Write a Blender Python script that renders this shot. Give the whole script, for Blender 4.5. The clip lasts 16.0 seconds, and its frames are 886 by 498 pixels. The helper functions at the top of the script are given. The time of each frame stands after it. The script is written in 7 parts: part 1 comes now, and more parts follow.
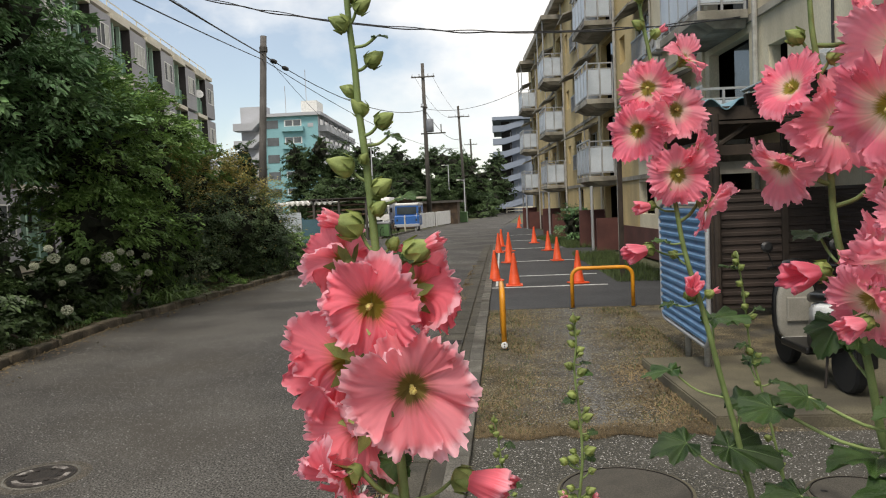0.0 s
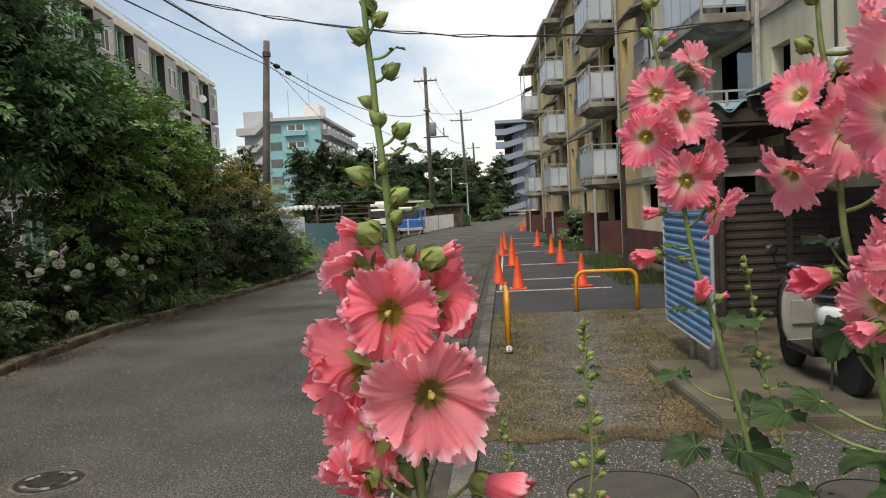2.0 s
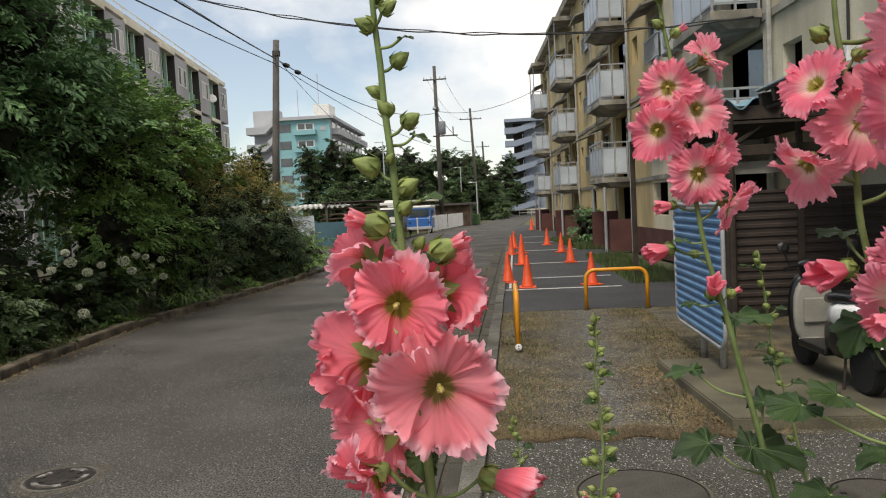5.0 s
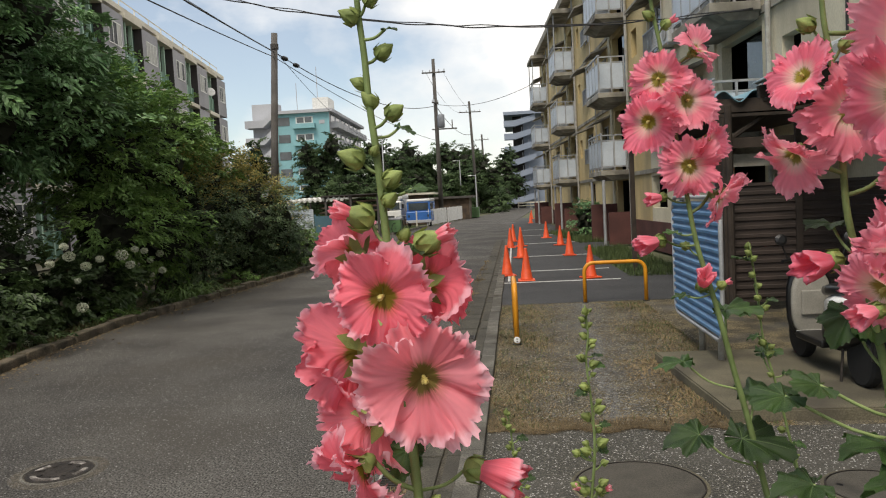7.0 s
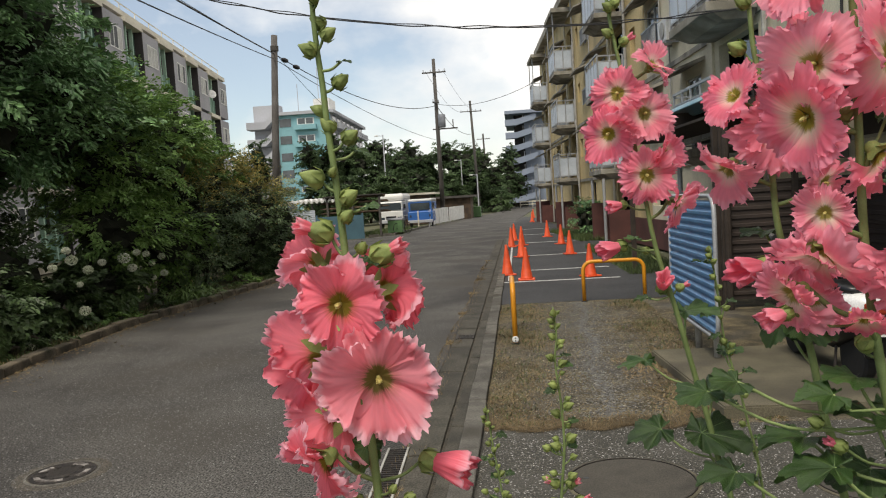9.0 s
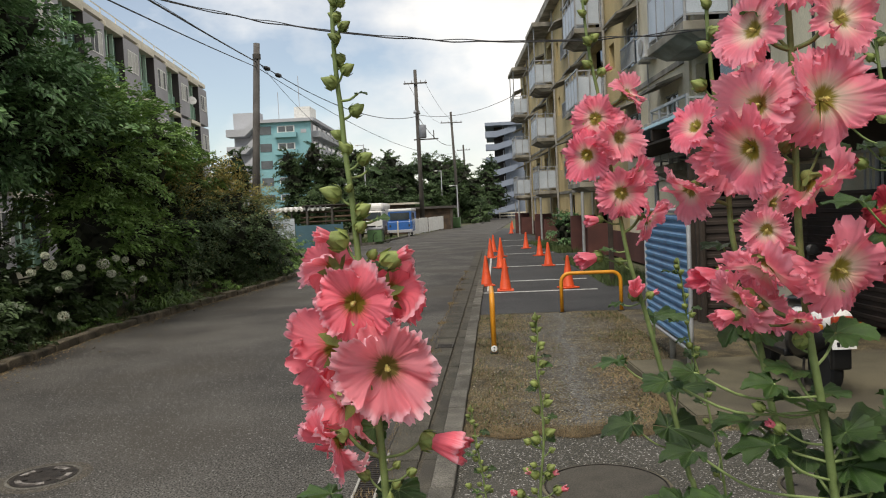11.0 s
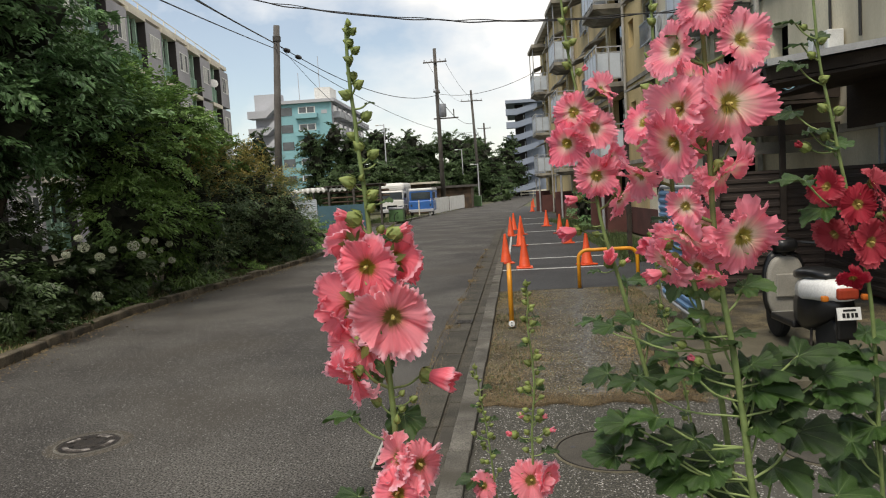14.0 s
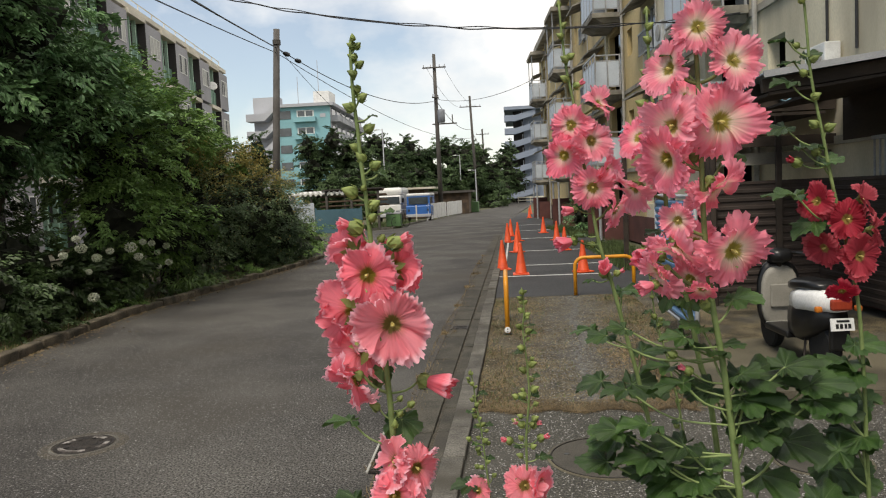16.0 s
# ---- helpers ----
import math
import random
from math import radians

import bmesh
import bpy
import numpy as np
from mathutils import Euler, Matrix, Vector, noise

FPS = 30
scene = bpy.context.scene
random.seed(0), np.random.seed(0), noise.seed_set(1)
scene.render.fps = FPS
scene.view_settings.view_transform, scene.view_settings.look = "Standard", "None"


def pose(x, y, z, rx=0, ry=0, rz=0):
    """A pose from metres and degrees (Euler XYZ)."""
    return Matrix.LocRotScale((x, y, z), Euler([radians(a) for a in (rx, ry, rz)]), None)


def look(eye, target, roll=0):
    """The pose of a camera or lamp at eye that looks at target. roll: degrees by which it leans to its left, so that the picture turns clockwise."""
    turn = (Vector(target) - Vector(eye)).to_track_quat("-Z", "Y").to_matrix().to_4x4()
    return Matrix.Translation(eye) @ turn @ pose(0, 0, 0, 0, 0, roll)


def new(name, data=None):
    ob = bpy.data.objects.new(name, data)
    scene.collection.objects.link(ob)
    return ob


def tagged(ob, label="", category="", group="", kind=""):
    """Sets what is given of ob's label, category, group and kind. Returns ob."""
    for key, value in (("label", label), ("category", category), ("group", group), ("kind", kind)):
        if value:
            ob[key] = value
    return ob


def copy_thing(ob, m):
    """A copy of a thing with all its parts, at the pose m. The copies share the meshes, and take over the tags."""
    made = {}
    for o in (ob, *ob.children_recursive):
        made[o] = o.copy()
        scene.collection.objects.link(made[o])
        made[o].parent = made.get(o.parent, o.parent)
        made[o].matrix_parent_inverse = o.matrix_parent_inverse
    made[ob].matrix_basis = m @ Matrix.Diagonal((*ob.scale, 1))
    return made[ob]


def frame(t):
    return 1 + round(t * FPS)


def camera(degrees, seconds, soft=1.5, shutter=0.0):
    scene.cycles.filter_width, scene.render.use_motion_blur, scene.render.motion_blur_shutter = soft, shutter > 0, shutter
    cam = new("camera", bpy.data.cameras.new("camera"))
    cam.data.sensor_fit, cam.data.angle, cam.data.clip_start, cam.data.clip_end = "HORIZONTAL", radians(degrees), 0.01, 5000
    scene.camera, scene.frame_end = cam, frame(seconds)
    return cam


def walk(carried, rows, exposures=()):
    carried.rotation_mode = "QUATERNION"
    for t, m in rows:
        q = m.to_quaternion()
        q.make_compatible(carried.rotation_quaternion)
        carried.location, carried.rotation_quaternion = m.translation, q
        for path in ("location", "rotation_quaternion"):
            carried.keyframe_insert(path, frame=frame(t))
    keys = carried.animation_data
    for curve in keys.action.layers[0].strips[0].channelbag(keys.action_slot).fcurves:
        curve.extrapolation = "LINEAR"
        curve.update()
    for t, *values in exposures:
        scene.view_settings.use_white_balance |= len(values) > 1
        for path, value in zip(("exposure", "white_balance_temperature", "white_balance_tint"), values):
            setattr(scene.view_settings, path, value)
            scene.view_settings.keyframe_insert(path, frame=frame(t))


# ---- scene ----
cam = camera(61.7, 16.0, soft=1.1)
PATH = [
    (0, (-0.0007, 0.0116, 1.6937), (-0.1647, 2.0014, 1.5758), -2.55),
    (0.5, (-0.0043, 0.0203, 1.6939), (-0.1676, 2.0102, 1.5762), -2.50),
    (1, (-0.0148, 0.0140, 1.6958), (-0.1805, 2.0039, 1.5825), -2.55),
    (1.5, (-0.0114, 0.0106, 1.6979), (-0.1803, 2.0003, 1.5853), -2.68),
    (2, (-0.0128, -0.0023, 1.6989), (-0.1847, 1.9874, 1.5909), -2.80),
    (2.5, (-0.0100, -0.0032, 1.7020), (-0.1858, 1.9862, 1.5961), -3.19),
    (3, (-0.0100, -0.0026, 1.6966), (-0.1946, 1.9863, 1.5946), -2.98),
    (3.5, (-0.0114, -0.0027, 1.6988), (-0.2022, 1.9855, 1.5967), -3.12),
    (4, (-0.0140, -0.0005, 1.6941), (-0.2105, 1.9872, 1.5927), -2.90),
    (6.5, (-0.0076, 0.0136, 1.6902), (-0.2053, 1.9997, 1.5627), -2.90),
    (7, (0.0007, 0.0075, 1.6894), (-0.1960, 1.9937, 1.5615), -3.01),
    (7.5, (0.0059, 0.0014, 1.6907), (-0.1910, 1.9875, 1.5617), -3.17),
    (8, (0.0146, -0.0117, 1.6924), (-0.1807, 1.9745, 1.5621), -3.22),
    (8.5, (0.0349, -0.0289, 1.6980), (-0.1638, 1.9570, 1.5689), -3.43),
    (9, (0.0604, -0.0562, 1.7034), (-0.1436, 1.9292, 1.5745), -3.57),
    (11.5, (0.0445, -0.2304, 1.7111), (-0.0862, 1.7628, 1.6098), -2.83),
    (12, (0.0489, -0.2900, 1.7137), (-0.0733, 1.7036, 1.6106), -3.49),
    (12.5, (0.0550, -0.3403, 1.7122), (-0.0477, 1.6532, 1.5869), -3.95),
    (13, (0.0722, -0.3732, 1.7135), (-0.0945, 1.6158, 1.5871), -4.19),
    (13.5, (0.1029, -0.4055, 1.7153), (-0.0885, 1.5801, 1.5720), -3.56),
    (14, (0.1093, -0.4262, 1.7139), (-0.0980, 1.5568, 1.5564), -3.44),
    (14.5, (0.1158, -0.4466, 1.7162), (-0.1114, 1.5362, 1.5861), -3.56),
    (15, (0.1192, -0.4545, 1.7201), (-0.0743, 1.5322, 1.5954), -3.35),
    (15.5, (0.1082, -0.4541, 1.7209), (-0.1027, 1.5301, 1.5847), -2.72),
    (16, (0.1094, -0.4579, 1.7236), (-0.0886, 1.5270, 1.5795), -2.67),
]
walk(cam, [(t, look(e, g, r)) for t, e, g, r in PATH], ((0, 0.62, 7150, 10), (2.5, 0.58, 7150, 10), (3, 0.43, 7150, 10), (4, 0.5, 7150, 10), (7, 0.56, 7150, 10), (9, 0.54, 7150, 10), (11.5, 0.5, 7150, 10), (16, 0.57, 7200, 10)))

# ---- world, sun, exposure ----
SUN_EL, SUN_AZ = 58.0, 200.0
world = bpy.data.worlds.new("sky")
scene.world = world
world.use_nodes = True
wn, wl = world.node_tree.nodes, world.node_tree.links
wn.clear()
w_out, w_bg = wn.new("ShaderNodeOutputWorld"), wn.new("ShaderNodeBackground")
w_sky, w_co = wn.new("ShaderNodeTexSky"), wn.new("ShaderNodeTexCoord")
w_sky.sky_type, w_sky.sun_disc = "NISHITA", False
w_sky.sun_elevation, w_sky.sun_rotation = radians(SUN_EL), radians(SUN_AZ)
w_sky.dust_density = 0.7
w_map, w_noise, w_ramp, w_mix = wn.new("ShaderNodeMapping"), wn.new("ShaderNodeTexNoise"), wn.new("ShaderNodeValToRGB"), wn.new("ShaderNodeMixRGB")
w_map.inputs["Scale"].default_value = (1.0, 1.0, 1.7)
w_map.inputs["Location"].default_value = (0.35, 0.1, 0.0)
w_noise.inputs["Scale"].default_value = 2.3
w_noise.inputs["Detail"].default_value = 7
w_noise.inputs["Roughness"].default_value = 0.55
w_ramp.color_ramp.elements[0].position, w_ramp.color_ramp.elements[1].position = 0.34, 0.52
w_ramp.color_ramp.elements[0].color = (0.15, 0.15, 0.15, 1)
w_ramp.color_ramp.elements[1].color = (1, 1, 1, 1)
w_cloud = wn.new("ShaderNodeValToRGB")
w_cloud.color_ramp.elements[0].color = (6.0, 6.25, 6.7, 1)
w_cloud.color_ramp.elements[1].color = (8.1, 8.25, 8.5, 1)
w_noise2 = wn.new("ShaderNodeTexNoise")
w_noise2.inputs["Scale"].default_value = 3.4
w_noise2.inputs["Detail"].default_value = 6
w_cloud.color_ramp.elements[0].position, w_cloud.color_ramp.elements[1].position = 0.36, 0.6
for a, b in ((w_co.outputs["Generated"], w_map.inputs[0]), (w_map.outputs[0], w_noise.inputs[0]), (w_map.outputs[0], w_noise2.inputs[0]),
             (w_noise2.outputs[0], w_cloud.inputs[0]), (w_ramp.outputs[0], w_mix.inputs[0]),
             (w_sky.outputs[0], w_mix.inputs[1]), (w_cloud.outputs[0], w_mix.inputs[2]), (w_mix.outputs[0], w_bg.inputs[0]), (w_bg.outputs[0], w_out.inputs[0])):
    wl.new(a, b)
# thinner cloud towards the west
w_sep, w_lean = wn.new("ShaderNodeSeparateXYZ"), wn.new("ShaderNodeMath")
w_lean.operation, w_lean.inputs[1].default_value = "MULTIPLY_ADD", 0.34
wl.new(w_co.outputs["Generated"], w_sep.inputs[0])
wl.new(w_sep.outputs[0], w_lean.inputs[0])
wl.new(w_noise.outputs[0], w_lean.inputs[2])
wl.new(w_lean.outputs[0], w_ramp.inputs[0])
w_bg.inputs[1].default_value = 0.1

sun = new("sun", bpy.data.lights.new("sun", "SUN"))
sun.data.energy, sun.data.angle, sun.data.color = 2.0, radians(20), (1, 0.96, 0.9)
sun.matrix_world = look((0, 0, 0), (-math.sin(radians(SUN_AZ)) * math.cos(radians(SUN_EL)), -math.cos(radians(SUN_AZ)) * math.cos(radians(SUN_EL)), -math.sin(radians(SUN_EL))))

# ---- materials ----


def material(name, color, color2=None, rough=0.8, scale=8.0, grain=120.0, bump=0.15, metal=0.0, mix=(0.35, 0.65), rand=0.0, island=False, fine=0.07, spec=0.4, trans=0.0, stretch=(1, 1, 1), stain=None, stain_scale=0.7, dist=0.01):
    """Two-scale colour variation, fine relief and gloss; rand varies each object or island."""
    m = bpy.data.materials.new(name)
    m.use_nodes = True
    n, l = m.node_tree.nodes, m.node_tree.links
    p = n["Principled BSDF"]
    co, mp = n.new("ShaderNodeTexCoord"), n.new("ShaderNodeMapping")
    mp.inputs["Scale"].default_value = stretch
    geo = n.new("ShaderNodeNewGeometry")
    l.new(geo.outputs["Position"], mp.inputs[0])
    big, small = n.new("ShaderNodeTexNoise"), n.new("ShaderNodeTexNoise")
    big.inputs["Scale"].default_value, big.inputs["Detail"].default_value = scale, 5
    small.inputs["Scale"].default_value, small.inputs["Detail"].default_value = grain, 3
    l.new(mp.outputs[0], big.inputs[0])
    l.new(mp.outputs[0], small.inputs[0])
    ramp = n.new("ShaderNodeValToRGB")
    c2 = color2 or tuple(c * 0.72 for c in color)
    ramp.color_ramp.elements[0].position, ramp.color_ramp.elements[1].position = mix
    ramp.color_ramp.elements[0].color, ramp.color_ramp.elements[1].color = (*c2, 1), (*color, 1)
    l.new(big.outputs[0], ramp.inputs[0])
    mul = n.new("ShaderNodeMixRGB")
    mul.blend_type, mul.inputs[0].default_value = "MULTIPLY", 1.0
    fr = n.new("ShaderNodeMapRange")
    fr.inputs[1].default_value, fr.inputs[2].default_value, fr.inputs[3].default_value, fr.inputs[4].default_value = 0.4, 0.6, 1 - fine, 1 + fine
    l.new(small.outputs[0], fr.inputs[0])
    l.new(ramp.outputs[0], mul.inputs[1])
    l.new(fr.outputs[0], mul.inputs[2])
    col = mul.outputs[0]
    if stain:
        st, sr, sm = n.new("ShaderNodeTexNoise"), n.new("ShaderNodeValToRGB"), n.new("ShaderNodeMixRGB")
        st.inputs["Scale"].default_value, st.inputs["Detail"].default_value = stain_scale, 8
        sr.color_ramp.elements[0].position, sr.color_ramp.elements[1].position = 0.5, 0.68
        l.new(mp.outputs[0], st.inputs[0])
        l.new(st.outputs[0], sr.inputs[0])
        l.new(sr.outputs[0], sm.inputs[0])
        l.new(col, sm.inputs[1])
        sm.inputs[2].default_value = (*stain, 1)
        col = sm.outputs[0]
    if rand:
        hv, rr = n.new("ShaderNodeHueSaturation"), n.new("ShaderNodeMapRange")
        src = geo.outputs["Random Per Island"] if island else n.new("ShaderNodeObjectInfo").outputs["Random"]
        rr.inputs[3].default_value, rr.inputs[4].default_value = 1 - rand, 1 + rand
        l.new(src, rr.inputs[0])
        l.new(rr.outputs[0], hv.inputs["Value"])
        l.new(col, hv.inputs["Color"])
        col = hv.outputs[0]
    l.new(col, p.inputs["Base Color"])
    p.inputs["Roughness"].default_value, p.inputs["Metallic"].default_value = rough, metal
    p.inputs["Specular IOR Level"].default_value = spec
    if bump:
        bp = n.new("ShaderNodeBump")
        bp.inputs["Strength"].default_value, bp.inputs["Distance"].default_value = bump, dist
        l.new(small.outputs[0], bp.inputs["Height"])
        l.new(bp.outputs[0], p.inputs["Normal"])
    if trans:
        tr, ms = n.new("ShaderNodeBsdfTranslucent"), n.new("ShaderNodeMixShader")
        ms.inputs[0].default_value = trans
        l.new(col, tr.inputs[0])
        l.new(p.outputs[0], ms.inputs[1])
        l.new(tr.outputs[0], ms.inputs[2])
        l.new(ms.outputs[0], n["Material Output"].inputs[0])
    return m


M_ROAD = material("asphalt", (0.08, 0.075, 0.067), (0.032, 0.029, 0.026), 0.82, 0.62, 70, 0.35, fine=0.85, mix=(0.38, 0.62), stain=(0.047, 0.041, 0.033), stain_scale=0.45, dist=0.005)
M_PARK = material("parking_asphalt", (0.0504, 0.0511, 0.0533), (0.0324, 0.0331, 0.0346), 0.88, 0.8, 200, 0.4, fine=0.35, dist=0.004)
M_AGG = material("exposed_aggregate", (0.1051, 0.0982, 0.078), (0.0309, 0.0297, 0.0252), 0.85, 75, 300, 0.5, fine=0.3, mix=(0.48, 0.62), stain=(0.075, 0.07, 0.06), stain_scale=0.9, dist=0.004)
M_EARTH = material("dry_earth", (0.135, 0.108, 0.06), (0.05, 0.042, 0.026), 0.95, 3.4, 75, 0.9, fine=0.85, mix=(0.4, 0.6), stain=(0.085, 0.082, 0.074), stain_scale=0.8)
M_GROUND = material("open_ground", (0.11, 0.11, 0.06), (0.07, 0.075, 0.04), 0.95, 0.4, 40, 0.5)
M_KERB = material("kerb_concrete", (0.13, 0.122, 0.105), (0.075, 0.07, 0.06), 0.9, 5, 90, 0.6, fine=0.3, rand=0.2, stain=(0.06, 0.054, 0.042), stain_scale=1.8)
M_KERBD = material("mossy_kerb_concrete", (0.16, 0.13, 0.092), (0.05, 0.043, 0.03), 0.95, 3.5, 120, 0.7, fine=0.4, rand=0.25, stain=(0.05, 0.042, 0.028), stain_scale=2.0)
M_LID = material("gutter_concrete", (0.076, 0.069, 0.054), (0.04, 0.037, 0.029), 0.9, 4, 90, 0.6, fine=0.35, rand=0.18, stain=(0.045, 0.04, 0.033), stain_scale=1.5)
M_SLAB = material("slab_concrete", (0.1288, 0.1139, 0.0756), (0.0772, 0.0693, 0.0462), 0.9, 2.0, 90, 0.4, fine=0.2, stain=(0.06, 0.052, 0.038), stain_scale=1.3)
M_LINE = material("road_marking", (0.62, 0.62, 0.6), (0.3, 0.3, 0.29), 0.8, 14, 200, 0.2)
M_IRON = material("cast_iron", (0.05, 0.042, 0.036), (0.025, 0.022, 0.02), 0.6, 20, 150, 0.4, metal=0.4)
M_CONE = material("orange_plastic", (0.78, 0.10, 0.03), (0.6, 0.075, 0.025), 0.5, 6, 60, 0.05, rand=0.08)
M_YELL = material("yellow_orange_paint", (0.72, 0.30, 0.02), (0.6, 0.24, 0.02), 0.4, 9, 90, 0.06)
M_WHITE = material("white_plastic", (0.7, 0.7, 0.68), (0.55, 0.55, 0.53), 0.45, 5, 80, 0.05)
M_CREAM = material("cream_render", (0.65, 0.51, 0.267), (0.51, 0.389, 0.191), 0.9, 0.9, 60, 0.2, fine=0.08, stain=(0.3, 0.24, 0.15), stain_scale=0.5, stretch=(1, 1, 0.35))
M_PALE = material("pale_render", (0.672, 0.616, 0.47), (0.56, 0.504, 0.37), 0.9, 0.9, 60, 0.2, fine=0.08, stain=(0.36, 0.32, 0.24), stain_scale=0.5, stretch=(1, 1, 0.35))
M_MAROON = material("maroon_dado_paint", (0.115, 0.045, 0.038), (0.075, 0.03, 0.026), 0.8, 1.5, 60, 0.15)
M_CONC = material("weathered_concrete", (0.36, 0.34, 0.29), (0.2, 0.185, 0.15), 0.9, 1.8, 80, 0.3, stain=(0.1, 0.09, 0.075), stain_scale=1.2)
# Near-black colour that paints the shade seen in openings.
M_DARKROOM = material("opening_shade", (0.03, 0.027, 0.024), (0.018, 0.016, 0.015), 0.9, 2, 30, 0.1)
M_RAIL = material("grey_metal_rail", (0.42, 0.43, 0.44), (0.3, 0.31, 0.32), 0.45, 3, 70, 0.05, metal=0.3)
M_PANEL = material("pale_blue_panel", (0.50, 0.55, 0.60), (0.40, 0.45, 0.50), 0.35, 1.5, 50, 0.03)
M_GLASS = material("window_glass", (0.06, 0.075, 0.085), (0.035, 0.045, 0.05), 0.08, 0.9, 10, 0.0, spec=0.8)
M_PIPE = material("grey_pipe", (0.4, 0.39, 0.36), (0.28, 0.27, 0.24), 0.6, 6, 60, 0.05)
M_BROWN = material("brown_corrugated_steel", (0.05, 0.036, 0.03), (0.032, 0.024, 0.02), 0.6, 3, 60, 0.08)
M_TIMBER = material("dark_timber", (0.05, 0.037, 0.028), (0.025, 0.019, 0.015), 0.85, 4, 60, 0.3, stretch=(1, 0.2, 1))
M_BLUE = material("blue_corrugated_sheet", (0.085, 0.215, 0.38), (0.06, 0.16, 0.3), 0.45, 4, 60, 0.05)
M_ROOFB = material("blue_grey_roof_sheet", (0.28, 0.36, 0.4), (0.18, 0.23, 0.26), 0.6, 3, 60, 0.1)
M_BLACK = material("black_plastic", (0.012, 0.012, 0.013), (0.008, 0.008, 0.008), 0.3, 8, 80, 0.03)
M_TYRE = material("tyre_rubber", (0.014, 0.014, 0.014), (0.01, 0.01, 0.01), 0.8, 10, 90, 0.1)
M_SCOOT = material("scooter_white_paint", (0.72, 0.72, 0.7), (0.66, 0.66, 0.64), 0.2, 3, 60, 0.0)
M_SHIELD = material("scooter_grey_plastic", (0.27, 0.255, 0.22), (0.22, 0.21, 0.18), 0.45, 6, 90, 0.04)
M_AMBER = material("amber_lens", (0.5, 0.16, 0.02), (0.4, 0.1, 0.02), 0.15, 5, 30, 0.0)
M_REDLENS = material("red_lens", (0.32, 0.05, 0.02), (0.25, 0.03, 0.02), 0.15, 5, 30, 0.0)
M_POLE = material("grey_concrete_pole", (0.125, 0.118, 0.112), (0.075, 0.07, 0.066), 0.9, 1.6, 60, 0.3, fine=0.2)
M_POLED = material("dark_pole", (0.085, 0.078, 0.07), (0.06, 0.055, 0.05), 0.85, 2, 60, 0.2)
M_WIRE = material("black_cable", (0.02, 0.02, 0.022), (0.015, 0.015, 0.016), 0.6, 5, 30, 0.0)
M_LEAF1 = material("dark_tree_leaf", (0.1893, 0.3276, 0.1383), (0.0728, 0.1529, 0.06552), 0.4, 1.3, 60, 0.0, rand=0.4, island=True, trans=0.18, spec=0.35)
M_LEAF2 = material("hedge_leaf", (0.126, 0.186, 0.0816), (0.0552, 0.096, 0.048), 0.36, 1.1, 60, 0.0, rand=0.4, island=True, trans=0.15, spec=0.3)
M_LEAF3 = material("bronze_shoot_leaf", (0.408, 0.324, 0.108), (0.216, 0.222, 0.072), 0.5, 1.5, 60, 0.0, rand=0.35, island=True, trans=0.18, spec=0.3)
M_LEAF4 = material("bright_shrub_leaf", (0.2112, 0.3472, 0.09478), (0.1053, 0.1901, 0.05478), 0.5, 1.5, 60, 0.0, rand=0.35, island=True, trans=0.2, spec=0.3)
M_FARLEAF = material("far_tree_leaf", (0.08775, 0.135, 0.0567), (0.0378, 0.0675, 0.0297), 0.6, 0.35, 20, 0.0, rand=0.4, island=True, trans=0.15, spec=0.2)
M_SILT = material("gutter_silt", (0.075, 0.065, 0.048), (0.04, 0.036, 0.028), 0.95, 5, 120, 0.6, fine=0.5)
# Near-black filler colour: the inner shade of the crowns is put into it.
M_CORE = material("crown_shade_filler", (0.0202, 0.0224, 0.0123), (0.0112, 0.0134, 0.00784), 0.95, 5, 60, 0.3)
M_BARK = material("bark", (0.07, 0.055, 0.04), (0.035, 0.028, 0.021), 0.95, 6, 60, 0.5, stretch=(1, 1, 0.3))
M_LITTER = material("dry_grass_blades", (0.25, 0.185, 0.1), (0.11, 0.08, 0.044), 0.9, 2, 60, 0.0, rand=0.45, island=True, trans=0.1)
M_GRASS = material("green_grass_blades", (0.09, 0.125, 0.04), (0.045, 0.07, 0.022), 0.7, 2, 60, 0.0, rand=0.4, island=True, trans=0.2)
# Leaf green darkened for low bushes: shade under the tree put into the colour.
M_SHADELEAF = material("shade_toned_leaf", (0.066, 0.108, 0.036), (0.0312, 0.0552, 0.0192), 0.5, 2, 60, 0.0, rand=0.4, island=True, trans=0.15)
M_HYD = material("white_floret", (0.62, 0.63, 0.52), (0.42, 0.46, 0.32), 0.7, 4, 60, 0.0, rand=0.2, island=True, trans=0.2)
M_GREYW = material("grey_cladding", (0.324, 0.3216, 0.342), (0.252, 0.2496, 0.2664), 0.8, 0.4, 20, 0.1)
M_GREENW = material("green_screen_panel", (0.13, 0.24, 0.18), (0.09, 0.17, 0.13), 0.6, 0.5, 20, 0.05)
M_BEIGEW = material("beige_fascia", (0.6325, 0.598, 0.506), (0.483, 0.4485, 0.368), 0.9, 0.5, 20, 0.1)
M_AQUA = material("aqua_render", (0.22, 0.42, 0.46), (0.18, 0.36, 0.4), 0.9, 0.15, 10, 0.05, fine=0.05)
M_LGREY = material("light_grey_render", (0.42, 0.43, 0.46), (0.34, 0.35, 0.38), 0.9, 0.15, 10, 0.05, fine=0.05)
M_BGREY = material("blue_grey_render", (0.25, 0.29, 0.36), (0.2, 0.235, 0.3), 0.9, 0.15, 10, 0.05, fine=0.05)
M_TRUCKB = material("blue_vehicle_paint", (0.04, 0.14, 0.42), (0.035, 0.12, 0.36), 0.25, 1, 20, 0.0)
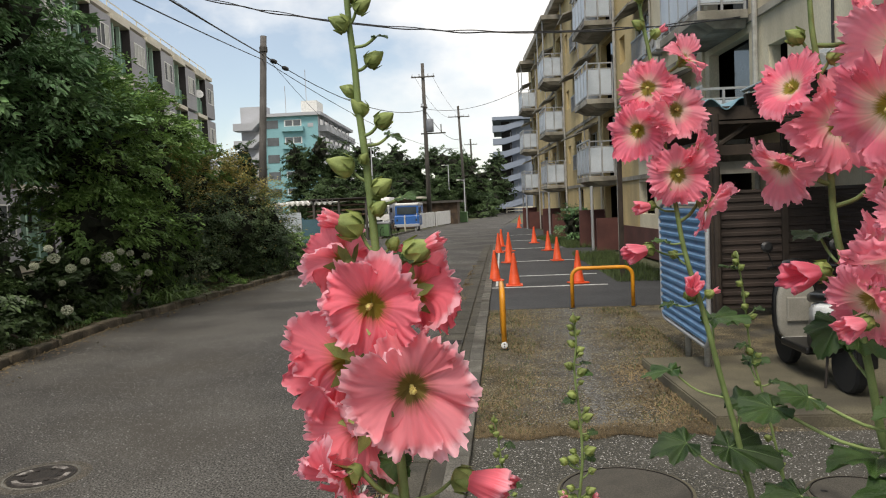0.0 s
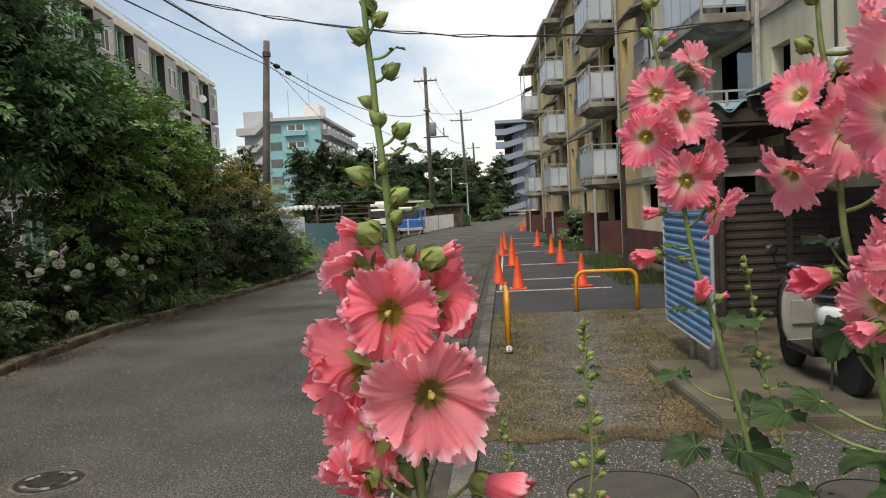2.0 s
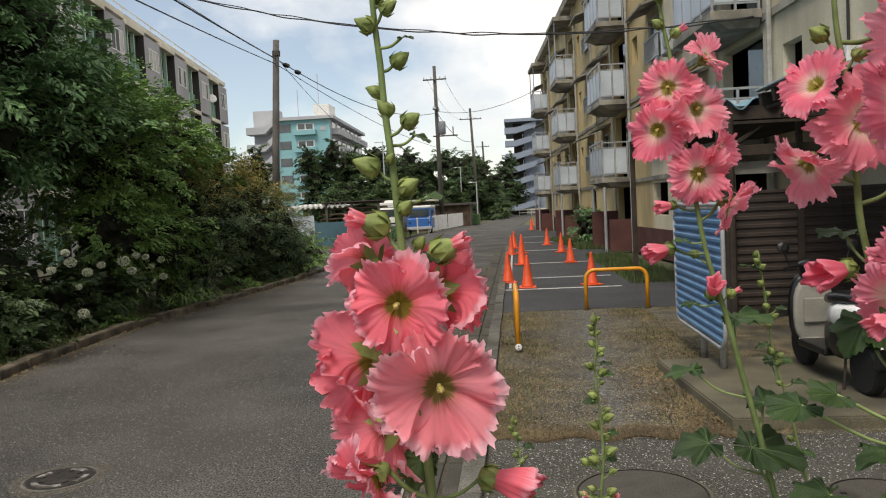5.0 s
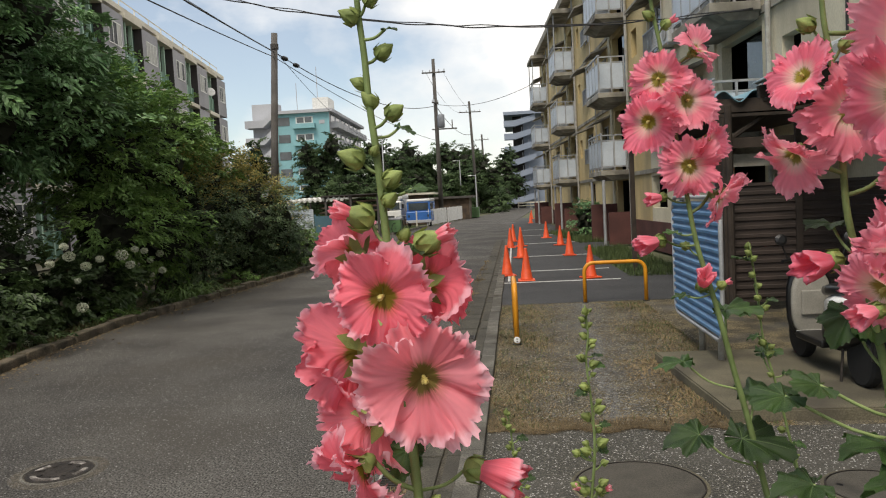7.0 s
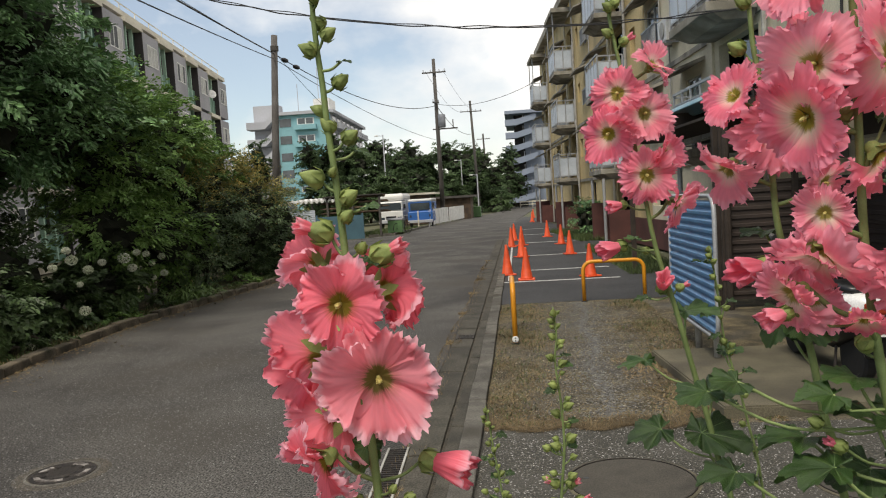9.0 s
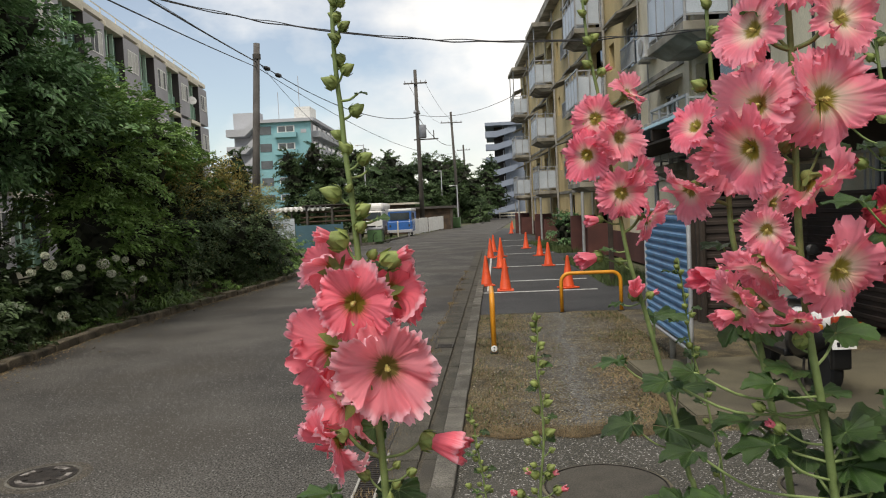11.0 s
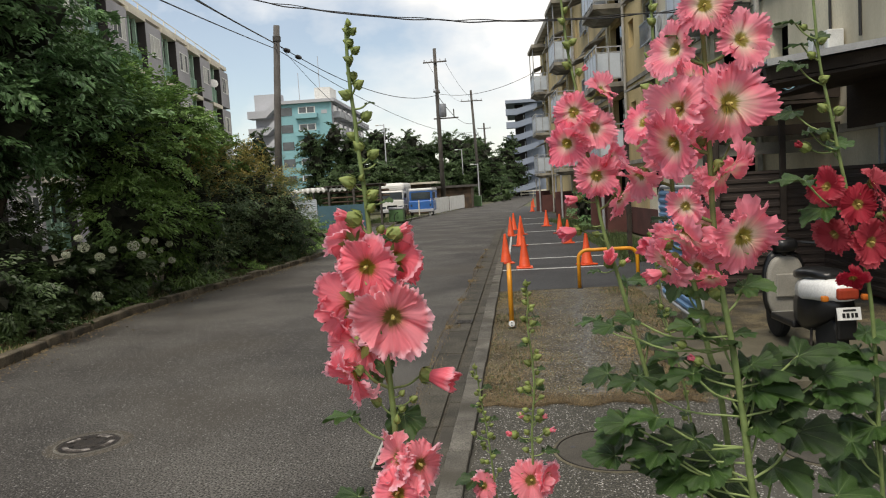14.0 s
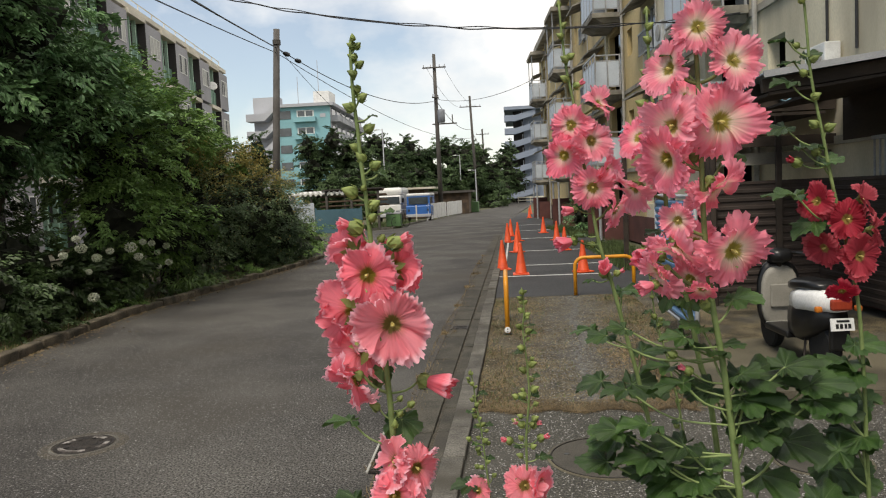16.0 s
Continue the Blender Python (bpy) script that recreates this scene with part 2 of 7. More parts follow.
M_TEAL = material("teal_sheet", (0.06, 0.13, 0.17), (0.045, 0.1, 0.13), 0.6, 1.5, 20, 0.1)
M_GREENB = material("green_bin_plastic", (0.1, 0.2, 0.08), (0.075, 0.15, 0.06), 0.5, 3, 30, 0.05)
M_RUST = material("rusty_brown_stack", (0.11, 0.075, 0.05), (0.05, 0.036, 0.026), 0.9, 2, 30, 0.2)

# ---- builders ----


def mesh_of(name, bm, mat, smooth=False):
    me = bpy.data.meshes.new(name)
    bm.to_mesh(me)
    bm.free()
    me.materials.append(mat)
    if smooth:
        me.polygons.foreach_set("use_smooth", [True] * len(me.polygons))
    return me


def part(name, bm, mat, parent, label="", smooth=False):
    """One mesh object under a thing or a part."""
    ob = new(name, mesh_of(name, bm, mat, smooth) if isinstance(bm, bmesh.types.BMesh) else bm)
    ob.parent = parent
    if parent is not None and parent.type == "MESH":
        ob.matrix_parent_inverse = Matrix.Identity(4)
    return tagged(ob, label) if label else ob


def thing(name, label, category, m=None, group=""):
    ob = new(name)
    ob.empty_display_size = 0.1
    if m is not None:
        ob.matrix_basis = m
    return tagged(ob, label, category, group)


def solo(name, bm, mat, label, category, m=None, group="", kind="", smooth=False):
    """A thing or a piece of the setting that is one mesh."""
    ob = new(name, mesh_of(name, bm, mat, smooth))
    if m is not None:
        ob.matrix_basis = m
    return tagged(ob, label, category, group, kind)


def box(bm, x0, y0, z0, x1, y1, z1, m=None, bevel=0.0):
    vs = [bm.verts.new(Vector((x, y, z))) for z in (z0, z1) for x, y in ((x0, y0), (x1, y0), (x1, y1), (x0, y1))]
    fs = [bm.faces.new([vs[i] for i in f]) for f in ((3, 2, 1, 0), (4, 5, 6, 7), (0, 1, 5, 4), (1, 2, 6, 5), (2, 3, 7, 6), (3, 0, 4, 7))]
    if bevel:
        es = list({e for f in fs for e in f.edges})
        got = bmesh.ops.bevel(bm, geom=es, offset=bevel, segments=2, affect="EDGES", profile=0.5)
        vs = list({v for f in got["faces"] for v in f.verts} | {v for v in vs if v.is_valid})
    if m is not None:
        bmesh.ops.transform(bm, matrix=m, verts=vs)
    return bm


def boxes(*specs, bevel=0.0):
    bm = bmesh.new()
    for s in specs:
        box(bm, *s, bevel=bevel)
    return bm


def tube(bm, pts, radii, seg=8, cap=True):
    """A round bar along a line of points."""
    pts = [Vector(p) for p in pts]
    if not hasattr(radii, "__len__"):
        radii = [radii] * len(pts)
    rings = []
    side = None
    for i, p in enumerate(pts):
        d = (pts[min(i + 1, len(pts) - 1)] - pts[max(i - 1, 0)]).normalized()
        if side is None:
            side = d.cross(Vector((0.3, 1, 0.2))).normalized()
        side = (side - d * side.dot(d)).normalized()
        up = d.cross(side)
        rings.append([bm.verts.new(p + (side * math.cos(a) + up * math.sin(a)) * radii[i]) for a in [2 * math.pi * k / seg for k in range(seg)]])
    for a, b in zip(rings, rings[1:]):
        for k in range(seg):
            bm.faces.new((a[k], a[(k + 1) % seg], b[(k + 1) % seg], b[k]))
    if cap:
        bm.faces.new(rings[0][::-1])
        bm.faces.new(rings[-1])
    return bm


def lathe(bm, profile, seg=20, m=None):
    """Turns (radius, height) round z."""
    rings = [[bm.verts.new((r * math.cos(2 * math.pi * k / seg), r * math.sin(2 * math.pi * k / seg), z)) for k in range(seg)] for r, z in profile]
    for a, b in zip(rings, rings[1:]):
        for k in range(seg):
            bm.faces.new((a[k], a[(k + 1) % seg], b[(k + 1) % seg], b[k]))
    bm.faces.new(rings[0][::-1])
    bm.faces.new(rings[-1])
    if m is not None:
        bmesh.ops.transform(bm, matrix=m, verts=[v for r in rings for v in r])
    return bm


def smooth_line(pts, n=6):
    """Catmull-Rom through points."""
    pts = [Vector(p) for p in pts]
    ext = [2 * pts[0] - pts[1]] + pts + [2 * pts[-1] - pts[-2]]
    out = []
    for i in range(1, len(ext) - 2):
        a, b, c, d = ext[i - 1:i + 3]
        for k in range(n):
            t = k / n
            out.append(0.5 * (2 * b + (c - a) * t + (2 * a - 5 * b + 4 * c - d) * t * t + (3 * b - a - 3 * c + d) * t ** 3))
    return out + [pts[-1]]


def quads_mesh(name, verts, faces, mat):
    me = bpy.data.meshes.new(name)
    me.from_pydata(verts, [], faces)
    me.materials.append(mat)
    return me


def leaf_cloud(name, centres, normals, length, width, mat, rng, droop=0.3, along=None, full=False):
    """Many folded, pointed leaves, one island each; along gives the way that each one points."""
    n = len(centres)
    if along is None:
        d = rng.normal(size=(n, 3)) + normals * 0.5
        face = normals + rng.normal(size=(n, 3)) * 0.5
    else:
        d = along + rng.normal(size=(n, 3)) * 0.3
        face = normals + rng.normal(size=(n, 3)) * 0.28
    d[:, 2] -= droop
    d /= np.linalg.norm(d, axis=1)[:, None] + 1e-9
    s = np.cross(d, face)
    s /= np.linalg.norm(s, axis=1)[:, None] + 1e-9
    up = np.cross(s, d)
    ln = (length * rng.uniform(0.6, 1.3, n))[:, None]
    wd = (width * rng.uniform(0.7, 1.2, n))[:, None]
    base, tip = centres - d * ln * 0.5, centres + d * ln * 0.5 - up * ln * 0.12
    if not full:
        mid = centres - d * ln * 0.05
        v = np.stack([base, mid + s * wd * 0.5 + up * wd * 0.2, tip, mid - s * wd * 0.5 + up * wd * 0.2], 1).reshape(-1, 3)
        k = np.arange(n) * 4
        f = np.concatenate([np.stack([k, k + 1, k + 2], 1), np.stack([k, k + 2, k + 3], 1)])
        return quads_mesh(name, v.tolist(), f.tolist(), mat)
    m1, m2 = centres - d * ln * 0.2, centres + d * ln * 0.16 - up * ln * 0.03
    v = np.stack([base, m1 + s * wd * 0.45 + up * wd * 0.16, m2 + s * wd * 0.4 + up * wd * 0.14, tip, m2 - s * wd * 0.4 + up * wd * 0.14, m1 - s * wd * 0.45 + up * wd * 0.16], 1).reshape(-1, 3)
    k = np.arange(n) * 6
    f = np.concatenate([np.stack([k, k + a, k + b], 1) for a, b in ((1, 2), (2, 3), (3, 4), (4, 5))])
    return quads_mesh(name, v.tolist(), f.tolist(), mat)


def crown_points(lobes, count, rng, spray, per=55, shell=0.34):
    """Leaf places on flat, drooping sprays over the outer part of uneven lobes: place, facing, way."""
    vol = np.array([l[3] * l[4] * l[5] for l in lobes]) ** (2 / 3)
    nc = max(8, count // per)
    pick = rng.choice(len(lobes), nc, p=vol / vol.sum())
    L = np.array(lobes)[pick]
    u = rng.normal(size=(nc, 3))
    u /= np.linalg.norm(u, axis=1)[:, None]
    lump = 1 + 0.14 * np.sin(u[:, 0] * 7 + pick) * np.cos(u[:, 1] * 6 + pick * 2) + 0.1 * np.sin(u[:, 2] * 9 + pick)
    cen = L[:, :3] + u * L[:, 3:] * ((1 - shell * rng.uniform(0, 1, nc) ** 1.4) * lump)[:, None]
    way = u + rng.normal(size=(nc, 3)) * 0.35
    way[:, 2] = way[:, 2] * 0.5 - 0.12
    way /= np.linalg.norm(way, axis=1)[:, None] + 1e-9
    face = u * 0.5 + np.array([0, 0, 0.9]) + rng.normal(size=(nc, 3)) * 0.25
    side = np.cross(way, face)
    side /= np.linalg.norm(side, axis=1)[:, None] + 1e-9
    face = np.cross(side, way)
    size = spray * rng.uniform(0.6, 1.4, nc)
    k = rng.integers(0, nc, count)
    a, b, c = rng.uniform(-1, 1, count), rng.normal(size=count) * 0.36, rng.normal(size=count) * 0.1
    b *= 1.15 - 0.55 * np.abs(a)
    pts = cen[k] + (way[k] * a[:, None] + side[k] * b[:, None] + face[k] * (c - 0.22 * a * a)[:, None]) * size[k][:, None]
    return pts, face[k], way[k] + side[k] * (np.sign(b) * 0.75)[:, None]


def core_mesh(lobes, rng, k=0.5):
    """Ragged filler added deep inside a crown; its near-black colour paints the inner shade."""
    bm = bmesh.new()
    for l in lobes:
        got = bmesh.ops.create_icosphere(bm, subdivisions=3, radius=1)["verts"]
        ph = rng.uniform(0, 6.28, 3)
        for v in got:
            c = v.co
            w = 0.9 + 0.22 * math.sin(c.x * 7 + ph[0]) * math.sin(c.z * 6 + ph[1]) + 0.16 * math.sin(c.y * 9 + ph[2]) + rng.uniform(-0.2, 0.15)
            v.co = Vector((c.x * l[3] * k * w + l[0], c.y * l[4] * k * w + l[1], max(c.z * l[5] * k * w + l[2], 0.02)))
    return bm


def shrub(name, label, category, lobes, count, length, width, mat, seed, stems=5, mat2=None, share=0.0, core=0.58, group="", spray=0.3, full=True):
    """A bush or tree: stems from the ground, dark filler painted as inner shade and a crown of many leaves."""
    rng = np.random.default_rng(seed)
    lobes = [tuple(map(float, l)) for l in lobes]
    cx, cy = np.mean([l[0] for l in lobes]), np.mean([l[1] for l in lobes])
    root = thing(name, label, category, pose(cx, cy, 0), group)
    local = [(l[0] - cx, l[1] - cy, *l[2:]) for l in lobes]
    bm = bmesh.new()
    for i in range(stems):
        l = local[i % len(local)]
        p0 = Vector((rng.uniform(-0.2, 0.2), rng.uniform(-0.2, 0.2), -0.05))
        p2 = Vector((l[0], l[1], l[2] + l[5] * 0.3))
        p1 = p0.lerp(p2, 0.5) + Vector((rng.uniform(-0.2, 0.2), rng.uniform(-0.2, 0.2), 0.1))
        r = 0.03 + 0.02 * max(l[2], 0.5)
        tube(bm, smooth_line([p0, p1, p2], 4), [r * (1 - 0.8 * t / 8) for t in range(9)], 6)
    part("trunk", bm, M_BARK, root, smooth=True)
    part("crown_shade_core", core_mesh(local, rng, core), M_CORE, root)
    pts, nor, way = crown_points(local, count, rng, spray)
    keep = pts[:, 2] > 0.02
    pts, nor, way = pts[keep], nor[keep], way[keep]
    if mat2 is not None and share:
        top = max(l[2] + l[5] for l in local)
        sel = rng.uniform(size=len(pts)) < share * np.clip(2.9 * pts[:, 2] / top - 1.4, 0.03, 1)
        part("shoot_layer", leaf_cloud("shoot_layer", pts[sel] + np.array([0, 0, 0.03]), nor[sel], length, width, mat2, rng, -0.25, way[sel], full), None, root, "reddish-bronze young leaves")
        pts, nor, way = pts[~sel], nor[~sel], way[~sel]
    part("crown", leaf_cloud("crown", pts, nor, length, width, mat, rng, 0.15, way, full), None, root)
    return root


# ---- ground, road, kerbs ----


def strip(pts_l, pts_r, z, thick=0.05, cuts=1):
    """A flat strip between two edge lines."""
    bm = bmesh.new()
    a = [bm.verts.new((x, y, z)) for x, y in pts_l]
    b = [bm.verts.new((x, y, z)) for x, y in pts_r]
    for i in range(len(a) - 1):
        bm.faces.new((a[i], b[i], b[i + 1], a[i + 1]))
    ret = bmesh.ops.extrude_face_region(bm, geom=bm.faces[:])
    bmesh.ops.translate(bm, vec=(0, 0, -thick), verts=[v for v in ret["geom"] if isinstance(v, bmesh.types.BMVert)])
    bmesh.ops.recalc_face_normals(bm, faces=bm.faces[:])
    return bm


bm = bmesh.new()
bmesh.ops.create_grid(bm, x_segments=40, y_segments=40, size=900)
solo("ground", bm, M_GROUND, "patchy earth and grass ground", "ground", pose(0, 200, -0.06), kind="structure")
solo("road", strip([(-6.4, -12), (-6.4, 20.5), (-7.5, 24), (-9, 26), (-9, 37), (-6.6, 40), (-5.95, 51), (-4.7, 65), (-2.3, 87), (-0.6, 119), (3, 170)],
                   [(-0.8, -12), (-0.8, 20.5), (-0.75, 24), (-0.66, 26), (-0.6, 37), (-0.55, 40), (-0.2, 51), (0.6, 65), (1.8, 87), (3.2, 119), (7, 170)], 0.0), M_ROAD,
     "worn grey asphalt street between hedge and flats", "road", kind="structure")
solo("parking_bay", strip([(-0.29, 11.7), (-0.29, 20), (-0.29, 29.8), (-0.15, 48), (0.6, 60)], [(4.2, 11.7), (3.2, 20), (2.8, 29.8), (1.9, 48), (1.4, 60)], 0.004), M_PARK, "dark asphalt parking bays with white lines", "parking", kind="structure")
solo("verge", strip([(-0.28, 5.3), (-0.28, 11.7)], [(9.0, 5.3), (9.0, 11.7)], 0.0), M_EARTH, "dry earth verge with brown grass and gravel", "verge", kind="structure")
solo("pavement", strip([(-0.28, -12), (-0.28, 5.3)], [(9.0, -12), (9.0, 5.3)], 0.002), M_AGG, "exposed-aggregate paving speckled with pale stones", "pavement", kind="structure")
solo("bank", strip([(-40, -12), (-40, 6.5), (-40, 8.7), (-40, 10.8), (-40, 12.9), (-40, 15.8), (-40, 18.6), (-40, 21.5)], [(-5.85, -12), (-5.85, 6.5), (-6.15, 8.7), (-6.33, 10.8), (-6.24, 12.9), (-6.03, 15.8), (-5.87, 18.6), (-5.87, 21.5)], 0.03, 0.08), M_EARTH, "planted earth bank behind the kerb", "planting bed", kind="structure")
gutter = thing("gutter", "concrete side gutter with lids along the street", "gutter")
tagged(gutter, kind="structure")
part("channel", strip([(-0.82, -12), (-0.82, 30)], [(-0.27, -12), (-0.27, 30)], -0.012, 0.01), M_SILT, gutter)
solo("road_shoulder", strip([(-0.64, 29.8), (-0.6, 37), (-0.55, 40), (-0.2, 51), (0.5, 62)], [(-0.15, 29.8), (-0.1, 37), (0.0, 40), (0.3, 51), (0.8, 62)], 0.002), M_ROAD, "asphalt shoulder between street and parking", "road", kind="structure")

# ---- the flats on the sunny side of the parking bays ----
FLATS = pose(2.81, 24.25, 0, 0, 0, 3.7)
WALL_X = 0.95
FLOORS = (2.4, 4.87, 7.34)
UNITS = (-21.6, -10.8, 0.0, 10.8, 21.6)


def pierced(bm, u0, u1, z0, z1, x0, x1, holes):
    """A wall along y with rectangular holes (y0, y1, z0, z1) through it."""
    us = sorted({u0, u1, *[h[0] for h in holes], *[h[1] for h in holes]})
    zs = sorted({z0, z1, *[h[2] for h in holes], *[h[3] for h in holes]})
    for a, b in zip(us, us[1:]):
        run = None
        for c, d in zip(zs, zs[1:]):
            solid = not any(h[0] < (a + b) / 2 < h[1] and h[2] < (c + d) / 2 < h[3] for h in holes)
            if solid:
                run = (run[0], d) if run else (c, d)
            if run and (not solid or d == zs[-1]):
                box(bm, x0, a, run[0], x1, b, run[1])
                run = None
    return bm


flats = thing("apartment_building", "four-storey cream apartment block with blue balcony panels and maroon base", "apartment building", FLATS)
holes = []
for u in UNITS:
    for i, f in enumerate((0.0,) + FLOORS):
        if u < 26:
            holes.append((u + 0.15, u + 2.2, f + 0.02, f + 2.08))
        if i:
            u == -10.8 or holes.append((u - 4.2, u - 2.7, f + 0.55, f + 1.75))
            holes.append((u - 1.35, u - 0.65, f + 0.9, f + 1.7))
            holes.append((u + 3.4, u + 4.5, f + 0.55, f + 1.75))
        else:
            u == -10.8 or holes.append((u - 4.2, u - 2.7, 1.2, 2.1))
U0, U1 = -27.0, 25.8
part("wall", pierced(bmesh.new(), -2.6, U1, 0, 10.6, WALL_X, WALL_X + 0.2, [h for h in holes if h[0] > -2.6]), M_CREAM, flats)
part("wall", pierced(bmesh.new(), U0, -2.6, 0, 10.6, WALL_X, WALL_X + 0.2, [h for h in holes if h[1] < -2.6]), M_PALE, flats, "paler cream wall bay")
# stained paler strips of older paint beside the balconies
for u in UNITS:
    part("pilaster", boxes((WALL_X - 0.06, u + 2.45, 0, WALL_X - 0.003, u + 2.75, 10.6)), M_PALE, flats)
# Near-black backing wall and slabs: the darkness of unlit rooms put into their colour.
part("shade_backing", boxes((WALL_X + 0.9, U0, 0, WALL_X + 1.0, U1, 10.6)), M_DARKROOM, flats)
part("end_wall", boxes((WALL_X + 0.2, U1 - 0.2, 0, WALL_X + 9, U1, 10.6), (WALL_X + 0.2, U0, 0, WALL_X + 9, U0 + 0.2, 10.6), (WALL_X + 8.8, U0, 0, WALL_X + 9, U1, 10.6)), M_CREAM, flats)
part("roof", boxes((WALL_X - 0.45, U0 - 0.3, 10.6, WALL_X + 9.3, U1 + 0.3, 10.85), bevel=0.02), M_CONC, flats)
part("parapet", boxes((WALL_X - 0.35, U0 - 0.2, 10.853, WALL_X - 0.2, U1 + 0.2, 11.15)), M_CONC, flats)
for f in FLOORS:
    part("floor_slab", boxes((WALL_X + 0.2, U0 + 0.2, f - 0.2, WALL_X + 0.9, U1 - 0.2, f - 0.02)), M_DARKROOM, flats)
edges = [U0] + [e for u in UNITS for e in (u + 0.15, u + 2.2)] + [U1]
for a, b in zip(edges[::2], edges[1::2]):
    part("dado", boxes((WALL_X - 0.03, a, 0, WALL_X - 0.002, b, 0.82)), M_MAROON, flats)
for z in (2.25, 4.72, 7.19):
    part("string_course", boxes((WALL_X - 0.05, U0, z - 0.07, WALL_X - 0.004, U1, z + 0.05)), M_CONC, flats)


def slab_mesh():
    bm = boxes((0, 0, -0.16, WALL_X - 0.06, 2.35, 0.0), bevel=0.012)
    vs = [bm.verts.new(c) for c in ((0.1, 0.05, -0.163), (0.88, 0.05, -0.163), (0.88, 2.3, -0.163), (0.1, 2.3, -0.163), (0.35, 0.12, -0.3), (0.88, 0.12, -0.3), (0.88, 2.22, -0.3), (0.35, 2.22, -0.3))]
    for f in ((4, 7, 6, 5), (0, 4, 5, 1), (2, 6, 7, 3), (0, 3, 7, 4), (1, 5, 6, 2)):
        bm.faces.new([vs[i] for i in f])
    return mesh_of("balcony", bm, M_CONC)


def rail_mesh():
    bm = bmesh.new()
    for y in (0.03, 2.32):
        box(bm, 0.06, y - 0.02, 1.1, 0.82, y + 0.02, 1.14)
        box(bm, 0.06, y - 0.015, 0.93, 0.82, y + 0.015, 0.96)
        box(bm, 0.06, y - 0.015, 0.1, 0.82, y + 0.015, 0.13)
    box(bm, 0.015, 0.0, 1.142, 0.065, 2.35, 1.19)
    box(bm, 0.025, 0.05, 0.93, 0.055, 2.3, 0.96)
    box(bm, 0.025, 0.05, 0.1, 0.055, 2.3, 0.13)
    return mesh_of("railing", bm, M_RAIL)


ME_SLAB, ME_RAIL = slab_mesh(), rail_mesh()
ME_RPOST = mesh_of("baluster", boxes((-0.02, -0.02, 0, 0.02, 0.02, 1.139)), M_RAIL)
ME_PF = mesh_of("front_panel", boxes((0.03, 0.01, 0.14, 0.045, 0.52, 0.92)), M_PANEL)
ME_PS = mesh_of("side_panel", boxes((0, -0.008, 0.14, 0.34, 0.008, 0.92)), M_PANEL)
ME_GLS = mesh_of("pane", boxes((0, 0, 0, 0.02, 0.98, 1.94)), M_GLASS)
ME_WG = mesh_of("pane", boxes((0, 0, 0, 0.015, 1.42, 1.12)), M_GLASS)
ME_WF = mesh_of("window_frame", boxes((0, 0, 0, 0.06, 1.5, 0.045), (0, 0, 1.155, 0.06, 1.5, 1.2), (0, 0, 0.045, 0.06, 0.045, 1.155), (0, 1.455, 0.045, 0.06, 1.5, 1.155), (0, 0.73, 0.045, 0.05, 0.77, 1.155)), M_RAIL)
bmh = bmesh.new()
box(bmh, -0.15, 0, 0.55, -0.11, 1.52, 0.59)
box(bmh, -0.15, 0, -0.03, -0.11, 1.52, 0.0)
box(bmh, -0.11, 0.02, 0.55, 0, 0.05, 0.58)
box(bmh, -0.11, 1.47, 0.55, 0, 1.5, 0.58)
ME_WR = mesh_of("window_rail", bmh, M_RAIL)
ME_WB = mesh_of("bar", boxes((-0.14, -0.01, 0.001, -0.12, 0.01, 0.549)), M_RAIL)
bmh = bmesh.new()
vs = [bmh.verts.new(c) for c in ((0, -0.15, 0.32), (0, 1.65, 0.32), (-0.6, 1.65, 0.1), (-0.6, -0.15, 0.1), (0, -0.15, 0.24), (0, 1.65, 0.24), (-0.6, 1.65, 0.04), (-0.6, -0.15, 0.04))]
for f in ((0, 1, 2, 3), (7, 6, 5, 4), (3, 2, 6, 7), (0, 3, 7, 4), (1, 5, 6, 2), (0, 4, 5, 1)):
    bmh.faces.new([vs[i] for i in f])
ME_HOOD = mesh_of("window_hood", bmh, M_CONC)
ME_AC = mesh_of("ac_body", boxes((-0.3, 0, 0, -0.02, 0.75, 0.55), bevel=0.02), M_WHITE)
ME_FAN = mesh_of("fan_grille", lathe(bmesh.new(), [(0.2, 0), (0.2, 0.012), (0.17, 0.02), (0.05, 0.02)], 16, pose(-0.31, 0.3, 0.28, 0, -90, 0)), M_PIPE)


def at(name, me, parent, x, y, z, rz=0, label=""):
    ob = part(name, me, None, parent, label)
    ob.matrix_basis = pose(x, y, z, 0, 0, rz)
    return ob


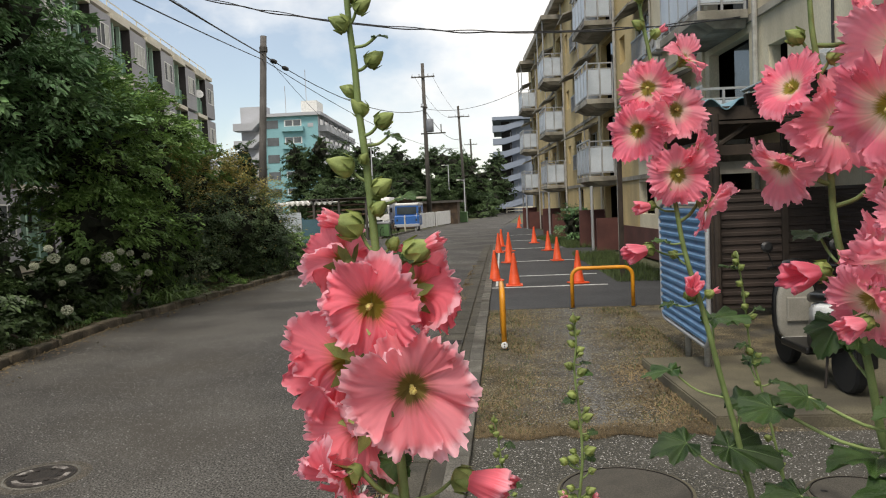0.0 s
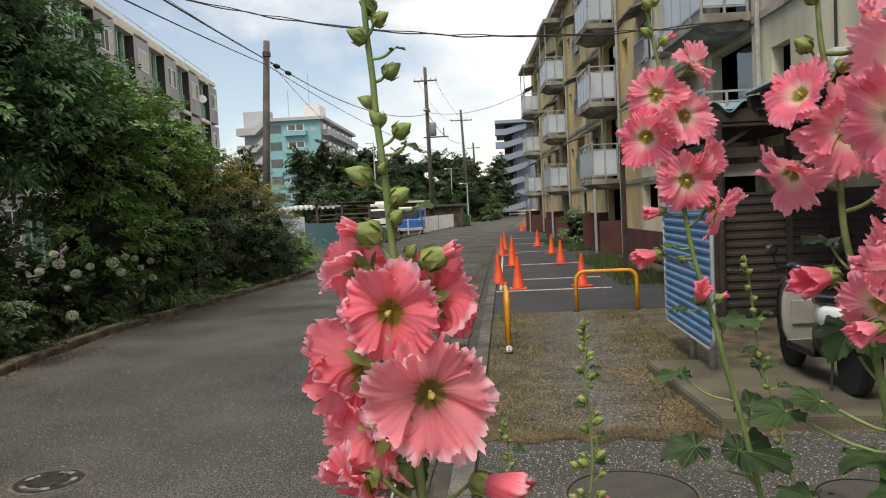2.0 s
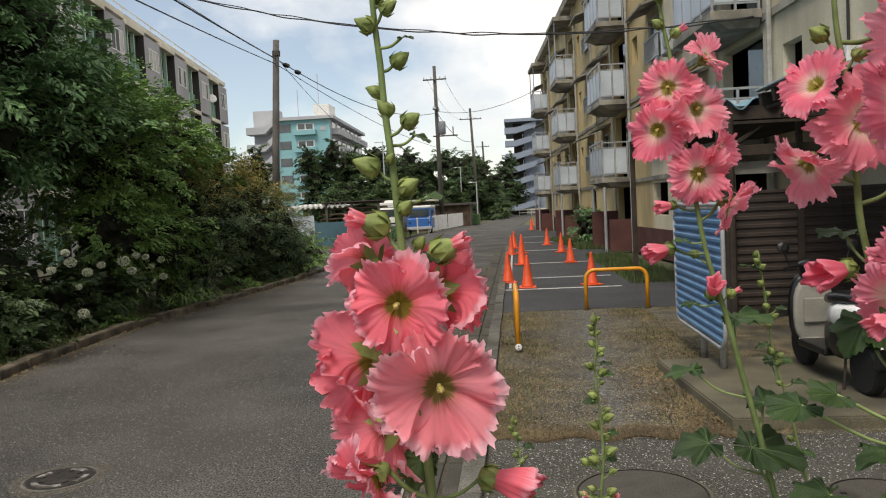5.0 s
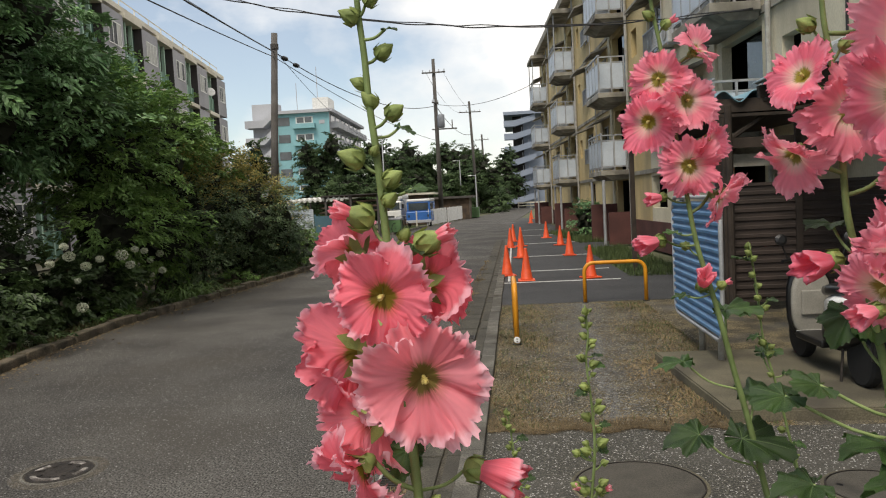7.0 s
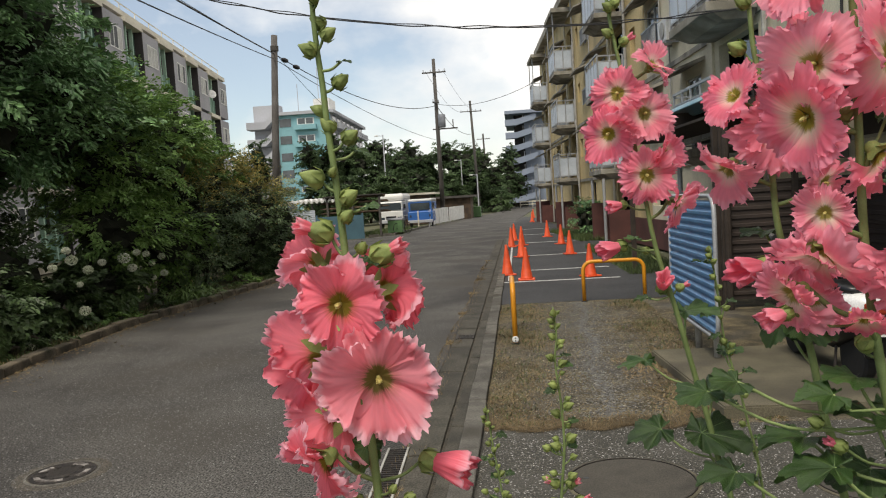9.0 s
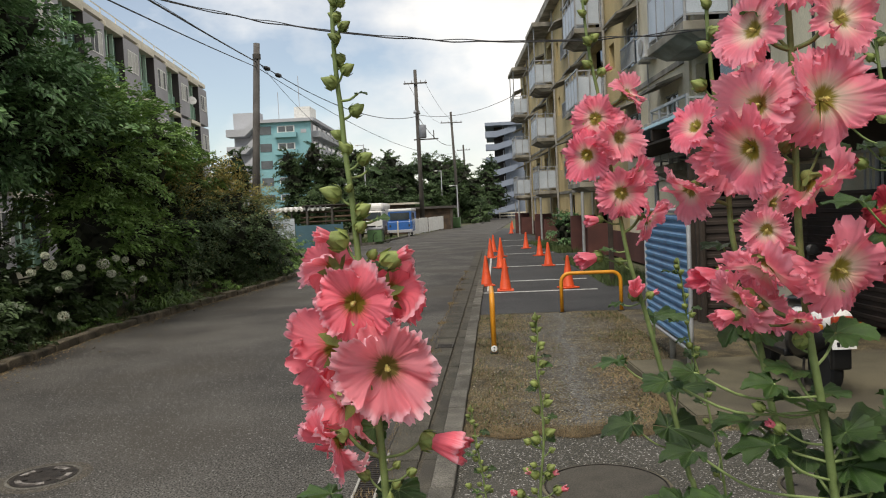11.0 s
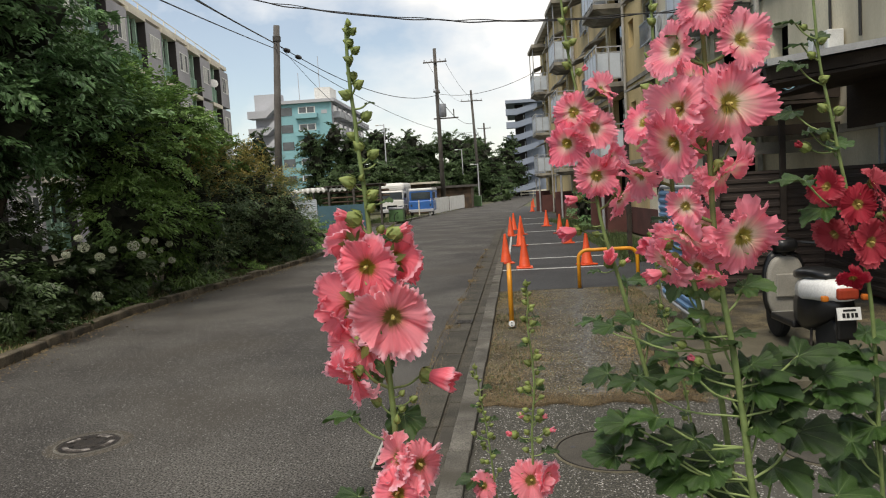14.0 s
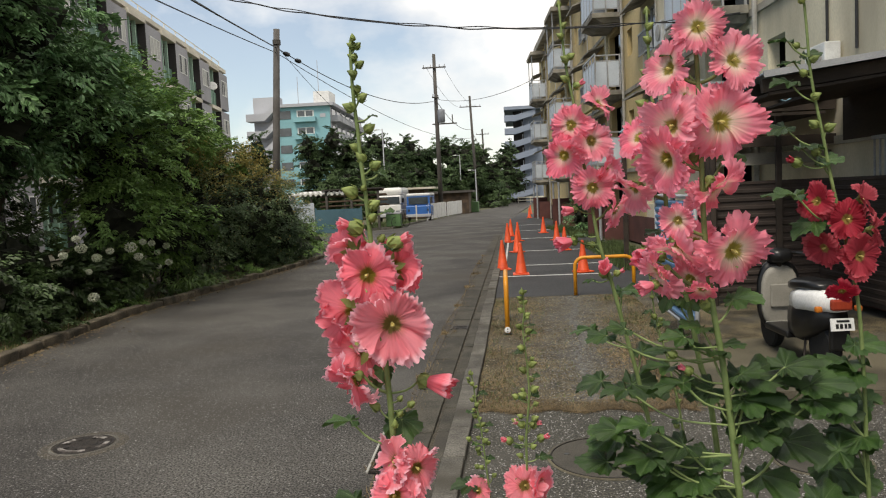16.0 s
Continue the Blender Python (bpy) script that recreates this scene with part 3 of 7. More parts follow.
for u in UNITS:
    for i, f in enumerate(FLOORS):
        b = at("balcony", ME_SLAB, flats, 0, u, f)
        rail = at("railing", ME_RAIL, b, 0, 0, 0)
        for x, y in ((0.04, 0.03), (0.04, 0.6), (0.04, 1.17), (0.04, 1.74), (0.04, 2.32), (0.44, 0.03), (0.84, 0.03), (0.44, 2.32), (0.84, 2.32)):
            at("baluster", ME_RPOST, b, x, y, 0)
        for k in range(4):
            at("front_panel", ME_PF, b, 0, 0.05 + 0.57 * k, 0)
        for y in (0.03, 2.32):
            for x in (0.075, 0.47):
                at("side_panel", ME_PS, b, x, y, 0)
        at("balcony_door", ME_GLS, flats, WALL_X + 0.12, u + 0.18, f + 0.05)
        if u != -10.8:
            w = at("window", ME_WF, flats, WALL_X + 0.05, u - 4.2, f + 0.55)
            at("pane", ME_WG, w, 0.03, 0.04, 0.04)
            at("window_rail", ME_WR, w, -0.05, -0.01, 0.02)
            for k in range(13):
                at("bar", ME_WB, w, -0.05, -0.01 + 0.04 + k * 0.12, 0.02)
            at("window_hood", ME_HOOD, w, -0.055, 0, 1.2)
        w = at("window", ME_WF, flats, WALL_X + 0.05, u + 3.2, f + 0.55)
        at("pane", ME_WG, w, 0.03, 0.04, 0.04)
        at("window_hood", ME_HOOD, w, -0.055, 0, 1.2)
    # top canopy over the upper balcony, with its thin posts
    part("canopy", boxes((-0.05, u - 0.3, 9.95, WALL_X - 0.06, u + 2.6, 10.15), bevel=0.015), M_CONC, flats)
    part("canopy_post", tube(bmesh.new(), [(0.05, u + 0.05, 8.5), (0.05, u + 0.05, 9.95)], 0.03), M_RAIL, flats)
    part("canopy_post", tube(bmesh.new(), [(0.05, u + 2.28, 8.5), (0.05, u + 2.28, 9.95)], 0.03), M_RAIL, flats)
    for y in (0.08, 2.26):
        part("pillar", tube(bmesh.new(), [(0.08, u + y, 0), (0.08, u + y, 2.1)], 0.05, 10), M_RAIL, flats)
    part("porch_wall", boxes((0.2, u + 0.02, 0, WALL_X - 0.035, u + 0.12, 1.05)), M_MAROON, flats)
    part("porch_wall", boxes((0.02, u + 2.2, 0, WALL_X - 0.035, u + 2.32, 1.3)), M_MAROON, flats)
    part("drain_pipe", tube(bmesh.new(), [(WALL_X - 0.1, u - 0.35, 0.0), (WALL_X - 0.1, u - 0.35, 10.6)], 0.045, 8), M_PIPE, flats)
    part("conduit", tube(bmesh.new(), [(WALL_X - 0.06, u - 5.2, 2.4), (WALL_X - 0.06, u - 5.2, 5.5), (WALL_X - 0.06, u - 4.4, 5.7), (WALL_X - 0.06, u - 4.4, 8.6)], 0.02, 6), M_PIPE, flats)
    part("meter_box", boxes((WALL_X - 0.16, u - 5.35, 3.2, WALL_X - 0.06, u - 5.05, 3.65), bevel=0.01), M_PIPE, flats)
    for y, z in ((3.0, 2.75), (4.9, 5.2)):
        ac = thing("air_conditioner", "off-white outdoor air-conditioner unit on the wall", "air conditioner", FLATS @ pose(WALL_X - 0.02, u + y, z), "air conditioners on the flats")
        part("ac_body", ME_AC, None, ac)
        part("fan_grille", ME_FAN, None, ac)
        part("bracket", boxes((-0.3, 0.05, -0.05, 0.02, 0.09, -0.003), (-0.3, 0.66, -0.05, 0.02, 0.7, -0.003)), M_RAIL, ac)

w = at("window", ME_WF, flats, WALL_X - 0.065, -16.6, 1.6)
at("pane", ME_WG, w, 0.03, 0.04, 0.04)
at("window_rail", ME_WR, w, -0.005, -0.01, 0.02)
for k in range(13):
    at("bar", ME_WB, w, -0.005, -0.01 + 0.04 + k * 0.12, 0.02)

# ---- bicycle shelter with brown wall ----
shelter = thing("bike_shelter", "dark bicycle shelter with corrugated brown wall and wavy roof", "shelter", pose(0, 0, 0))


def wavy(n_len, x0, x1, wave, amp, per=10):
    """Profile of a corrugated sheet along x."""
    n = max(2, int((x1 - x0) / wave * per))
    return [(x0 + (x1 - x0) * i / n, amp * math.sin(2 * math.pi * (x1 - x0) * i / n / wave)) for i in range(n + 1)]


bm = bmesh.new()
prof = []
z = 0.12
while z < 1.66:
    prof += [(0.0, z), (0.0, z + 0.055), (-0.018, z + 0.065), (-0.018, z + 0.105)]
    z += 0.115
rows = [[bm.verts.new((x, 10.3 + y, z)) for y, z in prof] for x in (2.86, 4.3)]
back = [[bm.verts.new((x, 10.33, z)) for z in (0.12, prof[-1][1])] for x in (2.86, 4.3)]
for i in range(len(prof) - 1):
    bm.faces.new((rows[0][i], rows[1][i], rows[1][i + 1], rows[0][i + 1]))
bm.faces.new((back[0][0], back[0][1], back[1][1], back[1][0]))
part("brown_wall", bm, M_BROWN, shelter)
bm = bmesh.new()
ends = ((4.3, 10.3), (4.95, 3.0))
rows = [[bm.verts.new((x + y, yy, z)) for y, z in prof] for x, yy in ends]
back = [[bm.verts.new((x + 0.03, yy, z)) for z in (0.12, prof[-1][1])] for x, yy in ends]
for i in range(len(prof) - 1):
    bm.faces.new((rows[0][i], rows[1][i], rows[1][i + 1], rows[0][i + 1]))
bm.faces.new((back[0][0], back[0][1], back[1][1], back[1][0]))
part("brown_wall", bm, M_BROWN, shelter)
for x in (2.82, 3.75):
    part("post", boxes((x - 0.04, 10.22, 0, x + 0.04, 10.277, 2.6), bevel=0.006), M_TIMBER, shelter)
RS = 0.115


def sheet(x0, x1, y0, y1, z, wave, amp, slope):
    """A corrugated roof sheet, waves across x."""
    bm = bmesh.new()
    pr = wavy(0, x0, x1, wave, amp)
    a = [bm.verts.new((x, y0, z + (x - x0) * slope + w)) for x, w in pr]
    b = [bm.verts.new((x, y1, z + (x - x0) * slope + w)) for x, w in pr]
    for i in range(len(pr) - 1):
        bm.faces.new((a[i], a[i + 1], b[i + 1], b[i]))
    ret = bmesh.ops.extrude_face_region(bm, geom=bm.faces[:])
    bmesh.ops.translate(bm, vec=(0, 0, 0.014), verts=[v for v in ret["geom"] if isinstance(v, bmesh.types.BMVert)])
    return bm


TILT = -math.degrees(math.atan(RS))
part("roof_sheet", sheet(2.58, 7.0, 7.2, 8.3, 2.757, 0.076, 0.01, RS), M_ROOFB, shelter)
part("roof_sheet", sheet(3.38, 7.0, 8.31, 10.15, 2.849, 0.076, 0.01, RS), M_ROOFB, shelter)
# Dark boards added below the roof stand in for its deep shade.
part("shade_ceiling_board", box(bmesh.new(), 0.65, 1.06, -0.2, 4.1, 2.9, -0.17, pose(2.8, 7.2, 2.78, 0, TILT, 0)), M_TIMBER, shelter)
for y in (7.35, 7.8, 8.2):
    part("rafter", box(bmesh.new(), -0.2, y - 0.04, -0.16, 4.1, y + 0.04, -0.03, pose(2.8, 0, 2.78, 0, TILT, 0)), M_TIMBER, shelter)
part("beam", boxes((5.9, 7.25, 2.78, 6.0, 8.25, 2.92)), M_TIMBER, shelter)
part("fascia", box(bmesh.new(), -0.2, -0.03, -0.03, 4.2, -0.004, 0.035, pose(2.78, 7.2, 2.78, 0, TILT, 0)), M_RAIL, shelter, "pale metal roof edge")
part("shade_ceiling_board", box(bmesh.new(), -0.15, 0.1, -0.2, 4.1, 1.05, -0.17, pose(2.8, 7.2, 2.78, 0, TILT, 0)), M_TIMBER, shelter)
# Dark board added over the pale wall where the roof's shade lies.
part("shade_side_board", box(bmesh.new(), WALL_X - 0.07, -18.5, 2.22, WALL_X - 0.005, -14.1, 2.8, FLATS), M_TIMBER, shelter)
for x, y in ((2.85, 10.18), (5.95, 7.4)):
    part("post", tube(bmesh.new(), [(x, y, 0), (x, y, 2.74)], 0.045, 8), M_TIMBER, shelter)
M_WAVE = material("pale_blue_corrugated_roof", (0.2, 0.36, 0.44), (0.13, 0.25, 0.31), 0.55, 3, 60, 0.1, stain=(0.2, 0.24, 0.25), stain_scale=2.0)
store = thing("lean_to_roof", "wavy blue-grey corrugated lean-to roof on dark timber posts", "lean-to", pose(2.74, 10.35, 0, 0, 0, 3.7))
part("roof_sheet", sheet(0, 1.9, 0, 5.5, 2.88, 0.43, 0.075, 0.0), M_WAVE, store)
for y in (0.1, 1.9, 3.7, 5.4):
    part("rafter", boxes((0.02, y - 0.05, 2.68, 1.9, y + 0.05, 2.86)), M_TIMBER, store)
# Dark ceiling added to carry the shade further under the lean-to.
part("shade_ceiling_board", boxes((0.03, 0.05, 2.62, 1.75, 5.45, 2.66)), M_TIMBER, store)
part("brace", tube(bmesh.new(), [(0.1, 0.15, 2.25), (0.75, 0.15, 2.66)], 0.035, 6), M_TIMBER, store)
part("lintel", boxes((0.02, 0.06, 2.2, 1.9, 0.14, 2.34)), M_TIMBER, store)
part("pale_board", boxes((0.05, 0.2, 1.95, 1.9, 0.24, 2.12)), M_CONC, store)
for x, y in ((0.06, 0.1), (0.06, 5.4), (1.8, 5.4)):
    part("post", boxes((x - 0.045, y - 0.045, 0, x + 0.045, y + 0.045, 2.677), bevel=0.006), M_TIMBER, store)

# ---- concrete slab, blue panel, guard bars ----
bm = bmesh.new()
vs = [bm.verts.new((x, y, z)) for z in (-0.02, 0.09) for x, y in ((1.47, 5.4), (7.5, 5.35), (7.5, 7.5), (1.32, 7.45))]
for f in ((3, 2, 1, 0), (4, 5, 6, 7), (0, 1, 5, 4), (1, 2, 6, 5), (2, 3, 7, 6), (3, 0, 4, 7)):
    bm.faces.new([vs[i] for i in f])
bmesh.ops.bevel(bm, geom=[e for e in bm.edges if e.verts[0].co.z > 0 and e.verts[1].co.z > 0], offset=0.012, segments=2, affect="EDGES")
solo("parking_slab", bm, M_SLAB, "worn concrete slab under the scooter", "slab", kind="structure")

sign = thing("blue_board", "blue corrugated metal board in silver frame on two posts", "board", pose(1.8, 7.72, 0))
bm = bmesh.new()
PY0, PY1, PZ0, PZ1 = -0.98, 0.96, 0.30, 1.60
prof = []
z = PZ0 + 0.03
while z < PZ1 - 0.07:
    prof += [(0.0, z), (-0.022, z + 0.02), (-0.022, z + 0.045), (0.0, z + 0.065)]
    z += 0.083
zmid = (PZ0 + PZ1) / 2


def inset(z):
    """Rounded lower and upper corners of the board."""
    r = 0.16
    d = max(0.0, r - min(z - PZ0, PZ1 - z))
    return r - math.sqrt(max(0.0, r * r - d * d))


a = [bm.verts.new((x, PY0 + inset(z) + 0.01, z)) for x, z in prof]
b = [bm.verts.new((x, PY1 - inset(z) - 0.01, z)) for x, z in prof]
for i in range(len(prof) - 1):
    bm.faces.new((a[i], b[i], b[i + 1], a[i + 1]))
ret = bmesh.ops.extrude_face_region(bm, geom=bm.faces[:])
bmesh.ops.translate(bm, vec=(0.008, 0, 0), verts=[v for v in ret["geom"] if isinstance(v, bmesh.types.BMVert)])
part("corrugated_sheet", bm, M_BLUE, sign)
line = []
for cy, cz, a0 in ((PY1 - 0.16, PZ1 - 0.16, 0), (PY0 + 0.16, PZ1 - 0.16, 90), (PY0 + 0.16, PZ0 + 0.16, 180), (PY1 - 0.16, PZ0 + 0.16, 270)):
    line += [(-0.005, cy + 0.16 * math.cos(radians(a0 + k * 18)), cz + 0.16 * math.sin(radians(a0 + k * 18))) for k in range(6)]
part("frame", tube(bmesh.new(), line + line[:1], 0.022, 8), M_RAIL, sign, "silver metal frame with rounded corners", smooth=True)
for y in (-0.7, 0.02):
    part("post", tube(bmesh.new(), [(0.05, y, 0.0), (0.05, y, 1.5)], 0.032, 10), M_PIPE, sign, smooth=True)


def guard_bar(m, width, height, label):
    g = thing("guard_bar", label, "guard bar", m, "yellow guard bars")
    r = 0.14
    pts = [(0, 0, 0), (0, 0, height - r)] + [(r - r * math.cos(radians(k * 15)), 0, height - r + r * math.sin(radians(k * 15))) for k in range(1, 7)]
    pts += [(width - r + r * math.sin(radians(k * 15)), 0, height - r + r * math.cos(radians(k * 15))) for k in range(0, 7)] + [(width, 0, 0)]
    part("bar", tube(bmesh.new(), pts, 0.03, 12), M_YELL, g, smooth=True)
    for x in (0, width):
        part("flange", lathe(bmesh.new(), [(0.055, 0), (0.055, 0.01), (0.035, 0.014)], 16, pose(x, 0, 0)), M_IRON, g)
    return g


guard_bar(pose(1.03, 11.62, 0), 0.93, 0.62, "orange-yellow arched steel guard bar across the verge")
g = guard_bar(pose(-0.04, 8.5, 0, 0, 0, 91), 1.0, 0.68, "orange-yellow arched steel guard bar beside the kerb")
disc = part("reflector", lathe(bmesh.new(), [(0.038, 0), (0.038, 0.012), (0.03, 0.016)], 18, pose(-0.035, 0, 0.06, 0, -90, 0)), M_WHITE, g, "round white reflector disc")
# Raised black caps drawn for the two dark holes of the disc.
part("hole_mark", lathe(bmesh.new(), [(0.008, 0), (0.008, 0.004), (0.004, 0.006)], 8, pose(-0.051, 0, 0.075, 0, -90, 0)), M_BLACK, disc)
part("hole_mark", lathe(bmesh.new(), [(0.008, 0), (0.008, 0.004), (0.004, 0.006)], 8, pose(-0.051, 0, 0.045, 0, -90, 0)), M_BLACK, disc)

# ---- traffic cones and white lines ----
cone = thing("traffic_cone", "orange plastic traffic cone on the parking asphalt", "traffic cone", pose(0.18, 15.0, 0.005), "row of traffic cones")
part("cone_body", lathe(bmesh.new(), [(0.13, 0.03), (0.125, 0.05), (0.118, 0.06), (0.03, 0.63), (0.026, 0.66), (0.018, 0.665)], 20), M_CONE, cone, smooth=True)
part("cone_base", boxes((-0.17, -0.17, 0, 0.17, 0.17, 0.032), bevel=0.012), M_CONE, cone)
for x, y, rz in ((-0.22, 16.1, 12), (0.12, 20.75, 30), (-0.19, 25.1, 5), (1.22, 30.1, 20), (1.49, 25.3, 40), (1.47, 20.9, 8), (1.46, 15.06, 25), (1.26, 57.0, 0), (-0.1, 28.6, 15), (0.16, 25.6, 33), (1.0, 48.0, 3)):
    copy_thing(cone, pose(x, y, 0.005, 0, 0, rz))
for y, x0, x1 in ((14.7, -0.33, 2.0), (16.9, 0.25, 2.05), (21.1, 0.1, 2.0), (26.9, 0.1, 2.1), (32.5, 0.1, 2.0), (38.0, 0.15, 1.7)):
    solo("parking_line", boxes((x0, y - 0.05, 0.0, x1, y + 0.05, 0.009)), M_LINE, "worn white painted parking line", "road marking", kind="structure")
solo("parking_line", boxes((-0.2, 15.0, 0.0, -0.15, 40.0, 0.008)), M_LINE, "worn white painted parking line", "road marking", kind="structure")

# ---- manhole covers ----


def manhole(x, y, r, label, plain=False):
    t = thing("manhole_cover", label, "manhole cover", pose(x, y, 0.0))
    part("rim", lathe(bmesh.new(), [(r + 0.03, 0.0), (r + 0.03, 0.006), (r + 0.012, 0.009), (r + 0.01, 0.0)], 48), M_SLAB if plain else M_KERB, t)
    if plain:
        part("lid", lathe(bmesh.new(), [(r, 0.0), (r, 0.007), (r - 0.01, 0.01), (0.05, 0.01)], 48), M_LIDP, t)
        part("band", lathe(bmesh.new(), [(r + 0.009, 0.0), (r + 0.009, 0.012), (r + 0.002, 0.012), (r + 0.002, 0.0)], 48), M_IRON, t)
        # Black disc on the lid, painted as the dark inside of a lifting hole.
        part("hole_shade_disc", lathe(bmesh.new(), [(0.018, 0.0), (0.018, 0.0112), (0.004, 0.0112)], 12, pose(-r * 0.72, 0.05, 0)), M_BLACK, t)
        return
    part("lid", lathe(bmesh.new(), [(r, 0.0), (r, 0.008), (r - 0.02, 0.012), (r - 0.03, 0.008), (0.1, 0.008), (0.09, 0.013), (0.05, 0.013)], 40), M_IRON, t)
    part("dust", lathe(bmesh.new(), [(r + 0.1, 0.0005), (r + 0.07, 0.003), (r + 0.028, 0.004)], 40), M_ROADDUST, t, "pale dust round the cover")
    for a0, a1 in ((-2.5, -1.0), (-0.5, 0.3), (0.9, 1.7), (2.5, 3.2)):
        bm = bmesh.new()
        rows = []
        for k in range(9):
            a = a0 + (a1 - a0) * k / 8
            rows.append([bm.verts.new((q * math.cos(a), q * math.sin(a), z)) for q, z in ((r * 0.68, 0.0079), (r * 0.69, 0.0125), (r * 0.85, 0.0125), (r * 0.86, 0.0079))])
        for p, q in zip(rows, rows[1:]):
            for k in range(3):
                bm.faces.new((p[k], p[k + 1], q[k + 1], q[k]))
        part("worn_plate", bm, M_WORN, t, "worn pale raised plate")
    me = mesh_of("stud", boxes((-0.012, -0.012, 0.0078, 0.012, 0.012, 0.0125)), M_IRON)
    for i in range(-4, 5):
        for j in range(-4, 5):
            if 0.1 < math.hypot(i, j) * r / 5 < r * 0.62:
                part("stud", me, None, t).matrix_basis = pose(i * r / 5, j * r / 5, 0)


M_WORN = material("worn_cover_metal", (0.27, 0.25, 0.23), (0.07, 0.06, 0.053), 0.65, 18, 150, 0.4, fine=0.3, mix=(0.42, 0.58))
M_ROADDUST = material("road_dust", (0.084, 0.073, 0.057), (0.06, 0.053, 0.043), 0.95, 9, 90, 0.4, fine=0.5)
M_LIDP = material("worn_cover_concrete", (0.082, 0.074, 0.06), (0.055, 0.05, 0.041), 0.9, 3, 120, 0.4, fine=0.25, stain=(0.04, 0.036, 0.03), stain_scale=3.0)
manhole(-3.14, 4.64, 0.21, "round cast-iron manhole cover in the street")
manhole(0.64, 4.26, 0.36, "large plain round cover with a thin iron band in the paving", True)
manhole(1.91, 4.16, 0.26, "round plain concrete cover beside the slab", True)

# ---- poles and wires ----


def utility_pole(name, label, base, top, r0, r1, mat, arms=()):
    p = thing(name, label, "utility pole", pose(*base))
    v = Vector(top) - Vector(base)
    part("pole", tube(bmesh.new(), [(0, 0, 0), v * 0.5, v], [r0, (r0 + r1) / 2, r1], 14), mat, p, smooth=True)
    for z, w, yaw in arms:
        k = z / v.z
        part("crossarm", box(bmesh.new(), -w / 2, -0.05, -0.05, w / 2, 0.05, 0.05, pose(v.x * k, v.y * k - r0, z, 0, 0, yaw)), M_POLED, p)
        for s in (-0.9, -0.3, 0.45, 0.9):
            part("insulator", lathe(bmesh.new(), [(0.035, 0), (0.05, 0.06), (0.03, 0.1), (0.045, 0.16), (0.02, 0.2)], 8, pose(v.x * k + s * w / 2 * math.cos(radians(yaw)), v.y * k - r0 + s * w / 2 * math.sin(radians(yaw)), z + 0.05)), M_LGREY, p)
    return p


p1 = utility_pole("utility_pole", "grey concrete utility pole behind the hedge", (-10.15, 30.5, 0), (-9.57, 30.5, 9.0), 0.17, 0.13, M_POLE)
part("clamp", lathe(bmesh.new(), [(0.17, 0), (0.17, 0.2), (0.15, 0.22)], 12, pose(0.55, 0, 8.35)), M_POLED, p1)
p2 = utility_pole("utility_pole", "tall dark utility pole with transformer", (-5.9, 60, 0), (-5.95, 60, 13.1), 0.2, 0.13, M_POLED, ((12.0, 1.9, 0), (9.6, 0.8, 60)))
M_TRANSF = material("weathered_transformer_paint", (0.2, 0.215, 0.24), (0.13, 0.14, 0.16), 0.6, 3, 80, 0.1)
part("transformer", lathe(bmesh.new(), [(0.25, 0), (0.3, 0.06), (0.3, 1.0), (0.24, 1.06)], 16, pose(0.35, -0.1, 7.6)), M_TRANSF, p2, "grey cylindrical transformer", smooth=True)
part("transformer_arm", boxes((-0.4, -0.12, 7.45, 1.6, -0.02, 7.55), (1.2, -0.12, 7.5, 1.28, -0.04, 8.2)), M_POLED, p2)
p3 = utility_pole("utility_pole", "distant dark utility pole with crossarm", (-4.4, 90, 0), (-4.85, 90, 13.5), 0.2, 0.13, M_POLED, ((12.2, 2.6, 8),))
utility_pole("utility_pole", "far slim utility pole above the trees", (-4.6, 125, 0), (-4.9, 125, 12.5), 0.2, 0.14, M_POLED, ((11.6, 2.2, 0),))


def wire(a, b, sag, r, label="black overhead cable hung between poles"):
    a, b = Vector(a), Vector(b)
    pts = [a.lerp(b, t / 16) - Vector((0, 0, sag * 4 * (t / 16) * (1 - t / 16))) for t in range(17)]
    solo("overhead_cable", tube(bmesh.new(), pts, r, 6), M_WIRE, label, "cable", smooth=True)


T1, T1B = (-9.61, 30.40, 8.23), (-9.62, 30.40, 8.02)
wire(T1, (-5.66, 6.00, 5.50), 0.04, 0.024)
wire(T1B, (-5.91, 6.00, 5.11), 0.06, 0.017)
wire(T1, (-5.34, 6.00, 5.47), 0.1, 0.007)
wire(T1, (-5.9, 60, 9.4), 1.0, 0.022)
wire(T1B, (-4.8, 90, 8.5), 1.2, 0.016)
wire((-6.6, 59.8, 12.1), (-5.9, 90, 12.2), 0.8, 0.012)
wire((-5.2, 59.8, 12.1), (-4.0, 90, 12.2), 0.8, 0.012)
wire((-5.85, 60, 9.5), (1.6, 46, 8.6), 0.6, 0.016)
wire((-5.8, 60, 9.2), (-4.7, 90, 9.6), 0.8, 0.025)
wire((-4.8, 90, 9.6), (-4.8, 125, 9.8), 0.8, 0.025)
wire((-9.6, 30.5, 8.3), (-12, 70, 7.5), 1.0, 0.012)
SPAN = (Vector((-6.39, 14.50, 6.16)), Vector((4.09, 13.00, 4.60)))
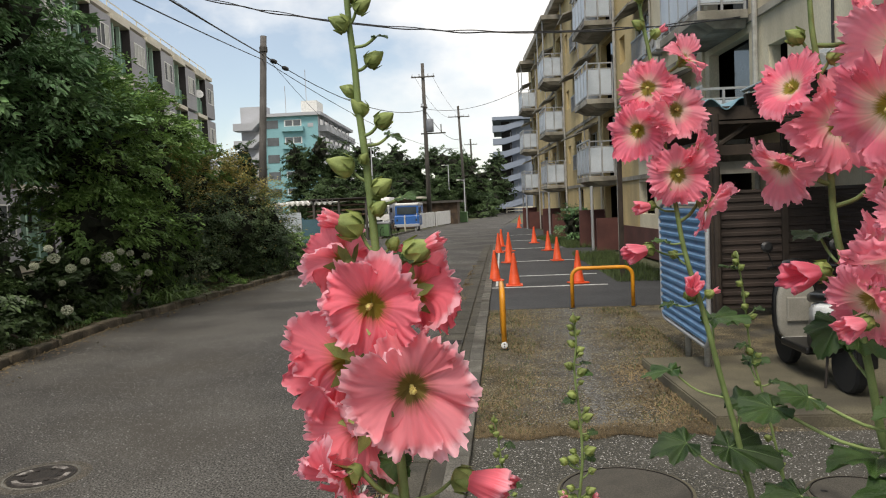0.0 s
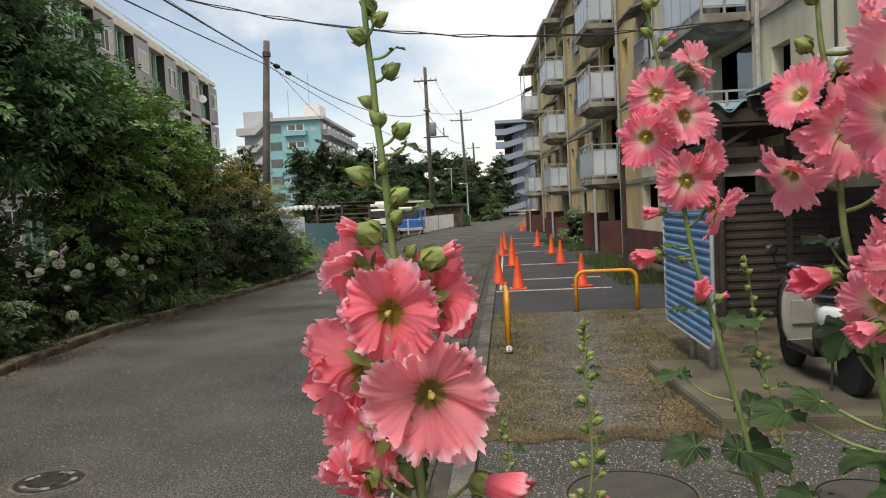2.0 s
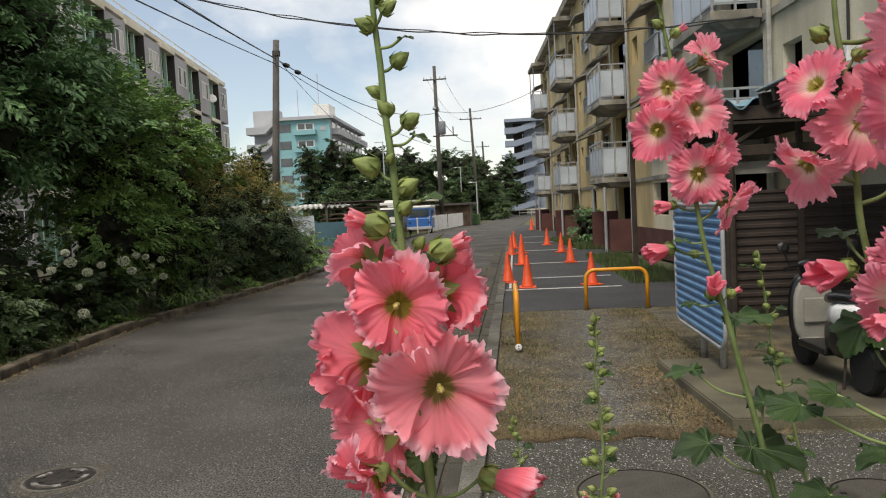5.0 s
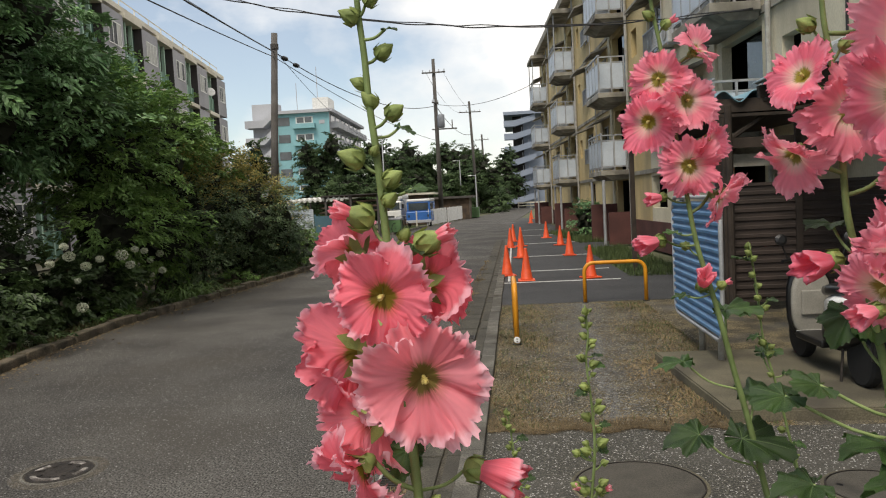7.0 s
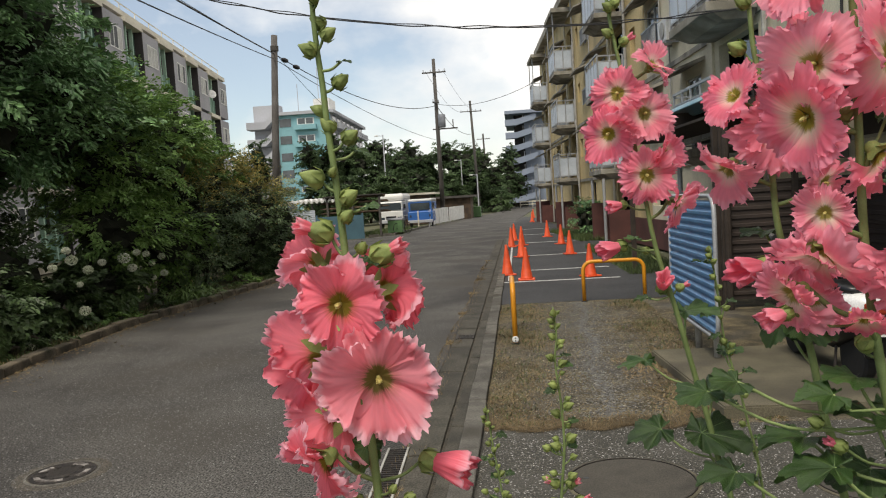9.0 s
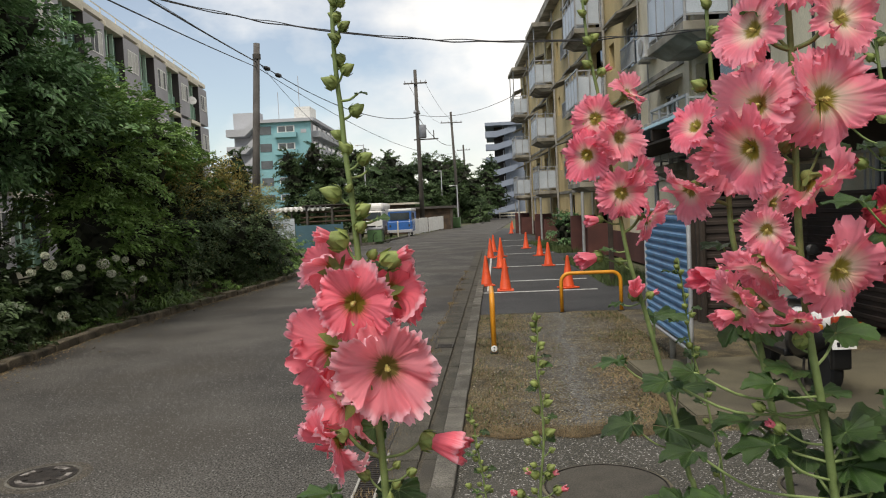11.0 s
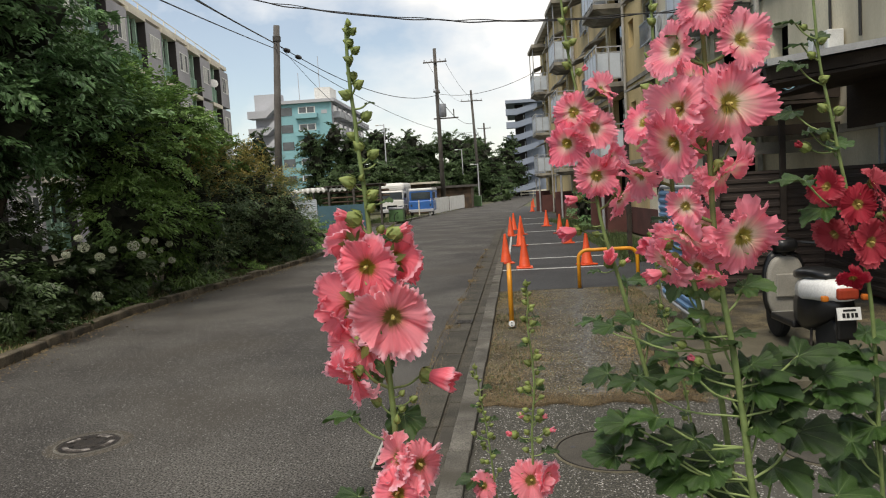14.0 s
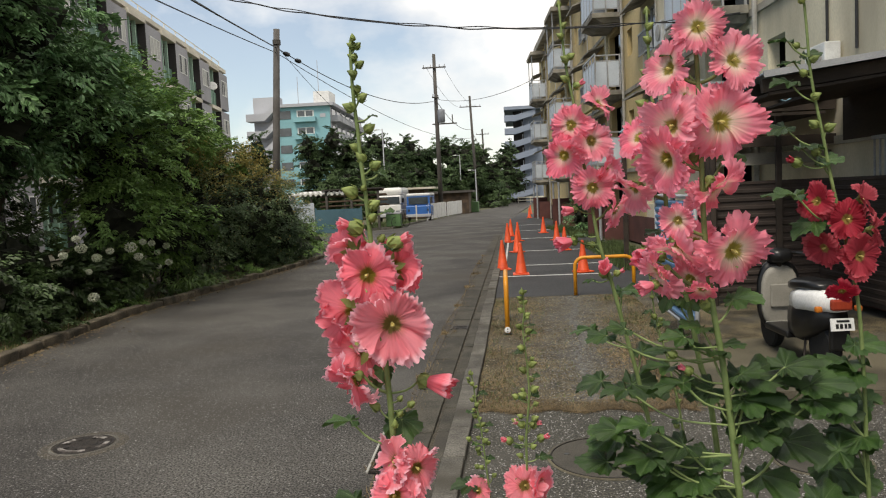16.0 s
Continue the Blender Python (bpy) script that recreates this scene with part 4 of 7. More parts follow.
for off, rad, turn in ((0.0, 0.012, 0.0), (0.022, 0.009, 2.0)):
    pts = []
    for k in range(-40, 61):
        t = k / 60
        p = SPAN[0].lerp(SPAN[1], t) - Vector((0, 0, 0.49 * 4 * t * (1 - t)))
        pts.append(p + Vector((0, 0, off + 0.02 * math.sin(k * 0.9 + turn) * math.sin(t * 9) ** 2)))
    solo("overhead_cable", tube(bmesh.new(), pts, rad, 6), M_WIRE, "black lashed cable sagging over the street to the flats", "cable", smooth=True)
for k in (0.035, 0.075):
    p = Vector(T1).lerp(Vector((-5.9, 60, 9.4)), k) - Vector((0, 0, 4 * k * (1 - k)))
    bm = lathe(bmesh.new(), [(0.03, -0.26), (0.09, -0.18), (0.1, 0.0), (0.09, 0.18), (0.03, 0.26)], 10, pose(*p, 92, 0, -7))
    solo("cable_closure", bm, M_WIRE, "black cable joint closure on the wire", "cable joint", smooth=True)

# ---- hedge, shrubs and trees behind the kerb ----
shrub("evergreen_tree", "large dark evergreen tree overhanging the kerb", "tree",
      [(-8.15, 10.4, 4.6, 2.0, 1.9, 1.7), (-8.9, 9.0, 3.7, 1.8, 1.8, 1.5), (-7.5, 11.4, 3.6, 1.3, 1.4, 1.3), (-9.5, 11.8, 5.3, 2.0, 2.0, 1.7), (-7.75, 9.4, 5.2, 1.3, 1.3, 1.0), (-8.7, 10.4, 2.6, 0.9, 1.2, 0.8), (-9.8, 8.2, 5.0, 2.0, 2.0, 1.6), (-7.8, 10.0, 3.2, 1.2, 1.3, 0.9)],
      72000, 0.13, 0.06, M_LEAF1, 3, 6, core=0.6, spray=0.34)
shrub("broadleaf_shrub", "tall dark green shrub in the roadside hedge", "shrub",
      [(-7.5, 13.0, 2.9, 1.25, 1.3, 1.3), (-8.2, 13.6, 3.95, 1.4, 1.35, 1.15), (-7.2, 12.6, 1.6, 0.9, 1.0, 0.9)], 22000, 0.11, 0.052, M_LEAF4, 5, 5, M_LEAF1, 0.3)
shrub("broadleaf_shrub", "tall green shrub in the roadside hedge", "shrub",
      [(-7.8, 15.0, 3.1, 1.5, 1.4, 1.35), (-8.2, 16.4, 3.45, 1.45, 1.4, 1.25), (-7.3, 14.3, 1.3, 1.0, 1.1, 1.0), (-7.7, 17.6, 2.7, 1.0, 1.0, 0.9)], 26000, 0.1, 0.05, M_LEAF4, 6, 5)
shrub("hedge_shrub", "dense dark hedge shrub with bronze shoot tips", "hedge",
      [(-7.35, 15.7, 1.6, 1.15, 1.2, 1.4), (-7.4, 16.9, 1.8, 1.25, 1.1, 1.5), (-7.3, 15.9, 0.7, 0.95, 1.0, 0.7)], 26000, 0.065, 0.036, M_LEAF2, 7, 5, M_LEAF3, 0.75)
shrub("hedge_shrub", "dense hedge shrub with reddish shoot tips", "hedge",
      [(-7.0, 18.3, 1.6, 1.15, 1.2, 1.55), (-6.6, 19.5, 1.3, 1.0, 1.0, 1.45), (-7.2, 18.4, 0.6, 0.95, 1.1, 0.7)], 24000, 0.065, 0.036, M_LEAF2, 8, 5, M_LEAF3, 0.8)
shrub("hedge_shrub", "dense dark hedge shrub at the end of the row", "hedge",
      [(-6.5, 20.2, 1.0, 0.75, 0.75, 1.25), (-7.9, 20.3, 1.0, 0.8, 0.7, 1.1)], 12000, 0.065, 0.036, M_LEAF2, 9, 3, M_LEAF3, 0.4)
# Leaf colour carries the tree's shade; the rear lobes are an added dark backdrop.
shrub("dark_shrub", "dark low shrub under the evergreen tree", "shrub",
      [(-7.0, 8.6, 0.7, 0.85, 1.1, 0.75), (-7.5, 10.2, 1.0, 0.9, 1.0, 0.9), (-8.3, 9.4, 1.6, 1.0, 1.2, 1.0), (-6.75, 7.2, 0.45, 0.6, 0.9, 0.5), (-9.6, 9.4, 1.7, 1.0, 1.6, 1.5), (-9.9, 12.2, 1.9, 1.0, 1.7, 1.7), (-9.2, 7.4, 1.5, 0.9, 1.3, 1.4)], 26000, 0.085, 0.05, M_SHADELEAF, 10, 4, core=0.42, spray=0.22)
for k in range(9):
    wy = 6.6 + 1.55 * k + 0.5 * math.sin(k * 2.3)
    wx = float(np.interp(wy, (6.5, 8.7, 10.8, 12.9, 15.8, 18.6), (-6.1, -6.4, -6.58, -6.49, -6.28, -6.12)))
    shrub("weed_clump", "low tangled weeds spilling towards the kerb", "weeds", [(wx, wy, 0.1, 0.34, 0.7, 0.2 + 0.06 * math.sin(k * 1.7)), (wx - 0.3, wy + 0.5, 0.2, 0.35, 0.6, 0.24)], 1500, 0.06, 0.03, M_SHADELEAF if k % 3 else M_LEAF4, 60 + k, 3, group="weeds along the kerb", spray=0.12, core=0.12)
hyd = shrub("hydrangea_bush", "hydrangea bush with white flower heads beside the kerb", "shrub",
            [(-7.15, 10.6, 0.6, 0.65, 0.9, 0.55), (-7.1, 12.0, 0.65, 0.6, 0.8, 0.55), (-7.1, 9.4, 0.4, 0.6, 0.7, 0.4)], 7500, 0.12, 0.08, M_SHADELEAF, 11, 4, core=0.4, spray=0.22)
rng = np.random.default_rng(12)
for x, y, z, r in ((-6.45, 10.16, 1.17, 0.1), (-6.45, 10.56, 0.99, 0.09), (-6.45, 11.61, 1.08, 0.12), (-6.45, 11.85, 0.9, 0.09), (-6.45, 12.35, 1.1, 0.07), (-6.45, 12.91, 1.01, 0.08), (-6.45, 12.96, 0.7, 0.08), (-6.45, 12.55, 0.66, 0.06), (-6.45, 10.39, 0.39, 0.1), (-6.45, 9.11, 0.1, 0.06), (-6.45, 10.05, 1.32, 0.07), (-6.45, 12.03, 1.15, 0.07), (-6.45, 12.53, 0.92, 0.06), (-6.45, 10.95, 1.07, 0.07), (-6.45, 9.7, 1.1, 0.07), (-6.45, 10.32, 0.8, 0.05)):
    n = 150
    u = rng.normal(size=(n, 3))
    u /= np.linalg.norm(u, axis=1)[:, None]
    u[:, 2] = u[:, 2] * 0.85 + 0.1
    me = leaf_cloud("flower_head", np.array([x - hyd.location.x, y - hyd.location.y, z]) + u * r * 0.78, u, 0.035, 0.03, M_HYD, rng, 0)
    part("flower_head", me, None, hyd, "white rounded hydrangea flower head")

M_STRAP = material("strap_leaf", (0.13, 0.21, 0.06), (0.08, 0.135, 0.036), 0.45, 3, 60, 0.0, rand=0.3, island=True, trans=0.25)
# strap-leaved clump
clump = thing("strap_leaf_clump", "bright green strap-leaved clump behind the kerb", "plant", pose(-6.4, 13.78, 0.03))
bm = bmesh.new()
rng = random.Random(4)
for i in range(150):
    a, ln = rng.uniform(0, 2 * math.pi), rng.uniform(0.5, 0.95)
    bx, by = rng.uniform(-0.2, 0.2), rng.uniform(-0.7, 0.7)
    pts = [Vector((bx + math.cos(a) * ln * t * 0.75, by + math.sin(a) * ln * t * 0.75, ln * (0.85 * t - 0.75 * t * t) * 1.4)) for t in (0, 0.3, 0.6, 0.85, 1)]
    s = Vector((-math.sin(a), math.cos(a), 0)) * 0.02
    l = [bm.verts.new(p + s * (1 - k / 4.2)) for k, p in enumerate(pts)]
    r = [bm.verts.new(p - s * (1 - k / 4.2)) for k, p in enumerate(pts)]
    for k in range(4):
        bm.faces.new((l[k], r[k], r[k + 1], l[k + 1]))
part("foliage", bm, M_STRAP, clump)


KY, KX = (-12, 6.5, 8.7, 10.8, 12.9, 15.8, 18.6, 21.5), (-5.7, -5.7, -6.0, -6.18, -6.09, -5.88, -5.72, -5.72)


def blades(name, label, n, area, h, w, mat, seed, flat=0.3, z=0.0):
    """Loose blades of grass or litter over an area given by a function of two random numbers."""
    rng = np.random.default_rng(seed)
    uv = rng.uniform(size=(n, 2))
    pts = np.array([area(a, b) for a, b in uv])
    a = rng.uniform(0, 2 * np.pi, n)
    ln = h * rng.uniform(0.4, 1.3, n)
    lift = np.clip(rng.normal(flat, 0.3, n), 0.03, 1)
    d = np.stack([np.cos(a) * np.sqrt(1 - lift ** 2), np.sin(a) * np.sqrt(1 - lift ** 2), lift], 1) * ln[:, None]
    s = np.stack([-np.sin(a), np.cos(a), np.zeros(n)], 1) * w
    p = np.concatenate([pts, np.full((n, 1), z)], 1)
    v = np.stack([p - s, p + s, p + d + s * 0.2], 1).reshape(-1, 3)
    k = np.arange(n) * 3
    me = quads_mesh(name, v.tolist(), np.stack([k, k + 1, k + 2], 1).tolist(), mat)
    return tagged(new(name, me), label, "grass", kind="stuff")


def patch(x, y):
    """Uneven cover of the verge, 0 to 1."""
    return 0.5 + 0.2 * math.sin(x * 4.1 + 1.3 * math.sin(y * 2.3)) + 0.2 * math.sin(y * 3.7 + 1.7 * math.sin(x * 3.1)) + 0.16 * math.sin(x * 11 + y * 7) * math.sin(y * 9 - x * 5)


def verge_area(a, b):
    while True:
        x, y = random.uniform(-0.26, 1.9), random.uniform(5.3, 11.6)
        d = abs(x - 0.62 - 0.05 * (y - 6))
        bare = 0.06 if d < 0.3 else min(1.0, 0.06 + (d - 0.3) * 2.4)
        if random.random() < bare * max(0.0, patch(x, y)) ** 1.5 * 1.3:
            return x, y


blades("dry_grass", "brown dry grass lying over the verge", 26000, verge_area, 0.05, 0.0042, M_LITTER, 21, 0.14, 0.002)
blades("short_grass", "sparse short green grass in the verge", 8000, verge_area, 0.05, 0.003, M_GRASS, 22, 0.45, 0.002)
blades("dry_litter", "strip of straw along the paving edge", 5200, lambda a, b: (-0.25 + 1.7 * a, 5.26 + 0.05 * math.sin(a * 23) + 0.3 * b * b), 0.07, 0.002, M_LITTER, 23, 0.12, 0.006)
blades("slab_litter", "brown leaf litter beside the concrete slab", 1500, lambda a, b: (1.3 - 0.4 * b * b + 0.15 * (1 - a), 5.5 + 2.0 * a), 0.05, 0.007, M_LITTER, 33, 0.15, 0.006)
blades("bank_grass", "low grass and weeds behind the kerb", 9000, lambda a, b: (float(np.interp(-2 + 23 * a, KY, KX)) - 0.12 - 0.75 * b * b, -2 + 23 * a), 0.15, 0.007, M_GRASS, 24, 0.7, 0.03)
blades("bank_litter", "fallen brown leaves along the kerb", 7000, lambda a, b: (float(np.interp(4 + 17 * a, KY, KX)) - 0.1 - 0.7 * b, 4 + 17 * a), 0.06, 0.014, M_LITTER, 25, 0.2, 0.06)
blades("gutter_litter", "leaf litter in the gutter by the kerb", 2600, lambda a, b: (float(np.interp(5 + 15 * a, KY, KX)) + 0.02 + 0.3 * b ** 3, 5 + 15 * a), 0.04, 0.01, M_LITTER, 26, 0.1, 0.005)
blades("wall_grass", "grass strip at the foot of the flats", 9000, lambda a, b: (2.25 + 1.2 * b - 0.02 * a * 10, 15.0 + 8 * a), 0.2, 0.006, M_GRASS, 27, 0.75, 0.0)
blades("wall_grass", "grass strip in front of the flats", 5000, lambda a, b: (2.2 + 0.9 * b - 0.75 * a, 26 + 8 * a), 0.22, 0.008, M_GRASS, 28, 0.75, 0.0)
blades("gutter_leaves", "scattered pale dry leaves on the asphalt by the kerb", 260, lambda a, b: (float(np.interp(5 + 15 * a, KY, KX)) + 0.02 + 0.9 * b ** 3, 5 + 15 * a), 0.05, 0.022, M_LITTER, 36, 0.12, 0.006)
blades("gutter_weeds", "small weeds and straw in the gutter joints", 5200, lambda a, b: (-0.86 + 0.16 * b * b + 0.03 * math.sin(a * 61), 3 + 17 * (a + 0.03 * math.sin(a * 47))), 0.045, 0.003, M_LITTER, 29, 0.5, 0.0)
shrub("porch_shrub", "small dark shrub beside the porch of the flats", "shrub", [(2.75, 29.5, 0.7, 0.6, 0.9, 0.8)], 2500, 0.1, 0.05, M_LEAF1, 31, 3)

# ---- grey and green flats behind the hedge ----
far = thing("apartment_building", "long grey apartment block with green balcony screens behind the hedge", "apartment building", pose(-20.6, 52.0, 0, 0, 0, 8.1))
LN, HT = 42.0, 11.2
part("wall", boxes((-9, -LN, 0, 0, 0, HT)), M_BEIGEW, far)
part("roof", boxes((-9.2, -LN - 0.2, HT + 0.003, 0.3, 0.2, HT + 0.25)), M_BEIGEW, far)
bmr = bmesh.new()
for k in range(22):
    box(bmr, -0.12, -LN + k * 2, HT + 0.25, -0.08, -LN + k * 2 + 0.04, HT + 0.8)
box(bmr, -0.12, -LN, HT + 0.8, -0.08, 0, HT + 0.84)
part("roof_railing", bmr, M_BEIGEW, far)
# Near-side returns of the panels: their shade is put into this dark colour.
M_RETURN = material("return_shade_tone", (0.05, 0.043, 0.044), (0.034, 0.03, 0.03), 0.75, 0.6, 20, 0.1)
M_GLAZE = material("green_tinted_glazing", (0.05, 0.13, 0.1), (0.03, 0.08, 0.065), 0.35, 0.6, 10, 0.0, spec=0.25)
M_LIME = material("pale_green_paint", (0.36, 0.5, 0.4), (0.28, 0.41, 0.33), 0.7, 0.6, 20, 0.05)
M_BLIND = material("drawn_blind", (0.5, 0.5, 0.47), (0.36, 0.36, 0.34), 0.8, 0.8, 10, 0.0)
M_DGLASS = material("dim_window_glass", (0.035, 0.042, 0.045), (0.02, 0.025, 0.027), 0.45, 0.9, 10, 0.0, spec=0.2)
ME_GP = mesh_of("cladding_panel", boxes((0, 0, 0, 0.42, 2.4, 2.5)), M_GREYW)
ME_GR = mesh_of("panel_return", boxes((0, -0.05, 0, 0.45, -0.002, 2.52)), M_RETURN)
ME_GW = mesh_of("window", boxes((0.423, 0.6, 0.95, 0.45, 2.05, 1.0), (0.423, 0.6, 1.95, 0.45, 2.05, 2.0), (0.423, 0.6, 1.0, 0.45, 0.65, 1.95), (0.423, 2.0, 1.0, 0.45, 2.05, 1.95)), M_WHITE)
ME_GM = mesh_of("mullion", boxes((0.423, 1.07, 1.001, 0.45, 1.12, 1.949)), M_WHITE)
ME_G1 = mesh_of("pane", boxes((0.421, 0.651, 1.001, 0.43, 1.069, 1.949)), M_DGLASS)
ME_G2 = mesh_of("pane", boxes((0.421, 0.651, 1.001, 0.43, 1.069, 1.949)), M_BLIND)
ME_SC = mesh_of("balcony_glazing", boxes((0.01, 0.0, 1.05, 0.05, 2.3, 2.36)), M_GLAZE)
ME_RL = mesh_of("balcony_screen", boxes((0.12, 0.0, 0.02, 0.17, 2.3, 1.0)), M_GREENW)
ME_FN = mesh_of("fin", boxes((0.01, -0.05, 0, 0.24, 0.05, 2.42)), M_LIME)
ME_LG = mesh_of("balcony_ledge", boxes((0.01, 0.0, 2.43, 0.5, 2.3, 2.66)), M_BEIGEW)
# Thin near-black sheet: shade of the balcony recess painted over the glazing.
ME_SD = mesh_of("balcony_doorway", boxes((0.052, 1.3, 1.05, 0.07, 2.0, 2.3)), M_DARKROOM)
pick = random.Random(31)
for k in range(8):
    for i in range(4):
        y, z = -2.5 - k * 4.75, 0.35 + i * 2.7
        pnl = at("cladding_panel", ME_GP, far, 0.003, y, z)
        at("panel_return", ME_GR, pnl, 0, 0, 0)
        at("window_frame", ME_GW, pnl, 0, 0, 0)
        for m in range(2):
            at("mullion", ME_GM, pnl, 0, 0.47 * m, 0)
        for m in range(3):
            at("pane", ME_G2 if pick.random() < 0.45 else ME_G1, pnl, 0, 0.47 * m, 0)
        at("balcony_glazing", ME_SC, far, 0, y - 2.33, z)
        at("balcony_screen", ME_RL, far, 0, y - 2.33, z)
        at("balcony_doorway", ME_SD, far, 0, y - 2.33, z)
        for m in (0.75, 1.55):
            at("fin", ME_FN, far, 0, y - 2.33 + m, z)
        at("balcony_ledge", ME_LG, far, 0, y - 2.33, z)
dish = thing("satellite_dish", "white round satellite dish on the grey flats", "satellite dish", far.matrix_basis @ pose(0.5, -4.6, 9.6))
part("dish", lathe(bmesh.new(), [(0.04, 0.0), (0.2, 0.04), (0.3, 0.1), (0.285, 0.11), (0.04, 0.02)], 18, pose(0, 0, 0, 70, 0, 30)), M_WHITE, dish, smooth=True)
part("arm", tube(bmesh.new(), [(0, 0, 0), (-0.3, 0.1, -0.2)], 0.03, 6), M_RAIL, dish)

# ---- aqua building down the street ----
aqua = thing("apartment_building", "aqua-blue apartment block with grey stair tower", "apartment building", pose(-29.0, 118, 0, 0, 0, 2))
part("front_wall", boxes((-8.6, 0, 0, 0, 0.4, 17.0)), M_AQUA, aqua)
part("body", boxes((-8.6, 0.403, 0, 0, 30, 17.0)), M_LGREY, aqua)
part("roof", boxes((-9.1, -0.6, 17.003, 0.7, 30.5, 17.5)), M_LGREY, aqua)
part("roof_hut", boxes((-3.2, 3, 17.503, 1.0 - 1.6, 8, 19.8)), M_WHITE, aqua)
for i in range(6):
    z = 0.8 + i * 2.75
    bal = part("balcony", boxes((-5.8, -0.9, z + 0.0, -2.2, -0.003, z + 0.75)), M_AQUA, aqua)
    part("window", boxes((-5.4, -0.06, z + 0.85, -2.6, -0.004, z + 1.9)), M_WHITE, aqua)
    part("pane", boxes((-5.2, -0.09, z + 0.95, -4.1, -0.062, z + 1.8), (-3.9, -0.09, z + 0.95, -2.8, -0.062, z + 1.8)), M_GLASS, aqua)
    part("window", boxes((-8.3, -0.06, z + 0.6, -6.4, -0.004, z + 1.9)), M_GLASS, aqua)
    for k in range(7):
        part("side_balcony", boxes((0.004, 1.2 + k * 4.1, z, 1.3, 4.6 + k * 4.1, z + 1.0)), M_LGREY, aqua)
        part("side_window", boxes((0.004, 1.6 + k * 4.1, z + 1.05, 0.05, 4.2 + k * 4.1, z + 2.3)), M_GLASS, aqua)
part("small_vent", boxes((-1.6, -0.05, 15.2, -0.7, -0.004, 15.8)), M_LGREY, aqua)
for i in range(6):
    z = 1.2 + i * 2.75
    bm = bmesh.new()
    box(bm, -13.4, -1.2, z, -10.4, 1.4, z + 1.15)
    vs = [bm.verts.new(c) for c in ((-10.4, -1.2, z), (-10.4, -1.2, z + 1.15), (-8.9, -1.2, z + 2.5), (-8.9, -1.2, z + 1.35), (-10.4, 1.4, z), (-10.4, 1.4, z + 1.15), (-8.9, 1.4, z + 2.5), (-8.9, 1.4, z + 1.35))]
    for f in ((0, 3, 2, 1), (4, 5, 6, 7), (1, 2, 6, 5), (0, 4, 7, 3)):
        bm.faces.new([vs[k] for k in f])
    part("stair_flight", bm, M_LGREY, aqua)
part("stair_core", boxes((-12.9, 1.45, 0, -8.7, 4.0, 19.0)), M_LGREY, aqua)
for x, z in ((-6.0, 22.5), (-2.5, 25.0)):
    part("antenna", tube(bmesh.new(), [(x, 4, 17.4), (x, 4, z)], 0.06, 6), M_LGREY, aqua)

# ---- stair-tower building at the end of the street ----
stairs = thing("apartment_building", "blue-grey apartment block with open zigzag stairs", "apartment building", pose(1.5, 120, 0))
part("body", boxes((0.5, 1.5, 0, 9, 30, 14.8)), M_BGREY, stairs)
part("roof", boxes((-2.6, -0.8, 14.803, 9.5, 30, 15.3)), M_BGREY, stairs)
# Near-black wall painted as the shade behind the open stairs.
part("shade_wall", boxes((-1.2, 1.4, 0, 0.45, 1.5, 14.7)), M_DARKROOM, stairs)
for i in range(7):
    z = 0.7 + i * 2.05
    part("landing", boxes((-2.6, -0.5, z, -0.8, 1.3, z + 0.95)), M_BGREY, stairs)
    bm = bmesh.new()
    vs = [bm.verts.new(c) for c in ((-0.8, -0.5, z), (-0.8, -0.5, z + 0.95), (2.4, -0.5, z + 1.75), (2.4, -0.5, z + 0.85), (-0.8, 0.5, z), (-0.8, 0.5, z + 0.95), (2.4, 0.5, z + 1.75), (2.4, 0.5, z + 0.85))]
    for f in ((0, 3, 2, 1), (4, 5, 6, 7), (1, 2, 6, 5), (0, 4, 7, 3), (0, 1, 5, 4), (3, 7, 6, 2)):
        bm.faces.new([vs[k] for k in f])
    part("stair_flight", bm, M_BGREY, stairs)
    for x in (0.2, 1.2):
        part("baluster", boxes((x, 0.55, z + 0.9, x + 0.1, 0.6, z + 2.0)), M_LGREY, stairs)
barrier = thing("street_barrier", "pale yellow street barrier at the far end", "barrier", pose(2.0, 112, 0))
part("rail", boxes((-1.5, 0, 0.75, 4, 0.08, 0.95), (-1.5, 0, 0.35, 4, 0.08, 0.5)), M_BEIGEW, barrier)
for x in (-1.4, 0.4, 2.2, 3.9):
    part("post", boxes((x, -0.05, 0, x + 0.1, -0.003, 1.0)), M_BEIGEW, barrier)

# ---- woods down the street ----


def far_tree(x, y, h, r, seed, mat=M_FARLEAF, name="broadleaf_tree", label="dark green broadleaf tree down the street"):
    rr = random.Random(seed)
    lobes = [(x + rr.uniform(-0.6, 0.6) * r, y + rr.uniform(-0.5, 0.5) * r, h * (0.2 + 0.64 * k / 6) + rr.uniform(-0.4, 0.4), r * (1.05 - 0.45 * k / 6) * rr.uniform(0.55, 0.85), r * rr.uniform(0.6, 0.85), h * rr.uniform(0.15, 0.2)) for k in range(7)]
    shrub(name, label, "tree", lobes, 15000, 0.25, 0.15, mat, seed, 4, spray=0.55, full=False, core=0.62)


